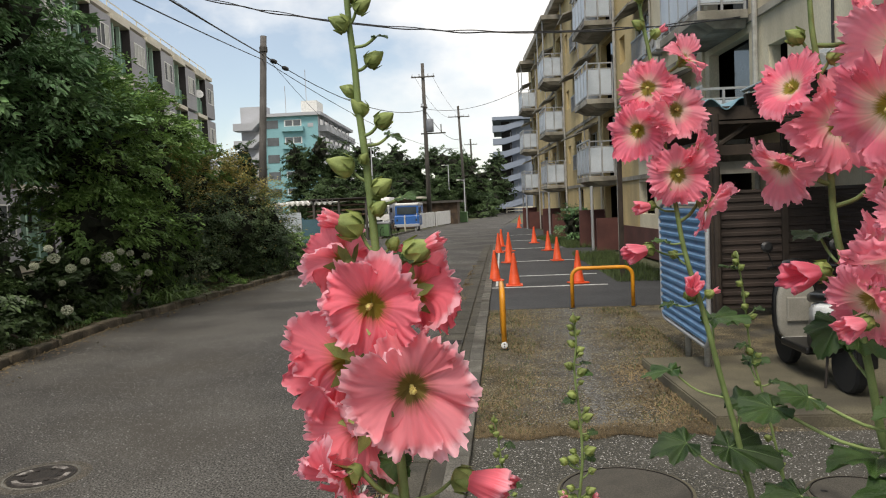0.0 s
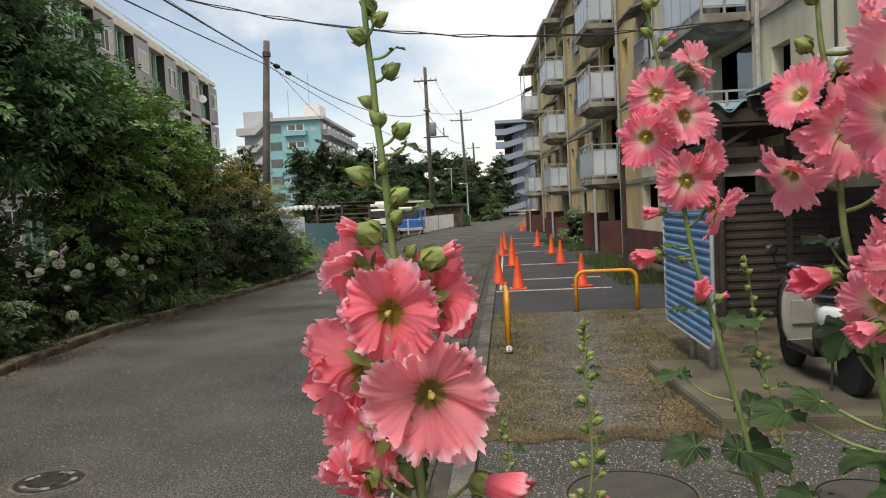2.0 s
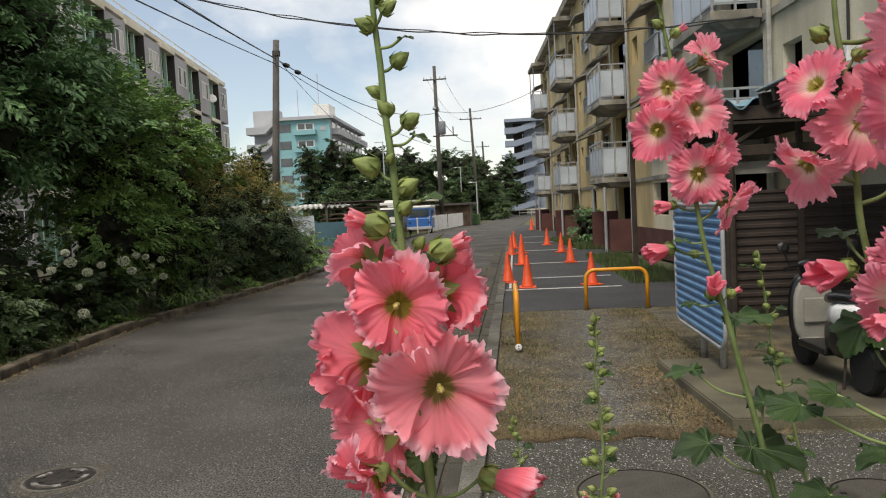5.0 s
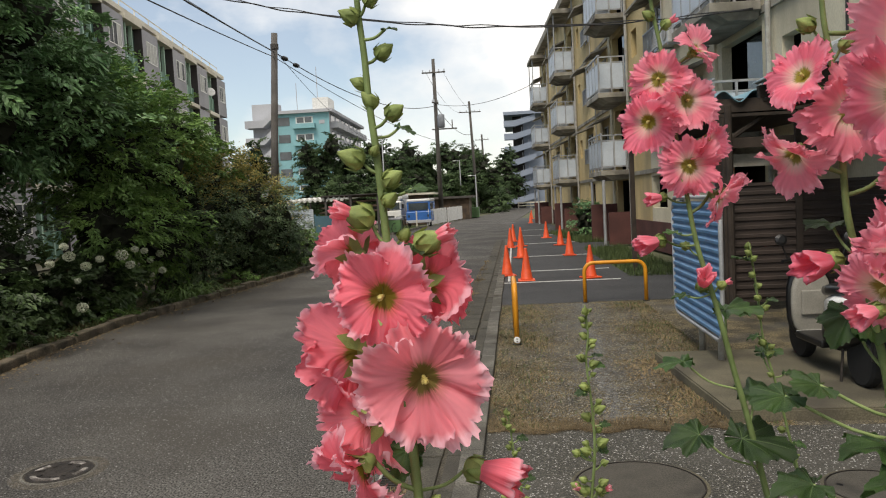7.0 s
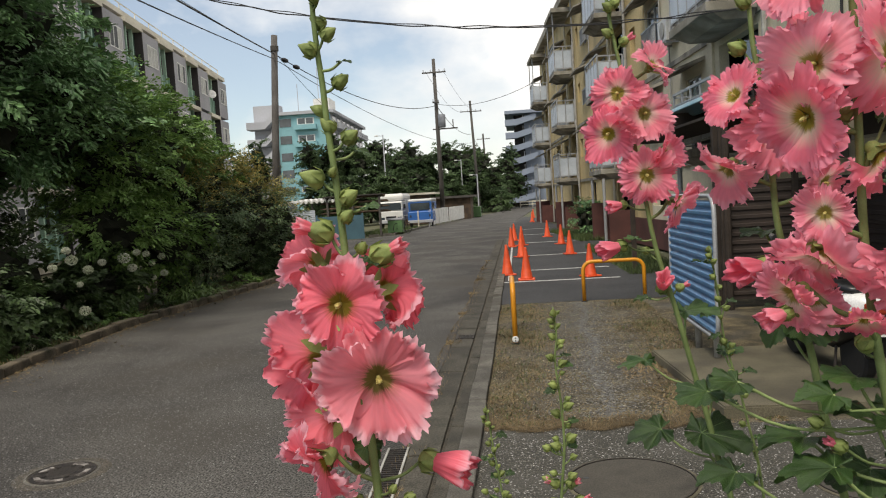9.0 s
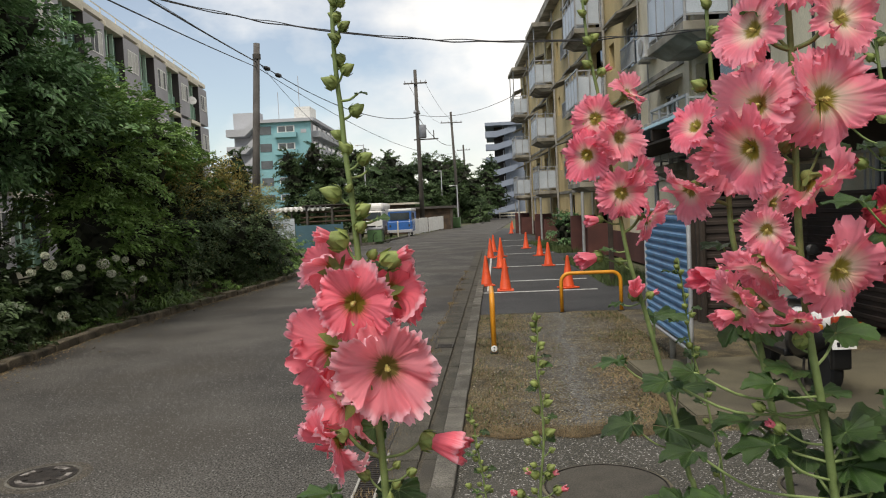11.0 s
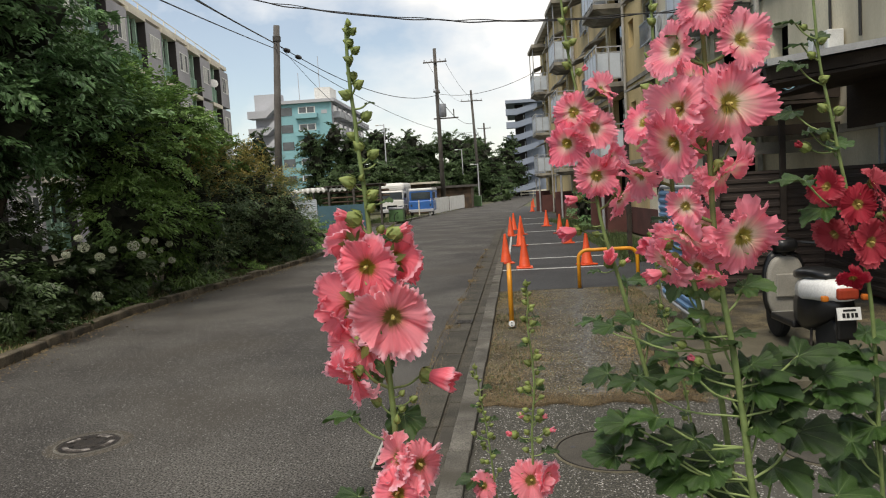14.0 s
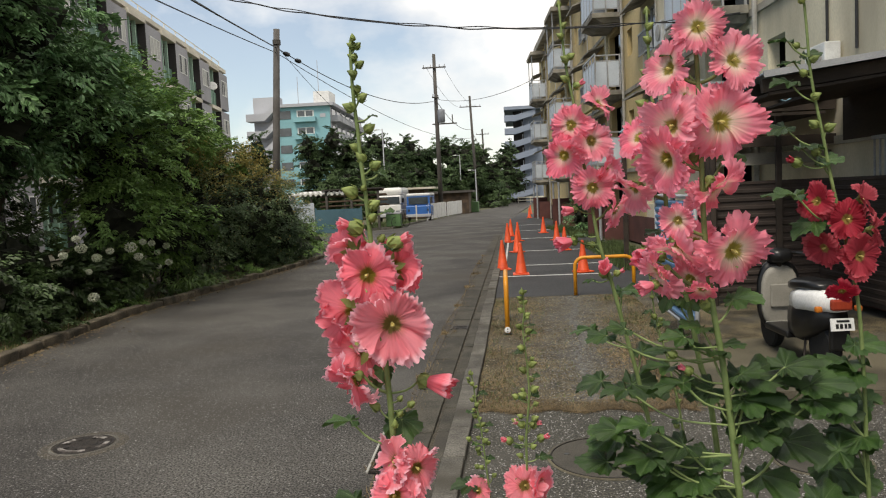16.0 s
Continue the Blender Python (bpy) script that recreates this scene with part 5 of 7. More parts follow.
for k, (x, y, h, r) in enumerate(((-18.6, 72, 9.2, 2.3), (-16.4, 75, 8.6, 2.6), (-13.5, 80, 7.6, 2.8), (-11.0, 84, 8.4, 2.8), (-9.0, 86, 8.0, 2.8), (-7.2, 95, 8.6, 3.4), (-4.2, 104, 9.4, 4.0), (-1.6, 110, 8.8, 3.6), (-0.2, 125, 9.5, 3.5), (-24.2, 66, 7.6, 2.0), (-15.0, 90, 9.5, 3.6), (-25, 48, 8.2, 3.0), (-19.5, 44, 5.0, 2.4), (-6.0, 78, 4.6, 1.8), (-14.6, 73, 7.4, 2.0), (-12, 66, 4.6, 2.2), (-15, 62, 4.4, 2.2), (-9.5, 72, 4.6, 2.4), (-3.2, 92, 4.4, 2.2))):
    far_tree(x, y, h, r, 100 + k)
rng = np.random.default_rng(5)
wpts = rng.uniform((-75, 135, 0), (6, 150, 1), (14000, 3))
wpts[:, 2] *= 6.5 + 2.2 * np.sin(wpts[:, 0] * 0.5) + 1.2 * np.sin(wpts[:, 0] * 1.7)
tagged(new("woodland", leaf_cloud("woodland", wpts, np.tile((0, -1.0, 0.4), (14000, 1)), 1.6, 0.9, M_FARLEAF, rng)), "dark belt of distant trees", "woodland", kind="stuff")
shrub("low_shrub", "low bright green shrubs at the street corner", "shrub", [(-7.2, 23.6, 0.5, 0.8, 0.9, 0.75), (-8.4, 25.0, 0.65, 1.0, 1.0, 0.85), (-9.6, 26.0, 0.75, 1.0, 1.0, 0.85), (-6.7, 22.6, 0.25, 0.5, 0.7, 0.4), (-7.4, 25.6, 0.4, 0.8, 0.9, 0.7)], 9000, 0.11, 0.05, M_LEAF4, 41, 4)
post = solo("kerb_post", boxes((-0.06, -0.06, 0, 0.06, 0.06, 0.7), bevel=0.01), M_POLE, "short grey concrete post at the hedge end", "post", pose(-6.3, 21.0, 0))

# ---- vehicles and yard at the street corner ----


def wheel(parent, x, y, z, r, w, m=None):
    t = part("wheel", lathe(bmesh.new(), [(r * 0.6, -w / 2), (r * 0.92, -w / 2), (r, -w * 0.3), (r, w * 0.3), (r * 0.92, w / 2), (r * 0.6, w / 2)], 24, pose(x, y, z, 0, 90, 0) if m is None else m), M_TYRE, parent, smooth=False)
    part("rim", lathe(bmesh.new(), [(r * 0.58, -w * 0.42), (r * 0.58, w * 0.42), (r * 0.2, w * 0.3)], 18, pose(x, y, z, 0, 90, 0) if m is None else m), M_RAIL, t)
    return t


truck = thing("truck", "white cab-over truck parked in the yard", "truck", pose(-8.75, 51.5, 0) @ Matrix.Scale(0.9, 4))
part("cab", boxes((-0.95, 0, 0.55, 0.95, 1.7, 1.35), bevel=0.06), M_SCOOT, truck)
part("cab_top", boxes((-0.93, 0.1, 1.352, 0.93, 1.7, 2.1), bevel=0.12), M_SCOOT, truck)
part("roof_fairing", boxes((-0.98, 0.3, 2.103, 0.98, 4.4, 2.7), bevel=0.22), M_SCOOT, truck)
part("windscreen", boxes((-0.82, 0.07, 1.42, 0.82, 0.097, 1.98), bevel=0.01), M_GLASS, truck)
part("bumper", boxes((-0.98, -0.1, 0.4, 0.98, 0.1, 0.62), bevel=0.03), M_LGREY, truck)
for x in (-0.68, 0.68):
    part("headlight", boxes((x - 0.18, -0.03, 0.7, x + 0.18, -0.003, 0.88), bevel=0.01), M_GLASS, truck)
    wheel(truck, x * 1.2, 0.5, 0.36, 0.36, 0.2)
    part("mirror", boxes((x * 1.62 - 0.09, -0.05, 1.5, x * 1.62 + 0.09, 0.03, 1.85), bevel=0.02), M_BLACK, truck)
part("grille", boxes((-0.4, -0.02, 0.7, 0.4, -0.003, 0.95)), M_BLACK, truck)
part("cargo_box", boxes((-0.95, 1.75, 0.6, 0.95, 4.4, 2.3), bevel=0.03), M_SCOOT, truck)

van = thing("van", "blue van with white roof parked behind the fence", "van", pose(-6.5, 51.0, 0))
part("body", boxes((-1.0, 0, 0.35, 0.75, 3.4, 1.1), bevel=0.08), M_TRUCKB, van)
part("roof", boxes((-0.95, 0.15, 1.75, 0.7, 3.3, 1.95), bevel=0.07), M_SCOOT, van)
part("cabin", boxes((-0.93, 0.12, 1.103, 0.68, 3.3, 1.747)), M_TRUCKB, van)
part("windscreen", boxes((-0.8, 0.09, 1.18, 0.55, 0.117, 1.68)), M_GLASS, van)
part("side_window", boxes((0.683, 0.4, 1.2, 0.7, 1.8, 1.65)), M_GLASS, van)
part("bumper", boxes((-1.0, -0.08, 0.3, 0.75, 0.02, 0.5), bevel=0.02), M_LGREY, van)
for x in (-0.85, 0.6):
    wheel(van, x, 0.6, 0.3, 0.3, 0.17)
    part("headlight", boxes((x - 0.12 if x > 0 else x, -0.02, 0.7, x if x > 0 else x + 0.12, -0.003, 0.85)), M_GLASS, van)

fence = thing("board_fence", "white-painted vertical board fence along the street", "fence", pose(-5.93, 51.0, 0, 0, 0, math.degrees(math.atan2(-1.36, 14.5))))
ME_BOARD = mesh_of("board", boxes((-0.015, 0, 0.1, 0.015, 0.31, 1.2), bevel=0.004), M_WHITE)
for k in range(42):
    if k != 20:
        b = part("board", ME_BOARD, None, fence)
        b.matrix_basis = pose(random.uniform(-0.01, 0.01), 0.34 * k, random.uniform(-0.02, 0.02))
part("rail", boxes((-0.06, 0, 0.35, -0.02, 14.3, 0.43)), M_LGREY, fence)
part("rail", boxes((-0.06, 0, 0.9, -0.02, 14.3, 0.98)), M_LGREY, fence)
for k in range(8):
    part("post", boxes((-0.13, 2.0 * k, 0, -0.062, 2.0 * k + 0.07, 1.1)), M_LGREY, fence)
solo("marker_post", tube(bmesh.new(), [(0, 0, 0), (0, 0, 1.15)], 0.05, 8), M_BEIGEW, "short pale yellow marker post by the street", "post", pose(-6.5, 49.0, 0))

yard = thing("canopy", "open yard canopy with white corrugated roof edge", "canopy", pose(-11.2, 40.0, 0))
bm = bmesh.new()
pr = wavy(0, -2.0, 2.0, 0.3, 0.06)
a = [bm.verts.new((x, 0, 2.05 + w)) for x, w in pr]
b = [bm.verts.new((x, 6, 2.3 + w)) for x, w in pr]
c = [bm.verts.new((x, 0, 2.2 + w)) for x, w in pr]
for i in range(len(pr) - 1):
    bm.faces.new((a[i], a[i + 1], b[i + 1], b[i]))
    bm.faces.new((a[i], c[i], c[i + 1], a[i + 1]))
part("roof_sheet", bm, M_WHITE, yard)
for x in (-1.9, 0, 1.9):
    part("post", tube(bmesh.new(), [(x, 0.2, 0), (x, 0.2, 2.1)], 0.05, 8), M_POLED, yard)
bm = bmesh.new()
z = 0.0
prof = []
while z < 1.55:
    prof += [(0.0, z), (0.0, z + 0.05), (-0.02, z + 0.06), (-0.02, z + 0.1)]
    z += 0.11
a = [bm.verts.new((-2.0, y, z)) for y, z in prof]
b = [bm.verts.new((0.6, y, z)) for y, z in prof]
for i in range(len(prof) - 1):
    bm.faces.new((a[i], b[i], b[i + 1], a[i + 1]))
solo("corrugated_fence", bm, M_PANEL, "pale blue corrugated sheet fence in the yard", "fence", pose(-11.2, 38.5, 0))
solo("sheet_fence", boxes((-1.3, 0, 0, 1.25, 0.05, 1.25), (-1.3, 0.053, 0, -1.22, 0.12, 1.35), (1.15, 0.053, 0, 1.23, 0.12, 1.35)), M_TEAL, "dark teal sheet fence panel around the yard", "fence", pose(-9.2, 38.2, 0))
rack = thing("timber_rack", "dark rack stacked with rusty poles and timber", "rack", pose(-8.9, 40.0, 0))
for x in (-1.4, 0, 1.5):
    part("upright", boxes((x - 0.06, 0, 0, x + 0.06, 0.12, 2.25)), M_POLED, rack)
rr = random.Random(8)
for k in range(26):
    z, y0 = 1.35 + 0.28 * (k % 4), 0.16 + 0.1 * (k // 4)
    part("pole", tube(bmesh.new(), [(-1.6 - rr.uniform(0, 0.3), y0, z + rr.uniform(0, 0.06)), (1.6 + rr.uniform(0, 0.4), y0, z + rr.uniform(0, 0.06))], 0.045, 6), M_RUST, rack)
part("cover", boxes((-1.6, -0.1, 2.28, 1.7, 1.4, 2.33)), M_POLED, rack)
bin_ = thing("waste_bin", "green plastic waste bin at the yard corner", "bin", pose(-6.75, 41.2, 0))
part("body", boxes((-0.42, -0.3, 0.1, 0.42, 0.3, 0.8), bevel=0.04), M_GREENB, bin_)
part("lid", boxes((-0.45, -0.33, 0.803, 0.45, 0.33, 0.92), bevel=0.03), M_LGREY, bin_)
for x in (-0.35, 0.35):
    part("caster", lathe(bmesh.new(), [(0.06, -0.02), (0.06, 0.02), (0.03, 0.03)], 10, pose(x, -0.2, 0.06, 0, 90, 0)), M_TYRE, bin_)
bike = thing("bicycle", "dark bicycle parked beside the waste bin", "bicycle", pose(-6.4, 41.3, 0, 0, 0, 60))
for x in (-0.5, 0.5):
    line = [(x + 0.31 * math.cos(k * math.pi / 10), 0, 0.32 + 0.31 * math.sin(k * math.pi / 10)) for k in range(21)]
    part("wheel", tube(bmesh.new(), line, 0.02, 6), M_TYRE, bike)
part("frame", tube(bmesh.new(), [(-0.5, 0, 0.32), (-0.1, 0, 0.3), (0.35, 0, 0.75), (-0.2, 0, 0.72), (-0.1, 0, 0.3)], 0.02, 6), M_BLACK, bike)
part("fork", tube(bmesh.new(), [(0.5, 0, 0.32), (0.36, 0, 0.8), (0.34, 0, 1.0)], 0.018, 6), M_BLACK, bike)
part("handlebar", tube(bmesh.new(), [(0.2, -0.25, 1.0), (0.34, -0.1, 1.02), (0.34, 0.1, 1.02), (0.2, 0.25, 1.0)], 0.014, 6), M_RAIL, bike)
part("saddle", boxes((-0.32, -0.07, 0.84, -0.08, 0.07, 0.9), bevel=0.02), M_BLACK, bike)
cart = copy_thing(bike, pose(-2.0, 84.0, 0, 0, 0, 5))
tagged(cart, "dark bicycle standing at the far roadside", "bicycle")

shed = thing("yard_shed", "low dark-roofed shed behind the board fence", "shed", pose(-7.0, 66, 0))
part("wall", boxes((-1.5, 0, 0, 3.0, 4, 1.9)), M_RUST, shed)
part("roof", boxes((-1.9, -0.4, 1.903, 3.4, 4.4, 2.1)), M_POLED, shed)
shed2 = thing("yard_shed", "small shed with projecting dark roof", "shed", pose(-8.2, 58, 0))
part("wall", boxes((-1.2, 0, 0, 1.2, 3, 2.3)), M_RUST, shed2)
part("roof", boxes((-1.6, -0.4, 2.303, 2.0, 3.4, 2.45)), M_BEIGEW, shed2)
box_ = solo("storage_bin", boxes((-0.8, -0.5, 0.02, 0.8, 0.5, 1.0), bevel=0.05), M_GREENB, "dull green storage box at the far kerb", "box", pose(-4.1, 70, 0))


def street_lamp(x, y, h, label):
    s = thing("street_lamp", label, "street lamp", pose(x, y, 0), "street lamps")
    part("pole", tube(bmesh.new(), [(0, 0, 0), (0, 0, h)], [0.08, 0.05], 8), M_LGREY, s)
    part("arm", tube(bmesh.new(), [(0, 0, h - 0.1), (-0.5, 0, h - 0.05)], 0.03, 6), M_LGREY, s)
    part("head", boxes((-0.8, -0.1, h - 0.12, -0.45, 0.1, h), bevel=0.03), M_WHITE, s)


street_lamp(-12.2, 70, 8.3, "tall thin white lamp pole before the trees")
street_lamp(-6.0, 85, 6.3, "grey street lamp beside the far road")
street_lamp(-3.9, 78, 4.3, "small grey street lamp at the far road edge")

yk = tagged(thing("kerb", "low concrete kerb round the yard corner", "kerb"), kind="structure")
for (ax, ay), (bx, by) in (((-9.6, 39.6), (-6.75, 40.3)), ((-6.75, 40.3), (-6.15, 51.0))):
    n = int(math.hypot(bx - ax, by - ay) / 0.6)
    for k in range(n):
        b = part("kerb_stone", mesh_of("kerb_stone", boxes((-0.29, -0.07, -0.05, 0.29, 0.07, 0.11), bevel=0.015), M_KERB) if k == 0 else b.data, None, yk)
        b.matrix_basis = pose(ax + (bx - ax) * (k + 0.5) / n, ay + (by - ay) * (k + 0.5) / n, random.uniform(-0.01, 0.01), 0, 0, math.degrees(math.atan2(by - ay, bx - ax)))
blades("yard_grass", "tufts of grass along the yard kerb", 5000, lambda a, b: (-9.4 + 3.0 * a, 40.5 + 10 * b), 0.2, 0.012, M_GRASS, 91, 0.7, 0.0)

# ---- scooter on the slab ----
sc = thing("motor_scooter", "white and black motor scooter parked on the slab", "scooter", pose(2.62, 6.49, 0.09, 0, 0, 3) @ Matrix.Scale(0.92, 4))
wheel(sc, 0, 0.62, 0.225, 0.225, 0.1)
wheel(sc, 0, -0.58, 0.225, 0.225, 0.11)


def loft(sections, seg=20):
    """A rounded body through cross-sections: y, half width, low z, high z."""
    bm = bmesh.new()
    rows = []
    for y, w, z0, z1 in sections:
        c, h = (z0 + z1) / 2, (z1 - z0) / 2
        rows.append([bm.verts.new((w * math.copysign(abs(math.cos(a)) ** 0.7, math.cos(a)), y, c + h * math.copysign(abs(math.sin(a)) ** 0.7, math.sin(a)))) for a in [2 * math.pi * k / seg for k in range(seg)]])
    grid_faces_loop(bm, rows)
    bm.faces.new(rows[0])
    bm.faces.new(rows[-1][::-1])
    bmesh.ops.recalc_face_normals(bm, faces=bm.faces[:])
    return bm


def grid_faces_loop(bm, rows):
    for a, b in zip(rows, rows[1:]):
        n = len(a)
        for k in range(n):
            bm.faces.new((a[k], a[(k + 1) % n], b[(k + 1) % n], b[k]))


part("front_fender", loft([(0.84, 0.04, 0.3, 0.38), (0.78, 0.075, 0.3, 0.48), (0.6, 0.085, 0.4, 0.52), (0.46, 0.07, 0.36, 0.46)]), M_SCOOT, sc, smooth=True)
part("front_cover", loft([(0.56, 0.1, 0.36, 0.84), (0.51, 0.19, 0.26, 0.95), (0.46, 0.225, 0.22, 0.94), (0.435, 0.2, 0.24, 0.9)]), M_BLACK, sc, "black glossy front cover", smooth=True)
part("leg_shield", loft([(0.45, 0.17, 0.27, 0.87), (0.425, 0.195, 0.25, 0.89), (0.405, 0.185, 0.26, 0.87), (0.395, 0.15, 0.3, 0.83)]), M_SHIELD, sc, "pale grey-beige inner leg shield", smooth=True)
part("glove_box", boxes((-0.11, 0.365, 0.46, 0.11, 0.394, 0.7), bevel=0.012), M_SHIELD, sc)
part("shield_trim", boxes((-0.16, 0.375, 0.275, 0.16, 0.4, 0.31), bevel=0.008), M_WHITE, sc)
part("floorboard", boxes((-0.17, -0.15, 0.24, 0.17, 0.4, 0.31), bevel=0.02), M_BLACK, sc)
part("under_body", loft([(-0.1, 0.14, 0.24, 0.62), (-0.3, 0.18, 0.24, 0.66), (-0.55, 0.16, 0.34, 0.66), (-0.8, 0.1, 0.46, 0.62)]), M_BLACK, sc, smooth=True)
part("rear_cowl", loft([(-0.12, 0.13, 0.5, 0.72), (-0.35, 0.19, 0.52, 0.76), (-0.65, 0.175, 0.56, 0.78), (-0.86, 0.1, 0.6, 0.76)]), M_SCOOT, sc, "white painted rear cowl", smooth=True)
part("seat", loft([(-0.02, 0.1, 0.7, 0.8), (-0.2, 0.15, 0.72, 0.84), (-0.5, 0.15, 0.75, 0.85), (-0.68, 0.1, 0.76, 0.83)]), M_BLACK, sc, smooth=True)
part("tail_lamp", boxes((-0.09, -0.91, 0.62, 0.09, -0.85, 0.72), bevel=0.02), M_REDLENS, sc, "red tail lamp")
for x in (-0.17, 0.17):
    part("indicator", boxes((x - 0.03, -0.86, 0.6, x + 0.03, -0.8, 0.655), bevel=0.018), M_AMBER, sc, "amber turn indicator")
plate = part("number_plate", box(bmesh.new(), -0.1, -0.006, -0.055, 0.1, 0.006, 0.055, pose(0, -0.9, 0.5, -12, 0, 0)), M_WHITE, sc, "white number plate")
for x0, x1, z0, z1 in ((-0.05, 0.06, 0.02, 0.038), (-0.06, -0.035, -0.035, 0.005), (-0.025, 0.0, -0.035, 0.005), (0.015, 0.035, -0.035, 0.005), (0.045, 0.07, -0.035, 0.005)):
    part("bar", box(bmesh.new(), x0, -0.009, z0, x1, -0.0065, z1, pose(0, -0.9, 0.5, -12, 0, 0)), M_BLACK, plate)
part("rear_fender", boxes((-0.085, -0.875, 0.26, 0.085, -0.82, 0.5), bevel=0.02), M_BLACK, sc)
part("steering_column", tube(bmesh.new(), [(0, 0.6, 0.24), (0, 0.45, 0.85), (0, 0.4, 1.0)], 0.03, 8), M_BLACK, sc)
part("handlebar", tube(bmesh.new(), [(-0.32, 0.28, 1.0), (-0.15, 0.38, 1.02), (0.15, 0.38, 1.02), (0.32, 0.28, 1.0)], 0.016, 8), M_BLACK, sc)
part("headlamp_cowl", loft([(0.54, 0.06, 0.92, 1.04), (0.48, 0.12, 0.9, 1.07), (0.38, 0.12, 0.92, 1.07), (0.32, 0.07, 0.95, 1.04)]), M_BLACK, sc, smooth=True)
for x in (-0.28, 0.28):
    part("mirror", lathe(bmesh.new(), [(0.02, 0), (0.055, 0.01), (0.055, 0.03), (0.03, 0.04)], 14, pose(x * 1.15, 0.32, 1.2, 80, 0, 0)), M_BLACK, sc)
    part("mirror_stem", tube(bmesh.new(), [(x * 0.9, 0.32, 1.01), (x * 1.12, 0.33, 1.18)], 0.007, 6), M_BLACK, sc)
part("stand", tube(bmesh.new(), [(-0.12, -0.4, 0.0), (-0.08, -0.36, 0.28)], 0.012, 6), M_IRON, sc)

# outdoor unit high on the flats above the shelter
ac = thing("air_conditioner", "off-white outdoor air-conditioner unit above the shelter roof", "air conditioner", FLATS @ pose(WALL_X - 0.02, -14.0, 3.14) @ Matrix.Scale(0.8, 4))
part("ac_body", ME_AC, None, ac)
part("fan_grille", ME_FAN, None, ac)
part("bracket", boxes((-0.3, 0.05, -0.05, 0.02, 0.09, -0.003), (-0.3, 0.66, -0.05, 0.02, 0.7, -0.003)), M_RAIL, ac)
for dy, dx in ((-13.6, 0.0), (-14.4, 0.0)):
    solo("wall_cable", tube(bmesh.new(), [FLATS @ Vector((WALL_X - 0.03, dy, z)) for z in (3.4, 5.0, 7.0, 10.4)], 0.02, 6), M_WIRE, "dark cable running down the cream wall", "cable")

# ---- kerb stones and gutter lids ----
kerb_l = tagged(thing("kerb", "weathered concrete kerb stones along the planting bank", "kerb"), kind="structure")
ME_K = [mesh_of("kerb_stone", boxes((-0.16, 0, -0.04, 0, 0.588, 0.12), bevel=0.018), M_KERBD), mesh_of("kerb_stone", boxes((-0.155, 0, -0.04, 0.004, 0.582, 0.11), bevel=0.026), M_KERBD)]
for k in range(46):
    b = part("kerb_stone", ME_K[k % 2], None, kerb_l)
    y = -6 + 0.6 * k
    kx = float(np.interp([y, y + 0.6], KY, KX)[0])
    turn = math.degrees(math.atan2(-(float(np.interp([y + 0.6], KY, KX)[0]) - kx), 0.6))
    b.matrix_basis = pose(kx, y, random.uniform(-0.015, 0.012), 0, random.uniform(-2, 2), turn + random.uniform(-0.8, 0.8))
kerb_r = tagged(thing("kerb", "low worn concrete kerb between gutter and verge", "kerb"), kind="structure")
ME_KR = mesh_of("kerb_stone", boxes((-0.145, 0, -0.04, 0, 0.59, 0.045), bevel=0.01), M_KERB)
for k in range(60):
    b = part("kerb_stone", ME_KR, None, kerb_r)
    b.matrix_basis = pose(-0.275 + random.uniform(-0.004, 0.004), -6 + 0.6 * k, random.uniform(-0.005, 0.005), 0, 0, random.uniform(-0.3, 0.3))
ME_L1 = mesh_of("gutter_lid", boxes((-0.245, 0, -0.03, 0, 1.188, 0.008), bevel=0.008), M_LID)
ME_L2 = mesh_of("gutter_edge", boxes((-0.095, 0, -0.03, 0, 0.59, 0.012), bevel=0.008), M_LID)
for k in range(60):
    if k % 2 == 0:
        b = part("gutter_lid", ME_L1, None, gutter)
        b.matrix_basis = pose(-0.55, -6 + 0.6 * k, random.uniform(-0.005, 0.003), 0, random.uniform(-0.6, 0.6), random.uniform(-0.2, 0.2))
    b = part("gutter_edge", ME_L2, None, gutter)
    b.matrix_basis = pose(-0.424, -6 + 0.6 * k, random.uniform(-0.004, 0.003))
grate = thing("gutter_grate", "small pale steel grate set in the gutter", "grate", pose(-0.66, 9.0, 0.009))
for k in range(6):
    part("slat", boxes((-0.09, -0.11 + k * 0.04, 0, 0.09, -0.09 + k * 0.04, 0.008)), M_IRON, grate)
part("frame", boxes((-0.11, -0.14, 0, -0.093, 0.14, 0.01), (0.093, -0.14, 0, 0.11, 0.14, 0.01)), M_IRON, grate)
grating = thing("gutter_grate", "dark slotted steel grating along the gutter edge", "grate", pose(-0.83, 4.47, 0.006, 0, 0, 2))
part("frame", boxes((-0.075, -0.46, 0, -0.06, 0.46, 0.012), (0.06, -0.46, 0, 0.075, 0.46, 0.012)), M_PIPE, grating, "pale worn steel frame")
# Flat black sheet painted as the dark depth below the slats.
part("pit_shade", boxes((-0.059, -0.46, -0.004, 0.059, 0.46, 0.001)), M_BLACK, grating)
ME_SLAT = mesh_of("slat", boxes((-0.058, -0.007, 0.0015, 0.058, 0.007, 0.01)), M_IRON)
for k in range(24):
    part("slat", ME_SLAT, None, grating).matrix_basis = pose(0, -0.44 + k * 0.038, 0)


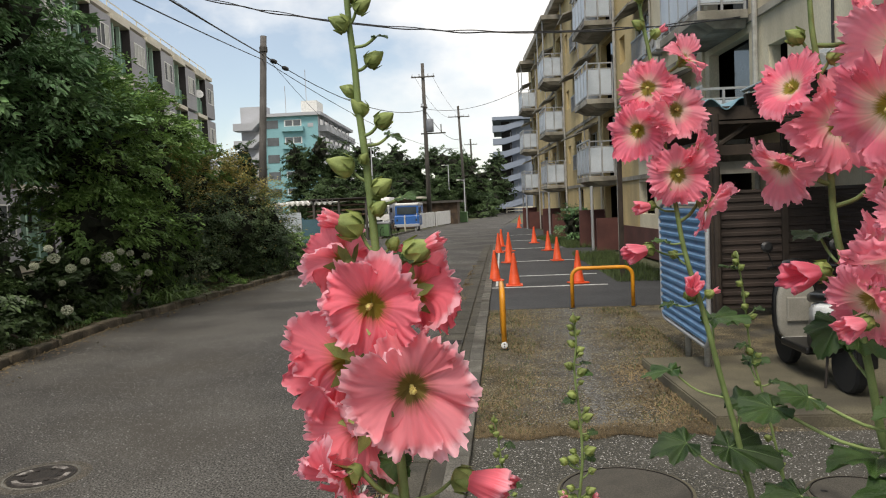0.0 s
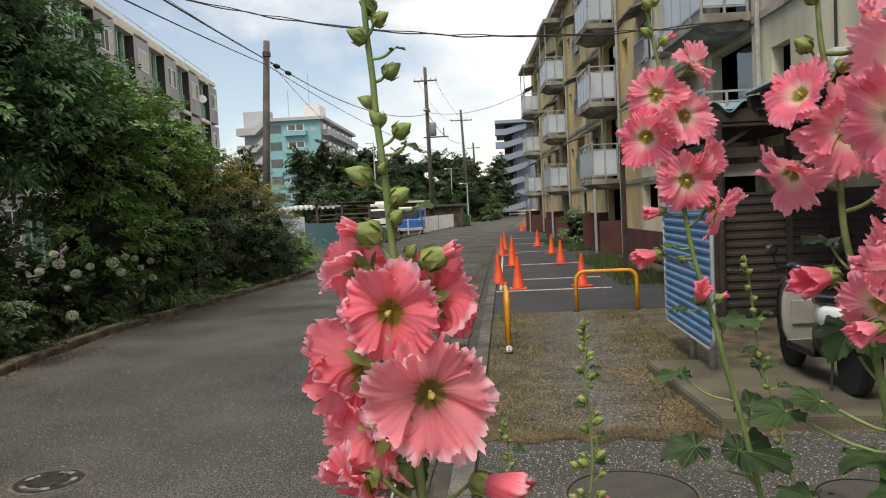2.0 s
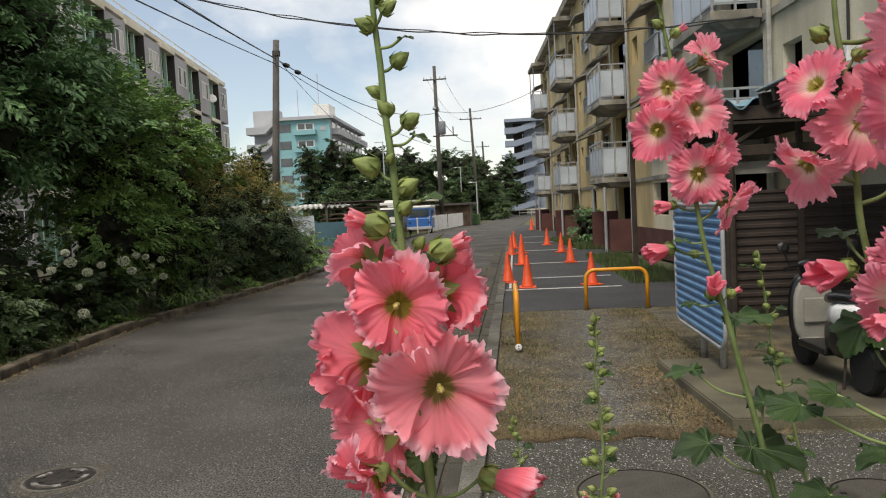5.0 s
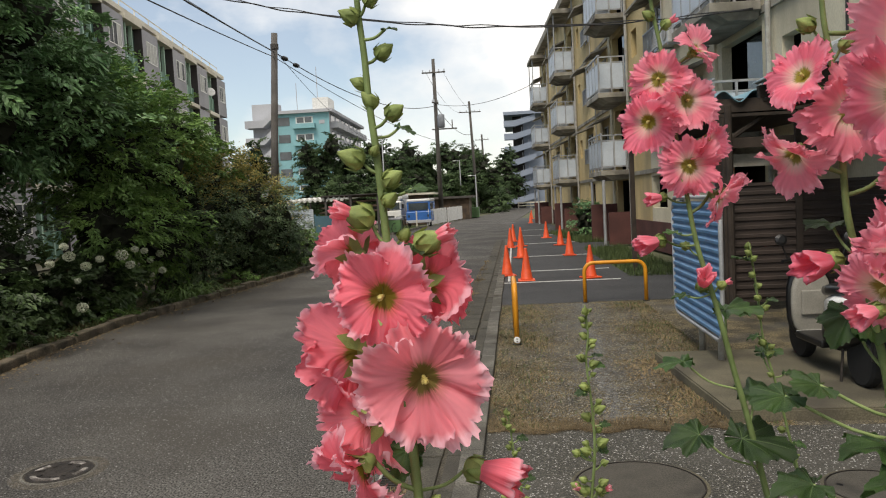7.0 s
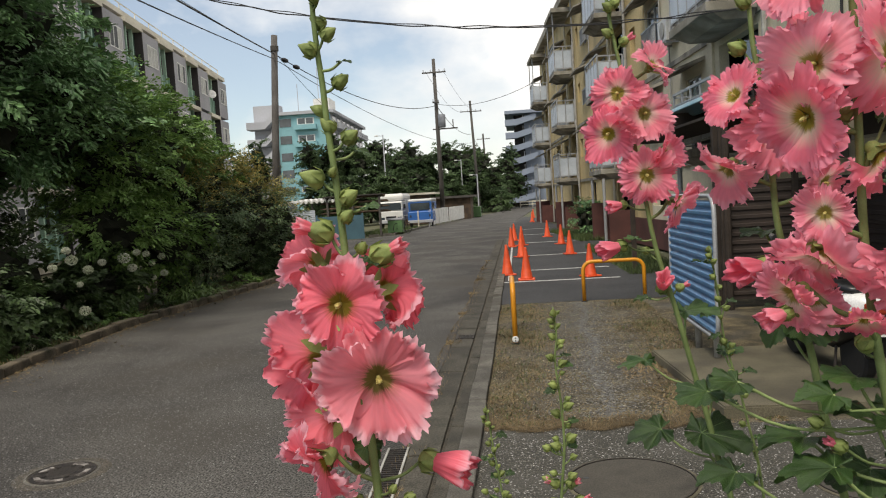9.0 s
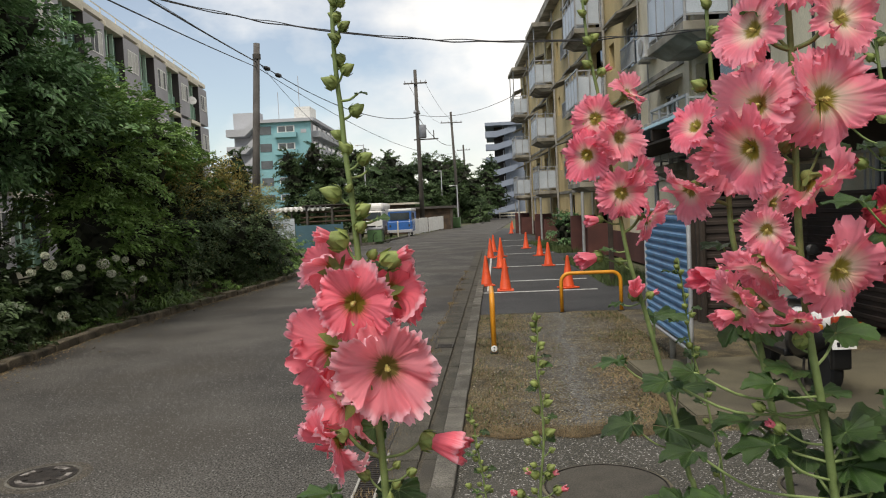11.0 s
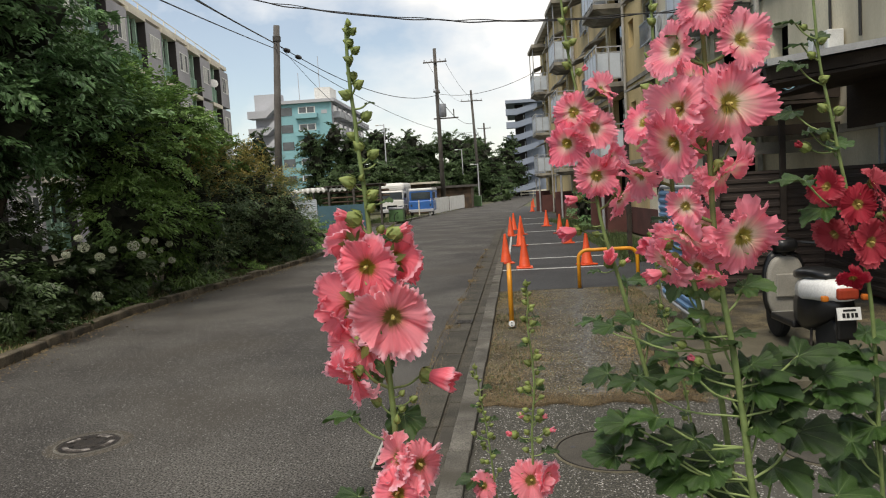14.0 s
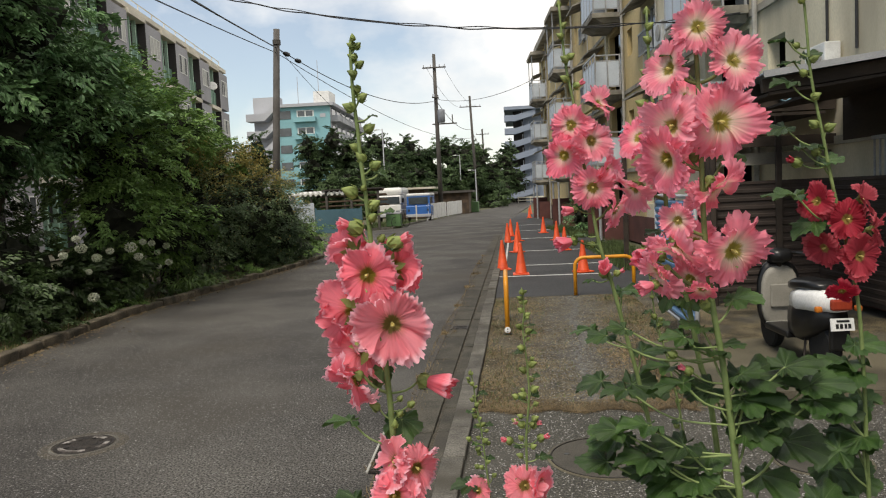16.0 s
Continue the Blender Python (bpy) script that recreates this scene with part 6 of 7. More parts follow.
def pebbles(name, label, n, area, size, mat, seed):
    rng = np.random.default_rng(seed)
    base = np.array([(1, 0, 0), (-1, 0, 0), (0, 1, 0), (0, -1, 0), (0, 0, 1), (0, 0, -0.2)], float)
    fc = np.array([(0, 2, 4), (2, 1, 4), (1, 3, 4), (3, 0, 4)])
    c = np.array([(*area(*rng.uniform(size=2)), 0.002) for _ in range(n)])
    s = size * rng.uniform(0.4, 1.3, (n, 1, 1)) * rng.uniform(0.6, 1.2, (n, 1, 3)) * np.array([1, 1, 0.5])
    ang = rng.uniform(0, 6.28, n)
    rot = np.stack([np.stack([np.cos(ang), -np.sin(ang)], 1), np.stack([np.sin(ang), np.cos(ang)], 1)], 1)
    v = base[None] * s
    v[:, :, :2] = np.einsum("nij,nkj->nki", rot, v[:, :, :2])
    v += c[:, None]
    f = (fc[None] + (np.arange(n) * 6)[:, None, None]).reshape(-1, 3)
    return tagged(new(name, quads_mesh(name, v.reshape(-1, 3).tolist(), f.tolist(), mat)), label, "gravel", kind="stuff")


M_STONE = material("pale_stone_chip", (0.36, 0.35, 0.33), (0.2, 0.195, 0.185), 0.85, 20, 200, 0.2, rand=0.5, island=True)
M_MIXED = material("mixed_gravel_chip", (0.26, 0.235, 0.18), (0.06, 0.052, 0.04), 0.9, 35, 200, 0.2, rand=0.6, island=True, mix=(0.42, 0.6))
M_RCHIP = material("pale_asphalt_chip", (0.2, 0.195, 0.185), (0.1, 0.098, 0.092), 0.9, 20, 200, 0.2, rand=0.5, island=True)
M_CHIP = material("grey_stone_chip", (0.15, 0.148, 0.14), (0.075, 0.073, 0.068), 0.9, 20, 200, 0.2, rand=0.5, island=True)
pebbles("stone_chips", "pale stone chips in the exposed-aggregate paving", 16000, lambda a, b: (-0.26 + 3.4 * a, 1.6 + 3.7 * b), 0.0062, M_STONE, 51)
pebbles("gravel", "grey gravel scattered over the verge", 15000, lambda a, b: (0.66 + 0.62 * (2 * a - 1) ** 3 + 0.2 * (a - 0.5) + 0.05 * math.sin(b * 17) + 0.3 * b, 5.5 + 6.1 * b), 0.0105, M_CHIP, 52)
pebbles("verge_gravel", "mixed pale and dark gravel lying over the whole verge", 24000, lambda a, b: (-0.25 + 2.3 * a, 5.32 + 6.3 * b ** 1.2), 0.0085, M_MIXED, 54)
pebbles("asphalt_chips", "tiny pale stone chips in the worn asphalt", 52000, lambda a, b: (-5.6 + 4.7 * a, 2.2 + 8 * b ** 1.5), 0.0062, M_RCHIP, 53)

# ---- hollyhocks ----


def petal_material(name, eye, ring, mid, edge, ring_at=0.3):
    """Petal colour by distance from the flower's eye, with fine veins; thin and lit through."""
    m = bpy.data.materials.new(name)
    m.use_nodes = True
    n, l = m.node_tree.nodes, m.node_tree.links
    p = n["Principled BSDF"]
    uv, sep = n.new("ShaderNodeUVMap"), n.new("ShaderNodeSeparateXYZ")
    l.new(uv.outputs[0], sep.inputs[0])
    ramp = n.new("ShaderNodeValToRGB")
    el = ramp.color_ramp.elements
    el[0].position, el[0].color = 0.0, (*eye, 1)
    el[1].position, el[1].color = 1.0, (*edge, 1)
    for pos, c in ((0.19, eye), (0.25 + ring_at * 0.15, ring), (0.36 + ring_at, mid), (0.85, mid)):
        e = el.new(pos)
        e.color = (*c, 1)
    comb, vein = n.new("ShaderNodeCombineXYZ"), n.new("ShaderNodeTexNoise")
    sx, sy = n.new("ShaderNodeMath"), n.new("ShaderNodeMath")
    sx.operation = sy.operation = "MULTIPLY"
    sx.inputs[1].default_value, sy.inputs[1].default_value = 2.2, 46.0
    l.new(sep.outputs[0], sx.inputs[0])
    l.new(sep.outputs[1], sy.inputs[0])
    l.new(sx.outputs[0], comb.inputs[0])
    l.new(sy.outputs[0], comb.inputs[1])
    l.new(comb.outputs[0], vein.inputs[0])
    vein.inputs["Scale"].default_value, vein.inputs["Detail"].default_value = 1.0, 4
    jit = n.new("ShaderNodeMath")
    jit.operation = "MULTIPLY_ADD"
    jit.inputs[1].default_value, jit.inputs[2].default_value = 0.26, -0.13
    l.new(vein.outputs[0], jit.inputs[0])
    add = n.new("ShaderNodeMath")
    l.new(sep.outputs[0], add.inputs[0])
    l.new(jit.outputs[0], add.inputs[1])
    l.new(add.outputs[0], ramp.inputs[0])
    vr, mul = n.new("ShaderNodeMapRange"), n.new("ShaderNodeMixRGB")
    vr.inputs[1].default_value, vr.inputs[2].default_value, vr.inputs[3].default_value, vr.inputs[4].default_value = 0.3, 0.7, 0.93, 1.06
    mul.blend_type, mul.inputs[0].default_value = "MULTIPLY", 1
    l.new(vein.outputs[0], vr.inputs[0])
    l.new(ramp.outputs[0], mul.inputs[1])
    l.new(vr.outputs[0], mul.inputs[2])
    hv, rr, oi = n.new("ShaderNodeHueSaturation"), n.new("ShaderNodeMapRange"), n.new("ShaderNodeObjectInfo")
    rr.inputs[3].default_value, rr.inputs[4].default_value = 0.9, 1.06
    l.new(oi.outputs["Random"], rr.inputs[0])
    l.new(rr.outputs[0], hv.inputs["Saturation"])
    l.new(mul.outputs[0], hv.inputs["Color"])
    col = hv.outputs[0]
    l.new(col, p.inputs["Base Color"])
    p.inputs["Roughness"].default_value, p.inputs["Specular IOR Level"].default_value = 0.65, 0.2
    bp = n.new("ShaderNodeBump")
    bp.inputs["Strength"].default_value, bp.inputs["Distance"].default_value = 0.12, 0.002
    l.new(vein.outputs[0], bp.inputs["Height"])
    l.new(bp.outputs[0], p.inputs["Normal"])
    tr, ms = n.new("ShaderNodeBsdfTranslucent"), n.new("ShaderNodeMixShader")
    ms.inputs[0].default_value = 0.48
    l.new(col, tr.inputs[0])
    l.new(p.outputs[0], ms.inputs[1])
    l.new(tr.outputs[0], ms.inputs[2])
    l.new(ms.outputs[0], n["Material Output"].inputs[0])
    return m


PETAL = {
    "coral": petal_material("coral_pink_petal", (0.24, 0.17, 0.03), (0.78, 0.2, 0.19), (0.93, 0.25, 0.315), (0.97, 0.53, 0.62), 0.05),
    "pink": petal_material("rose_pink_petal", (0.36, 0.30, 0.06), (0.92, 0.62, 0.56), (0.92, 0.25, 0.34), (0.93, 0.36, 0.46), 0.17),
    "pale": petal_material("pale_pink_petal", (0.40, 0.33, 0.07), (0.92, 0.72, 0.6), (0.92, 0.28, 0.37), (0.93, 0.36, 0.46), 0.26),
    "red": petal_material("crimson_petal", (0.36, 0.26, 0.07), (0.4, 0.04, 0.06), (0.43, 0.035, 0.06), (0.55, 0.09, 0.12), 0.05),
}
M_SEPAL = material("bud_green", (0.29, 0.35, 0.11), (0.17, 0.22, 0.065), 0.65, 60, 900, 0.3, rand=0.2, trans=0.15, dist=0.001)
M_STEM = material("stem_green", (0.17, 0.23, 0.08), (0.11, 0.155, 0.05), 0.65, 40, 900, 0.35, dist=0.001)
M_HLEAF = material("hollyhock_leaf", (0.04816, 0.1015, 0.02236), (0.02322, 0.05676, 0.0129), 0.4, 35, 700, 0.7, rand=0.35, trans=0.3, spec=0.5, dist=0.002)
M_PETIOLE = material("petiole_green", (0.24, 0.31, 0.12), (0.17, 0.23, 0.08), 0.6, 40, 900, 0.2, dist=0.001)
M_VEIN = material("leaf_vein", (0.1, 0.16, 0.06), (0.08, 0.13, 0.045), 0.6, 50, 400, 0.1)
M_PISTIL = material("pistil_cream", (0.6, 0.5, 0.2), (0.45, 0.36, 0.1), 0.8, 200, 900, 0.4, dist=0.001)


def grid_faces(bm, rows, loop=False):
    out = []
    for a, b in zip(rows, rows[1:]):
        n = len(a)
        for k in range(n if loop else n - 1):
            out.append(bm.faces.new((a[k], a[(k + 1) % n], b[(k + 1) % n], b[k])))
    return out


def corolla(seed, cup=0.42, ruffle=1.0, wide=0.2, fringe=1.0, split=0.1):
    """An open flower of unit radius facing +z: five broad overlapping petals, crinkled, with a finely frilled rim."""
    rr = random.Random(seed)
    bm = bmesh.new()
    uvl = bm.loops.layers.uv.new("UVMap")
    coords = {}
    for k in range(5):
        phi = 2 * math.pi * k / 5 + rr.uniform(-0.14, 0.14)
        size = rr.uniform(0.88, 1.06)
        tilt = rr.uniform(-0.3, 0.24)
        roll = rr.uniform(-0.2, 0.2)
        tone = rr.uniform(-0.1, 0.22)
        ph = [rr.uniform(0, 6.28) for _ in range(10)]
        cuts = [(rr.uniform(-0.8, 0.8), rr.uniform(0.02, 0.05), rr.uniform(0.3, 1.0) * split) for _ in range(5)]
        rows = []
        NU, NV = 15, 56
        for i in range(NU + 1):
            u = i / NU
            row = []
            for j in range(NV + 1):
                v = 2 * j / NV - 1
                half = 0.56 + (0.2 + wide) * math.sin(min(1, u * 1.15) * math.pi / 2)
                rim = u ** 6
                r = size * (0.01 + 0.99 * u) * (1 - u ** 4 * 0.3 * abs(v) ** 3)
                cut = sum(d * math.exp(-((v - p) / w) ** 2) for p, w, d in cuts)
                teeth = 0.03 * math.sin(v * 5 + ph[0]) + 0.022 * math.sin(v * 13 + ph[1]) + 0.018 * math.sin(v * 31 + ph[2]) + rr.uniform(-0.045, 0.045)
                r *= 1 + rim * (fringe * teeth - cut)
                a = phi + v * half + 0.06 * math.sin(u * 5 + ph[3]) * u
                z = cup * (1.2 * u - 0.85 * u * u) + tilt * u * u + roll * v * u
                fold = 0.13 * math.sin(v * 2.1 + ph[3]) + 0.09 * math.sin(v * 4.6 + ph[4] + 1.6 * u + math.sin(v * 2 + ph[2])) + 0.02 * u * math.sin(v * 9 + ph[5] + 2 * u + 2 * math.sin(v * 3 + ph[9]))
                crimp = 0.018 * math.sin(v * 17 + ph[6] + 2 * math.sin(v * 3 + ph[1])) + 0.03 * math.sin(v * 31 + ph[7] + 1.5 * math.sin(v * 5)) + rr.uniform(-0.038, 0.038)
                z += ruffle * (u ** 1.8 * fold + u ** 5 * crimp)
                z += 0.005 * u * math.sin(v * 26 + ph[8] + u) + 0.003 * u * math.sin(v * 43 + ph[9]) + (0.05 * (k % 2) - 0.03 * (k == 4)) * u
                vert = bm.verts.new((r * math.cos(a), r * math.sin(a), z))
                coords[vert] = (min(1.0, u * size * (1 + tone * u)), (a / (2 * math.pi)) % 1.0 + 0.13 * k)
                row.append(vert)
            rows.append(row)
        grid_faces(bm, rows)
    for f in bm.faces:
        for lp in f.loops:
            lp[uvl].uv = coords[lp.vert]
    return bm


def furled(seed):
    """A half-closed flower of unit length along +z: rolled, creased petals with a frilled mouth."""
    rr = random.Random(seed)
    bm = bmesh.new()
    uvl = bm.loops.layers.uv.new("UVMap")
    coords, rows = {}, []
    ph = [rr.uniform(0, 6.28) for _ in range(4)]
    for i in range(15):
        u = i / 14
        row = []
        for j in range(40):
            a = 2 * math.pi * j / 40
            r = 0.10 + 0.30 * math.sin(min(1, u * 0.8 + 0.1) * math.pi * 0.55) + 0.04 * u
            r *= 1 + 0.2 * u * math.sin(a * 5 + u * 2.2 + ph[0]) + 0.1 * u * math.sin(a * 11 + u * 3 + ph[1])
            z = u * (1 + 0.09 * u ** 3 * math.sin(a * 3 + ph[2]) + 0.05 * u ** 3 * math.sin(a * 13 + ph[3]))
            v = bm.verts.new((r * math.cos(a + u * 0.5), r * math.sin(a + u * 0.5), z))
            coords[v] = (0.45 + 0.55 * u, j / 40)
            row.append(v)
        rows.append(row)
    inner = []
    for i in range(4):
        u = 1 - 0.14 * (i + 1)
        inner.append([bm.verts.new((v.co.x * (0.75 - 0.17 * i), v.co.y * (0.75 - 0.17 * i), v.co.z * u)) for v in rows[-1]])
        for a, b in zip(inner[-1], rows[-1]):
            coords[a] = (0.6, coords[b][1])
    grid_faces(bm, rows + inner, True)
    for f in bm.faces:
        for lp in f.loops:
            lp[uvl].uv = coords[lp.vert]
    return bm


def bud_mesh(seed):
    """A unit-length bud along +z: five ridged sepals closing to a point, on a ring of bracts."""
    rr = random.Random(seed)
    bm = bmesh.new()
    rows = []
    for i in range(10):
        u = i / 9
        r = 0.4 * math.sin(math.pi * (0.1 + 0.88 * u) ** 0.85) ** 0.8 * (1 - 0.22 * u) + 0.012
        rows.append([bm.verts.new((r * (1 - 0.1 * abs(math.cos(2.5 * a + 0.3 * u)) ** 6) * math.cos(a), r * (1 - 0.1 * abs(math.cos(2.5 * a + 0.3 * u)) ** 6) * math.sin(a), u + 0.05 * rr.uniform(-1, 1) * (u > 0.95))) for a in [2 * math.pi * j / 30 for j in range(30)]])
    grid_faces(bm, rows, True)
    bm.faces.new(rows[-1])
    return bm


def bract_mesh(seed):
    """The six-pointed outer cup round a unit-length bud."""
    rr = random.Random(seed)
    bm = bmesh.new()
    ph = rr.uniform(0, 1)
    rows = []
    for r, z, w in ((0.12, 0.0, 0.0), (0.3, 0.04, 0.0), (0.38, 0.16, 0.06), (0.42, 0.26, 0.3), (0.46, 0.33, 0.5)):
        rows.append([bm.verts.new((r * math.cos(a), r * math.sin(a), z + w * (abs(math.cos(3 * a + ph)) ** 2 - 0.4))) for a in [2 * math.pi * j / 36 for j in range(36)]])
    grid_faces(bm, rows, True)
    return bm


def calyx_mesh():
    """The green cup behind a flower of unit radius, below z = 0."""
    bm = bmesh.new()
    rows = [[bm.verts.new((r * math.cos(a), r * math.sin(a), z)) for a in [2 * math.pi * j / 15 for j in range(15)]] for r, z in ((0.04, -0.3), (0.13, -0.24), (0.17, -0.1), (0.16, 0.02))]
    grid_faces(bm, rows, True)
    for k in range(5):
        a = 2 * math.pi * k / 5
        d, s = Vector((math.cos(a), math.sin(a), 0)), Vector((-math.sin(a), math.cos(a), 0))
        rw = [[bm.verts.new(p + s * w), bm.verts.new(p - s * w)] for p, w in ((d * 0.13 + Vector((0, 0, -0.12)), 0.1), (d * 0.34 + Vector((0, 0, 0.03)), 0.11), (d * 0.5 + Vector((0, 0, 0.12)), 0.01))]
        grid_faces(bm, rw)
    return bm


def pistil_mesh():
    bm = lathe(bmesh.new(), [(0.05, 0.02), (0.04, 0.12), (0.055, 0.2), (0.06, 0.27), (0.045, 0.32), (0.015, 0.35)], 10)
    rr = random.Random(9)
    for k in range(40):
        a, z = rr.uniform(0, 6.28), rr.uniform(0.15, 0.32)
        c = Vector((0.06 * math.cos(a), 0.06 * math.sin(a), z))
        for v in bmesh.ops.create_icosphere(bm, subdivisions=1, radius=0.016)["verts"]:
            v.co += c
    return bm


def leaf_meshes(seed):
    """A lobed, toothed leaf blade, unit length from its base along +x, and its raised veins."""
    rr = random.Random(seed)
    bm = bmesh.new()
    lobes = [(0, 1.0), (48, 0.82), (-48, 0.82), (98, 0.58), (-98, 0.58)]
    NA, NR = 72, 7
    ph = rr.uniform(0, 6)
    bend = rr.uniform(0.35, 0.75)

    def height(x, y, t):
        a = math.degrees(math.atan2(y, x))
        near = min(abs(a - l) for l, _ in lobes)
        return 0.05 * min(near, 24) / 24 * math.hypot(x, y) - bend * x * x * 0.55 + 0.2 * abs(y) - 0.42 * y * y + 0.055 * t * math.sin(a * 0.11 + ph) + 0.03 * t * t * math.sin(a * 0.27 + ph * 2) + 0.05 * x

    rows = []
    for i in range(NR + 1):
        t = i / NR
        row = []
        for k in range(NA + 1):
            a = -158 + 316 * k / NA
            r = 0.36
            for l, s in lobes:
                d = abs(a - l)
                r = max(r, s * max(0.0, math.cos(radians(min(90, d * 1.72)))) ** 0.7)
            r *= 1 + (0.04 if k % 2 else -0.02) + rr.uniform(-0.025, 0.025) if i == NR else 1 + 0.02 * math.sin(k * 2.4 + ph)
            x, y = 0.62 * r * t * math.cos(radians(a)), 0.62 * r * t * math.sin(radians(a))
            row.append(bm.verts.new((x, y, height(x, y, t))))
        rows.append(row)
    grid_faces(bm, rows)
    bmesh.ops.remove_doubles(bm, verts=rows[0], dist=0.001)
    veins = bmesh.new()
    for l, s in lobes:
        pts = []
        for t in (0, 0.25, 0.5, 0.75, 0.95):
            x, y = 0.6 * s * t * math.cos(radians(l)), 0.6 * s * t * math.sin(radians(l))
            pts.append((x, y, height(x, y, t) + 0.002))
        tube(veins, pts, [0.007, 0.005, 0.004, 0.0025, 0.0015], 5)
    return bm, veins


FORMS = {"coral": (0.3, 1.15, 0.14), "pink": (0.24, 1.5, 0.2), "pale": (0.24, 1.6, 0.24), "red": (0.3, 1.0, 0.06)}
ME_COR = {c: [mesh_of("flower", corolla(s, cu, ru * (1.45 if c == "coral" else 1.2), w, fr, sp), PETAL[c], True) for s, cu, ru in ((1, 0.4, 1.0), (2, 0.7, 1.0), (3, 0.3, 1.15), (4, 0.72, 1.0), (5, 0.45, 1.25), (6, 0.55, 0.9))] for c, (w, fr, sp) in FORMS.items()}
ME_FUR = {c: [mesh_of("furled_flower", furled(s), PETAL[c], True) for s in (1, 2)] for c in PETAL}
ME_BUD = [mesh_of("bud", bud_mesh(s), M_SEPAL, True) for s in (1, 2, 3)]
ME_BRA = [mesh_of("bract", bract_mesh(s), M_SEPAL, True) for s in (1, 2, 3)]
ME_CAL = mesh_of("calyx", calyx_mesh(), M_SEPAL, True)
ME_PIS = mesh_of("pistil", pistil_mesh(), M_PISTIL, True)
LEAVES = []
for s in (1, 2, 3):
    blade, veins = leaf_meshes(s)
    LEAVES.append((mesh_of("leaf", blade, M_HLEAF, True), mesh_of("veins", veins, M_VEIN, True)))


def frame_to(p, d, up=Vector((0, 0, 1)), size=1.0, spin=0.0, axis="Z"):
    """A pose at p whose +z (or +x for leaves) looks along d."""
    d = Vector(d).normalized()
    if axis == "Z":
        q = d.to_track_quat("Z", "Y")
    else:
        q = d.to_track_quat("X", "Z")
    return Matrix.Translation(p) @ q.to_matrix().to_4x4() @ (Matrix.Rotation(spin, 4, axis)) @ Matrix.Diagonal((size, size, size, 1))


def hollyhock(label, spec, colour, seed, r0=0.0075, spread=0.045, scale=1.0):
    rr = random.Random(seed)
    y = spec["y"]
    stem = [Vector((x, y, z)) for x, z in spec["stem"]]
    if stem[0].z < stem[-1].z:
        b, c = stem[0], stem[2]
        lean = (b.x - c.x) / max(0.05, c.z - b.z)
        foot = Vector((b.x + max(-0.12, min(0.12, lean * b.z * 0.5)), y + 0.05, 0.0))
        stem = [foot, foot.lerp(b, 0.5) + Vector((0.01, 0.01, 0))] + stem
    line = smooth_line(stem, 5)
    root = thing("hollyhock", label, "hollyhock", pose(*stem[0]), "hollyhocks along the kerb")
    o = Vector(stem[0])
    n = len(line)
    rad = [r0 * 0.68 * (1 - 0.6 * i / (n - 1)) for i in range(n)]
    part("stem", tube(bmesh.new(), [p - o for p in line], rad, 10), M_STEM, root, smooth=True)

    def near(z):
        return min(line, key=lambda p: abs(p.z - z))

    def stalk(a, b, r, owner, mat=M_STEM):
        m = a.lerp(b, 0.55) + Vector((0, 0, -0.12 * (b - a).length))
        part("stalk", tube(bmesh.new(), [p - o for p in smooth_line([a, m, b], 4)], [r] * 9, 6), mat, owner, smooth=True)

    for i, (x, z, dia, az, el) in enumerate(spec["flowers"]):
        dia *= scale
        a, e = radians(az), radians(el)
        d = Vector((math.sin(a) * math.cos(e), -math.cos(a) * math.cos(e), math.sin(e)))
        c = Vector((x, y, z)) + Vector((0, -spread * max(-0.35, math.cos(a)) + 0.012 * abs(math.sin(a)), 0))
        kind = (1, 5)[i % 2] if abs(az) > 48 or abs(el) > 30 else (2, 0, 4)[i % 3]
        if abs(az) > 45 or el < -40:
            dia *= 1.12 if abs(az) < 65 else 1.24
        if abs(az) > 65 or el < -48:
            kind = 3
        f = part("flower", ME_COR[colour][kind], None, root)
        f.matrix_basis = Matrix.Translation(-o) @ frame_to(c - d * dia * 0.1, d, size=dia * 0.53, spin=rr.uniform(0, 6.28))
        part("pistil", ME_PIS, None, f, "cream pistil").matrix_basis = Matrix.Scale(0.72, 4)
        part("calyx", ME_CAL, None, f, "green calyx")
        back = c - d * dia * 0.22
        stalk(near(z - 0.02), back, 0.0028, root)
    for i, (x, z, ln, az, pink) in enumerate(spec["buds"]):
        a = radians(az)
        d = Vector((math.sin(a), -0.35 + rr.uniform(-0.2, 0.2), 0.75 - 0.35 * abs(math.sin(a)))).normalized()
        c = Vector((x, y + rr.uniform(-0.012, 0.008), z)) - d * ln * 0.45
        if pink == 2:
            d.z -= 0.5
            d.normalize()
        b = part("bud", ME_BUD[i % 3], None, root)
        k = ln * (0.56 if pink == 2 else 0.7)
        b.matrix_basis = Matrix.Translation(-o) @ frame_to(c, d, size=k, spin=rr.uniform(0, 6))
        part("bract", ME_BRA[i % 3], None, b)
        if pink:
            fl = part("furled_flower", ME_FUR[colour][i % 2], None, b, "furled pink petals")
            fl.matrix_basis = Matrix.Translation((0, 0, 0.3)) @ Matrix.Diagonal((1.3, 1.3, 1.6, 1) if pink == 2 else (0.55, 0.55, 0.95, 1))
        stalk(near(z - ln * 0.6), c + d * ln * 0.05, 0.0012 + ln * 0.015, root)
    for i, (x, z, wd, az, el) in enumerate(spec["leaves"]):
        a, e = radians(az), radians(el)
        d = Vector((math.sin(a) * math.cos(e), (-math.cos(a) * 0.8 + rr.uniform(-0.45, 0.45)) * math.cos(e), math.sin(e) * 0.7)).normalized()
        base = Vector((x, y, z)) - d * wd * 0.35 + Vector((0, rr.uniform(-0.02, 0.03), 0))
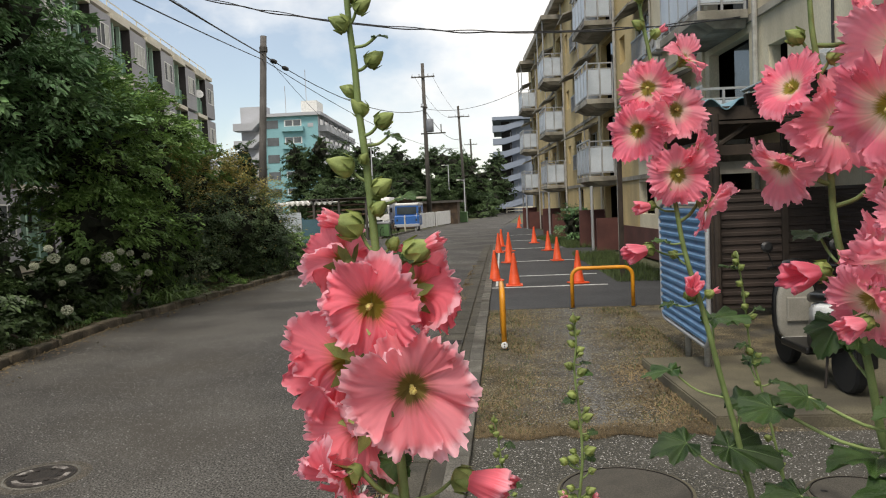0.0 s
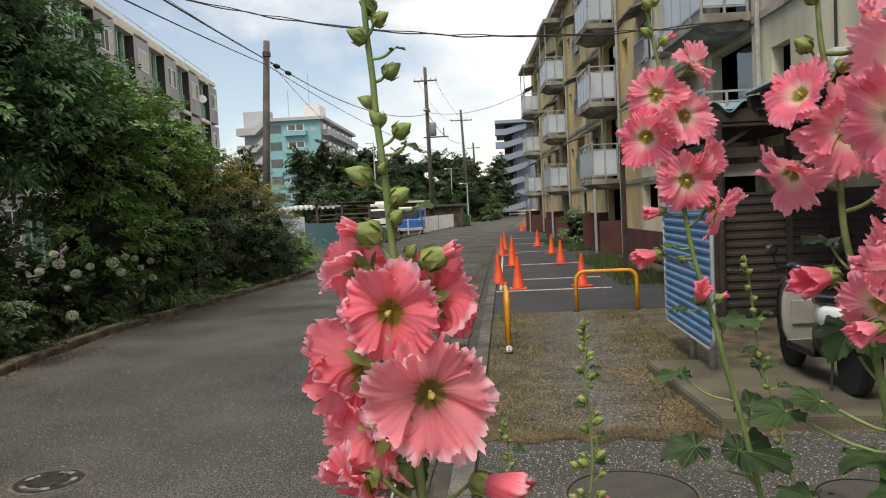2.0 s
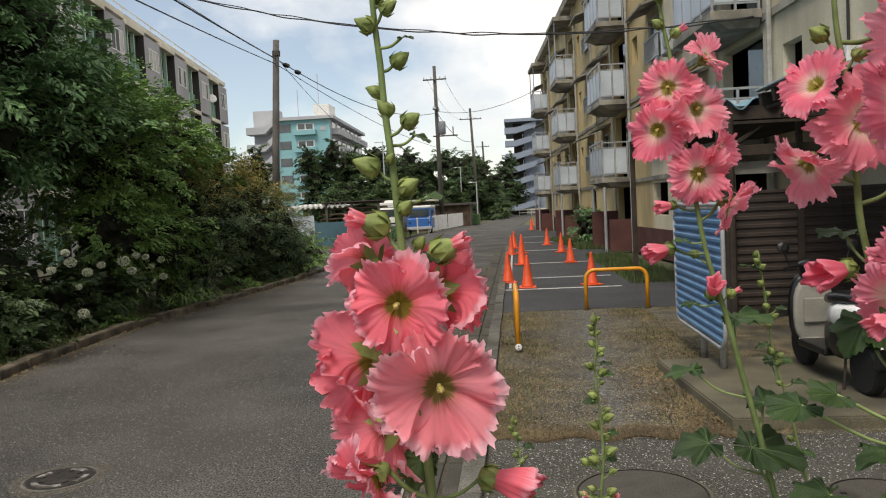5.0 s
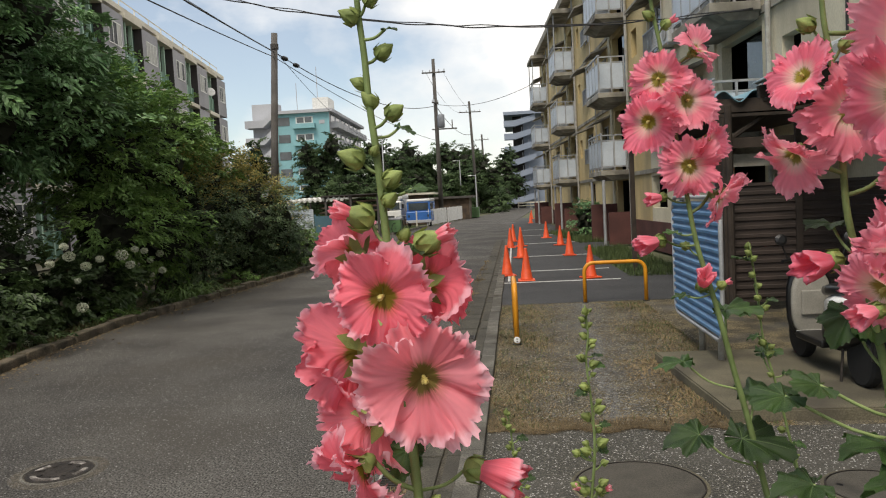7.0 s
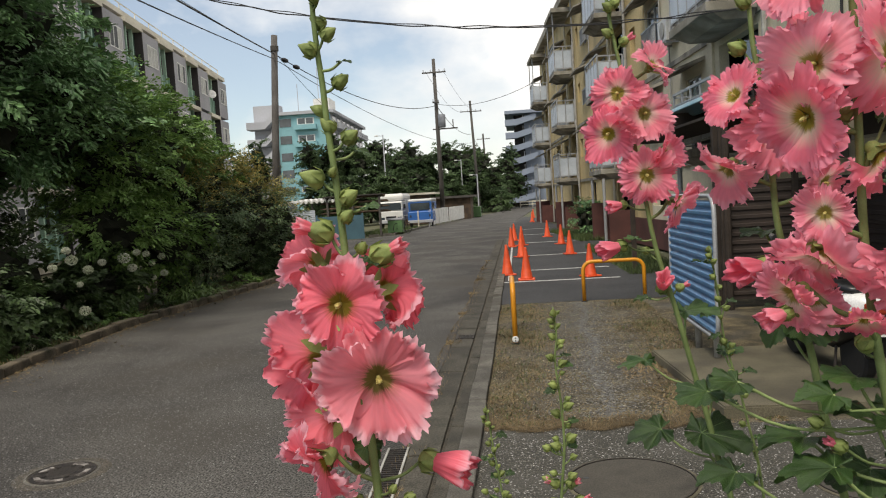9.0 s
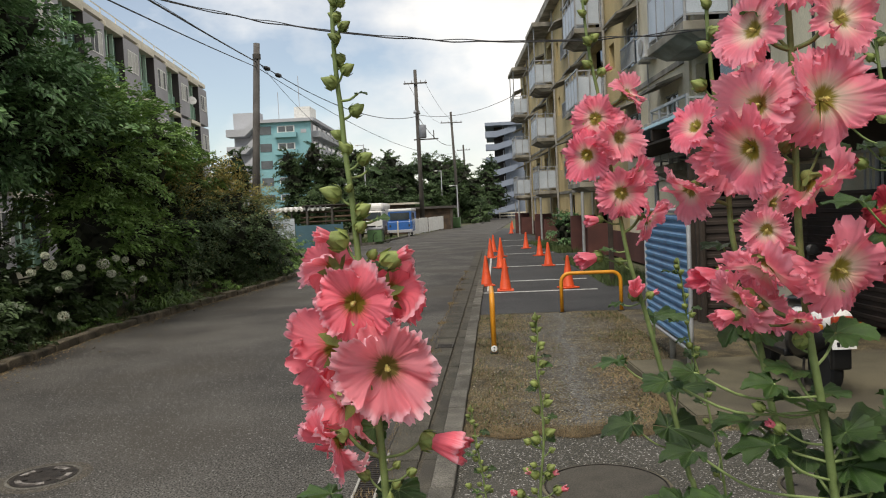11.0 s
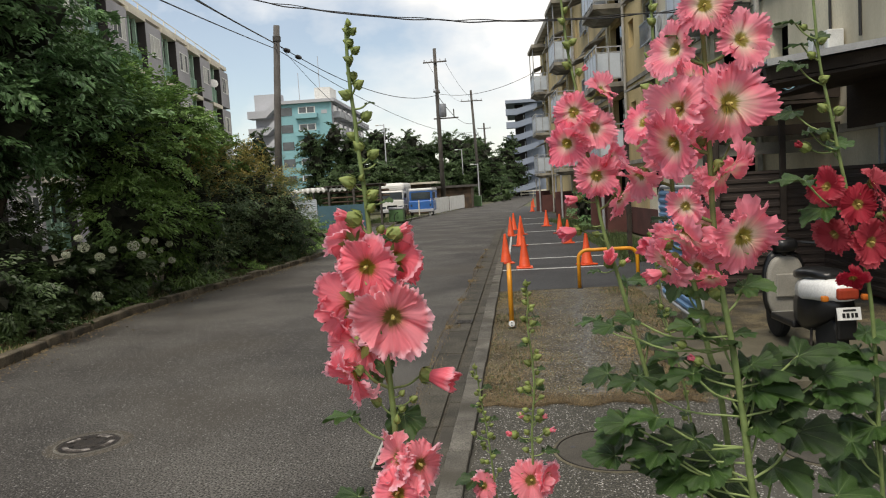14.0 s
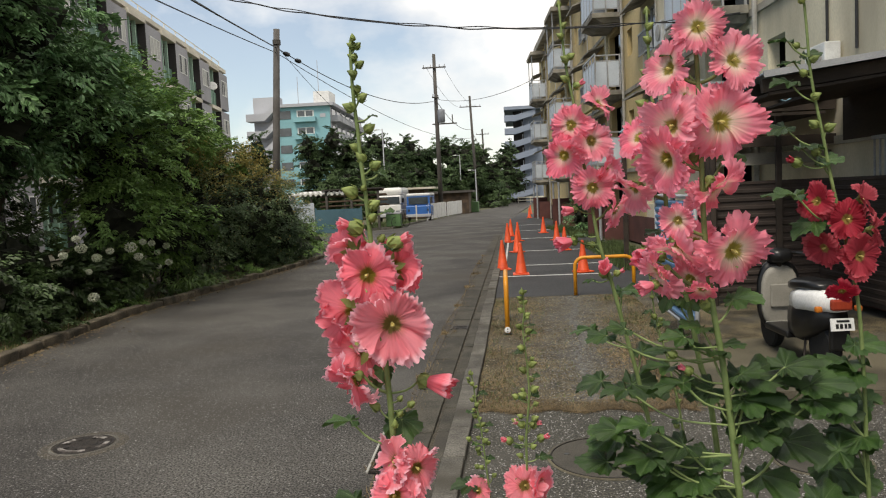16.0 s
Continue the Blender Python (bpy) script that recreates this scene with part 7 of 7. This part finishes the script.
        blade, veins = LEAVES[i % 3]
        lf = part("leaf", blade, None, root)
        lf.matrix_basis = Matrix.Translation(-o) @ frame_to(base, d, size=min(wd, 0.15) * 0.98, spin=math.copysign(rr.uniform(-0.45, 0.4), d.x), axis="X")
        part("vein", veins, None, lf)
        st = near(z - (0.02 + wd * 0.35 if wd > 0.045 else 0.004))
        stalk(st, base, 0.0014 + wd * 0.006, root, M_PETIOLE)
    return root


A = dict(y=0.72,
  stem=[(-0.1, 1.225), (-0.104, 1.3), (-0.106, 1.375), (-0.11, 1.448), (-0.115, 1.521), (-0.12, 1.594), (-0.124, 1.648), (-0.127, 1.701), (-0.13, 1.745), (-0.134, 1.789), (-0.136, 1.833), (-0.139, 1.868), (-0.141, 1.911), (-0.141, 1.954), (-0.14, 1.976)],
  flowers=[(-0.126, 1.604, 0.104, -6, -4), (-0.089, 1.524, 0.124, 14, -12), (-0.165, 1.645, 0.071, -128, 28), (-0.087, 1.61, 0.08, 142, 8), (-0.168, 1.542, 0.11, -118, -6), (-0.151, 1.473, 0.095, -132, -28), (-0.165, 1.429, 0.088, -52, -34), (-0.102, 1.298, 0.078, -46, 5), (-0.062, 1.288, 0.083, 40, -6), (-0.101, 1.249, 0.088, -10, 10)],
  buds=[(-0.077, 1.654, 0.045, 70, 1), (-0.156, 1.681, 0.047, -75, 1), (-0.106, 1.661, 0.023, 30, 0), (-0.115, 1.696, 0.026, 40, 0), (-0.121, 1.711, 0.021, -30, 0), (-0.11, 1.716, 0.031, 55, 0), (-0.158, 1.738, 0.038, -75, 0), (-0.129, 1.743, 0.017, 30, 0), (-0.105, 1.778, 0.029, 60, 0), (-0.136, 1.793, 0.028, -30, 0), (-0.146, 1.809, 0.026, -65, 0), (-0.114, 1.838, 0.029, 60, 0), (-0.151, 1.872, 0.029, -60, 0), (-0.122, 1.886, 0.026, 60, 0), (-0.14, 1.901, 0.026, -50, 0), (-0.14, 1.923, 0.023, -60, 0), (-0.124, 1.938, 0.023, 60, 0), (-0.141, 1.951, 0.024, -60, 0), (-0.127, 1.967, 0.021, 50, 0), (-0.141, 1.968, 0.021, -60, 0), (-0.134, 1.979, 0.017, 0, 0), (-0.038, 1.432, 0.055, 85, 2), (-0.068, 1.39, 0.021, 50, 0), (-0.136, 1.383, 0.026, -75, 0), (-0.087, 1.4, 0.017, 30, 0), (-0.101, 1.357, 0.023, 10, 0), (-0.089, 1.373, 0.021, 40, 0), (-0.119, 1.263, 0.021, -40, 0), (-0.074, 1.285, 0.019, 50, 0), (-0.086, 1.239, 0.021, 40, 0), (-0.097, 1.259, 0.019, 20, 0)],
  leaves=[(-0.124, 1.426, 0.054, -20, -55), (-0.2, 1.362, 0.073, -80, 12), (-0.089, 1.333, 0.08, 10, -45), (-0.091, 1.646, 0.029, 60, -30), (-0.078, 1.641, 0.035, 60, -40), (-0.099, 1.761, 0.029, 70, -30), (-0.094, 1.597, 0.026, 70, 0), (-0.137, 1.631, 0.029, -40, 10), (-0.197, 1.231, 0.078, -80, 5), (-0.087, 1.703, 0.026, 75, 5), (-0.106, 1.854, 0.019, 70, 0)])
B = dict(y=1.27,
  stem=[(0.416, 1.098), (0.4, 1.173), (0.376, 1.288), (0.351, 1.39), (0.327, 1.492), (0.299, 1.595), (0.284, 1.686), (0.266, 1.804), (0.252, 1.912), (0.239, 1.983), (0.231, 2.054), (0.225, 2.141)],
  flowers=[(0.24, 1.868, 0.104, -20, -5), (0.287, 1.831, 0.101, 18, 0), (0.222, 1.8, 0.104, -30, -15), (0.285, 1.725, 0.11, 5, -10), (0.307, 1.914, 0.074, 50, 30), (0.339, 1.67, 0.088, 60, -30), (0.319, 1.76, 0.074, 50, -20)],
  buds=[(0.23, 1.614, 0.048, -80, 2), (0.238, 1.684, 0.033, -80, 2), (0.307, 1.538, 0.046, 0, 2), (0.341, 1.529, 0.028, 70, 1), (0.263, 1.959, 0.031, 60, 1), (0.228, 1.976, 0.031, -60, 0), (0.23, 1.904, 0.028, -60, 0), (0.23, 2.019, 0.03, -60, 0), (0.251, 2.026, 0.028, 60, 0), (0.222, 2.071, 0.026, -60, 0), (0.236, 2.097, 0.025, 40, 0), (0.225, 2.146, 0.023, 0, 0), (0.278, 1.596, 0.025, -60, 0)],
  leaves=[(0.245, 1.393, 0.084, -80, -10), (0.259, 1.266, 0.102, -85, -15), (0.384, 1.482, 0.102, 70, 5), (0.43, 1.342, 0.122, 80, 10), (0.27, 1.508, 0.038, -80, 0), (0.252, 1.619, 0.038, -80, 10), (0.41, 1.259, 0.14, 60, -10)])
C = dict(y=0.90,
  stem=[(0.454, 1.27), (0.429, 1.406), (0.417, 1.48), (0.399, 1.567), (0.381, 1.646), (0.376, 1.712), (0.368, 1.809), (0.359, 1.866), (0.356, 1.905), (0.353, 1.968), (0.352, 2.03)],
  flowers=[(0.378, 1.764, 0.125, 10, -5), (0.33, 1.811, 0.078, -55, 25), (0.32, 1.719, 0.075, -65, -40), (0.418, 1.872, 0.102, 30, 20), (0.433, 1.799, 0.088, 50, 0), (0.435, 1.696, 0.081, 40, -10), (0.422, 1.618, 0.102, 20, -20), (0.412, 1.553, 0.095, -40, -30)],
  buds=[(0.352, 1.609, 0.054, -60, 2), (0.337, 1.871, 0.034, -70, 0), (0.384, 1.843, 0.03, 60, 0), (0.344, 1.924, 0.03, -60, 0), (0.363, 1.942, 0.027, 60, 0), (0.348, 1.981, 0.024, -50, 0), (0.358, 2.005, 0.023, 50, 0), (0.352, 2.033, 0.02, 0, 0)],
  leaves=[(0.356, 1.639, 0.061, -60, 0), (0.38, 1.511, 0.075, -30, -40), (0.424, 1.513, 0.081, 30, -30)])
Dk = dict(y=0.70,
  stem=[(0.465, 1.064), (0.44, 1.223), (0.428, 1.349), (0.416, 1.454), (0.403, 1.541), (0.394, 1.643), (0.391, 1.769), (0.388, 1.894), (0.382, 1.976), (0.376, 2.074), (0.375, 2.154)],
  flowers=[(0.384, 1.951, 0.098, 0, 0), (0.437, 1.902, 0.109, 25, 10), (0.417, 1.812, 0.144, 20, -5), (0.344, 1.897, 0.092, -60, 10), (0.346, 1.811, 0.101, -50, -5), (0.338, 1.76, 0.109, -60, -20), (0.41, 1.716, 0.101, 50, -50), (0.35, 1.669, 0.07, -30, -15), (0.353, 1.624, 0.101, -70, -60), (0.433, 1.619, 0.144, 25, -15), (0.325, 1.589, 0.083, -75, -25), (0.383, 1.565, 0.053, -20, -60)],
  buds=[(0.31, 1.579, 0.032, -80, 2), (0.386, 1.766, 0.026, 40, 0), (0.398, 1.609, 0.026, 60, 0), (0.399, 1.541, 0.032, 40, 0), (0.337, 1.466, 0.023, -60, 0), (0.372, 2.009, 0.03, -50, 0), (0.394, 2.031, 0.027, 50, 0), (0.376, 2.089, 0.026, -40, 0), (0.375, 2.158, 0.023, 0, 0), (0.361, 1.439, 0.026, -60, 1)],
  leaves=[(0.348, 1.917, 0.053, -60, 20), (0.448, 1.761, 0.053, 70, 0), (0.23, 1.324, 0.097, -85, -15), (0.323, 1.312, 0.105, -70, -5), (0.323, 1.418, 0.089, -80, -10), (0.225, 1.488, 0.061, -80, -10), (0.508, 1.42, 0.15, 80, 8), (0.49, 1.347, 0.127, 60, -10), (0.355, 1.259, 0.097, -60, -20), (0.38, 1.473, 0.088, -40, 20), (0.46, 1.546, 0.07, 70, 10), (0.287, 1.273, 0.097, -80, -10), (0.384, 1.394, 0.083, -50, -10), (0.251, 1.399, 0.068, -85, 0), (0.445, 1.469, 0.061, 60, 10), (0.228, 1.348, 0.081, -80, 5), (0.275, 1.356, 0.089, -60, 15), (0.289, 1.298, 0.089, -70, 0), (0.321, 1.253, 0.111, -50, -10), (0.482, 1.389, 0.103, 60, 10), (0.539, 1.446, 0.096, 75, 15), (0.578, 1.386, 0.096, 70, 0), (0.338, 1.493, 0.06, -60, 10), (0.459, 1.432, 0.066, 30, 20), (0.371, 1.504, 0.069, -70, 15), (0.319, 1.437, 0.081, -75, 10), (0.255, 1.505, 0.051, -80, 10), (0.579, 1.414, 0.101, 70, 12), (0.519, 1.371, 0.093, 50, 5), (0.475, 1.331, 0.101, 30, -10), (0.551, 1.302, 0.117, 45, -5), (0.507, 1.239, 0.117, 30, -15), (0.601, 1.223, 0.117, 60, -5), (0.379, 1.283, 0.093, -40, -10), (0.273, 1.305, 0.093, -70, 8), (0.21, 1.288, 0.085, -80, 5), (0.403, 1.218, 0.109, -20, -20)])
E = dict(y=1.28,
  stem=[(0.893, 0.874), (0.886, 1.083), (0.879, 1.29), (0.865, 1.468), (0.818, 1.695), (0.798, 1.808), (0.773, 1.944), (0.764, 2.054), (0.755, 2.164), (0.752, 2.26)],
  flowers=[(0.838, 1.63, 0.138, 5, 0), (0.867, 1.546, 0.151, 20, -5), (0.779, 1.672, 0.112, -55, 10), (0.794, 1.565, 0.112, -60, -20), (0.876, 1.672, 0.099, 50, 15), (0.824, 1.47, 0.092, -20, -50), (0.904, 1.603, 0.105, 60, 0)],
  buds=[(0.737, 1.763, 0.04, -70, 1), (0.77, 1.846, 0.035, -50, 0), (0.816, 1.837, 0.035, 60, 0), (0.774, 1.784, 0.035, -60, 0), (0.739, 2.02, 0.026, -60, 0), (0.78, 1.987, 0.029, 60, 0), (0.749, 1.958, 0.029, -60, 0), (0.783, 1.906, 0.032, 60, 0), (0.748, 2.116, 0.026, -60, 0), (0.773, 2.15, 0.026, 60, 0), (0.752, 2.26, 0.021, 0, 0)],
  leaves=[(0.698, 2.03, 0.066, -80, 15), (0.701, 1.938, 0.078, -80, 0), (0.786, 1.998, 0.059, 60, 0), (0.715, 1.98, 0.059, -80, 0), (0.78, 1.796, 0.078, 60, 10), (0.697, 1.833, 0.078, -70, -20), (0.687, 1.692, 0.118, -80, 10), (0.744, 1.612, 0.105, -40, -20), (0.826, 1.763, 0.078, 60, 10), (0.813, 1.279, 0.171, -80, 0), (0.883, 1.187, 0.211, 0, 0), (0.808, 1.111, 0.197, -60, -20), (0.866, 1.006, 0.211, 20, -20), (0.787, 1.215, 0.145, -70, -5), (0.914, 1.005, 0.211, 60, -20), (0.909, 1.338, 0.118, 60, 5), (0.821, 1.3, 0.161, -60, 10), (0.785, 1.191, 0.173, -70, 0), (0.841, 1.115, 0.186, -40, -10), (0.761, 1.104, 0.161, -75, -5)])
Y1 = dict(y=1.34,
  stem=[(0.113, 1.058), (0.116, 1.138), (0.125, 1.223), (0.123, 1.305), (0.116, 1.387), (0.121, 1.437), (0.117, 1.492)],
  flowers=[(0.107, 1.005, 0.109, 10, 20), (0.148, 1.008, 0.068, 50, 0)],
  buds=[(0.117, 1.485, 0.022, 0, 0), (0.109, 1.468, 0.02, -50, 0), (0.126, 1.457, 0.02, 50, 0), (0.11, 1.438, 0.024, -50, 0), (0.131, 1.426, 0.024, 50, 0), (0.104, 1.397, 0.026, -60, 0), (0.133, 1.386, 0.026, 60, 0), (0.106, 1.347, 0.026, -60, 0), (0.14, 1.305, 0.03, 60, 0), (0.108, 1.291, 0.028, -60, 0), (0.143, 1.243, 0.032, 60, 0), (0.105, 1.229, 0.03, -60, 0), (0.098, 1.156, 0.034, -60, 1), (0.14, 1.151, 0.032, 60, 1), (0.067, 1.115, 0.035, -70, 1), (0.156, 1.12, 0.035, 70, 1), (0.085, 1.164, 0.027, -50, 0), (0.141, 1.171, 0.027, 50, 0), (0.088, 1.227, 0.025, -50, 0), (0.094, 1.075, 0.025, -73.222, 0), (0.134, 1.102, 0.024, 61.69, 0), (0.099, 1.121, 0.023, -31.212, 0), (0.133, 1.156, 0.022, 41.357, 0), (0.099, 1.178, 0.022, -68.085, 0), (0.144, 1.206, 0.021, 74.93, 0), (0.107, 1.238, 0.02, -69.389, 0), (0.137, 1.264, 0.019, 55.15, 0), (0.112, 1.285, 0.019, -54.298, 0), (0.138, 1.317, 0.018, 43.914, 0), (0.108, 1.348, 0.017, -51.334, 0), (0.13, 1.366, 0.016, 66.549, 0), (0.107, 1.402, 0.016, -30.803, 0), (0.13, 1.419, 0.015, 63.842, 0), (0.111, 1.457, 0.014, -46.867, 0), (0.127, 1.483, 0.013, 40.753, 0)],
  leaves=[(0.143, 1.381, 0.026, 80, -10), (0.1, 1.336, 0.026, -80, -10), (0.144, 1.222, 0.03, 70, -30), (0.164, 1.072, 0.054, 70, 0), (0.07, 0.959, 0.082, -60, -10), (0.088, 1.089, 0.031, -70, 13.509), (0.141, 1.151, 0.03, 70, -7.41), (0.1, 1.213, 0.027, -70, 7.526), (0.148, 1.275, 0.026, 70, 1.136), (0.098, 1.337, 0.031, -70, -0.628), (0.141, 1.399, 0.026, 70, 3.05)])
Y2 = dict(y=1.66,
  stem=[(-0, 0.872), (-0.012, 1.012), (-0.026, 1.117), (-0.035, 1.194), (-0.039, 1.217)],
  flowers=[(-0.033, 0.859, 0.088, -30, 20)],
  buds=[(-0.039, 1.209, 0.022, 0, 0), (-0.048, 1.192, 0.019, -50, 0), (-0.032, 1.179, 0.022, 50, 0), (-0.04, 1.131, 0.022, -50, 0), (-0.021, 1.117, 0.022, 50, 0), (-0.035, 1.079, 0.025, -50, 0), (-0.007, 1.053, 0.027, 50, 0), (0, 1.009, 0.027, 50, 0), (-0.055, 1.014, 0.026, -50, 0), (-0.023, 0.981, 0.026, 50, 0), (-0.034, 0.93, 0.026, -40, 0), (-0.017, 0.881, 0.025, -44.943, 0), (0.021, 0.905, 0.024, 42.266, 0), (-0.021, 0.929, 0.023, -45.66, 0), (0.005, 0.945, 0.022, 58.49, 0), (-0.027, 0.967, 0.022, -33.376, 0), (0.007, 0.996, 0.021, 30.93, 0), (-0.027, 1.014, 0.02, -48.136, 0), (0.004, 1.039, 0.019, 56.557, 0), (-0.026, 1.052, 0.019, -41.314, 0), (-0.015, 1.072, 0.018, 39.558, 0), (-0.036, 1.099, 0.017, -66.222, 0), (-0.012, 1.124, 0.016, 32.225, 0), (-0.034, 1.137, 0.016, -64.693, 0), (-0.023, 1.165, 0.015, 48.166, 0), (-0.047, 1.18, 0.014, -58.643, 0), (-0.032, 1.207, 0.013, 41.935, 0)],
  leaves=[(-0.031, 1.041, 0.029, -70, -10), (-0.086, 0.871, 0.096, -80, 5), (-0.025, 0.897, 0.026, -70, -9.667), (0.013, 0.946, 0.033, 70, -2.962), (-0.037, 0.995, 0.029, -70, -2.973), (0.013, 1.044, 0.031, 70, -1.952), (-0.051, 1.094, 0.029, -70, 13.859), (-0.001, 1.143, 0.033, 70, -11.983)])
Y3 = dict(y=1.40,
  stem=[(0.504, 1.105), (0.482, 1.235), (0.464, 1.319), (0.443, 1.404), (0.432, 1.508), (0.422, 1.585)],
  flowers=[],
  buds=[(0.422, 1.582, 0.021, 0, 0), (0.414, 1.57, 0.019, -50, 0), (0.429, 1.559, 0.019, 50, 0), (0.422, 1.529, 0.021, -50, 0), (0.439, 1.507, 0.021, 50, 0), (0.428, 1.487, 0.021, -60, 0), (0.453, 1.466, 0.021, 60, 0), (0.436, 1.404, 0.025, -50, 0), (0.456, 1.382, 0.025, 50, 0), (0.484, 1.128, 0.024, -46.384, 0), (0.497, 1.188, 0.023, 55.555, 0), (0.465, 1.243, 0.022, -44.794, 0), (0.48, 1.297, 0.02, 55.014, 0), (0.451, 1.343, 0.019, -74.914, 0), (0.457, 1.396, 0.018, 45.998, 0), (0.432, 1.452, 0.016, -53.549, 0), (0.44, 1.506, 0.015, 61.678, 0), (0.415, 1.558, 0.014, -50.05, 0)],
  leaves=[(0.395, 1.561, 0.042, -80, 20), (0.393, 1.463, 0.042, -80, 10), (0.466, 1.382, 0.063, 70, 10), (0.479, 1.139, 0.03, -70, -1.231), (0.507, 1.208, 0.03, 70, -19.576), (0.457, 1.276, 0.027, -70, 14.573), (0.489, 1.345, 0.034, 70, -3.642), (0.418, 1.414, 0.033, -70, -12.606), (0.457, 1.482, 0.027, 70, -1.883)])
hollyhock("tall hollyhock with coral-pink ruffled flowers and green buds", A, "coral", 1, 0.0085)
hollyhock("leaning hollyhock with rose-pink frilled flowers", B, "pink", 2, 0.009, 0.03, 0.94)
hollyhock("hollyhock with large pink ruffled flowers and pink buds", C, "pink", 3, 0.0085, 0.03, 0.9)
hollyhock("tall hollyhock crowded with pale-centred pink flowers", Dk, "pale", 4, 0.0095, 0.03, 0.8)
hollyhock("hollyhock with crimson flowers and green upper leaves", E, "red", 5, 0.0085, 0.03, 0.67)
hollyhock("young hollyhock spike of green buds with low pink flowers", Y1, "coral", 6, 0.0055, 0.02)
hollyhock("slender young hollyhock spike of green buds", Y2, "coral", 7, 0.005, 0.02)
hollyhock("thin hollyhock side spike with green buds", Y3, "pink", 8, 0.005, 0.02)
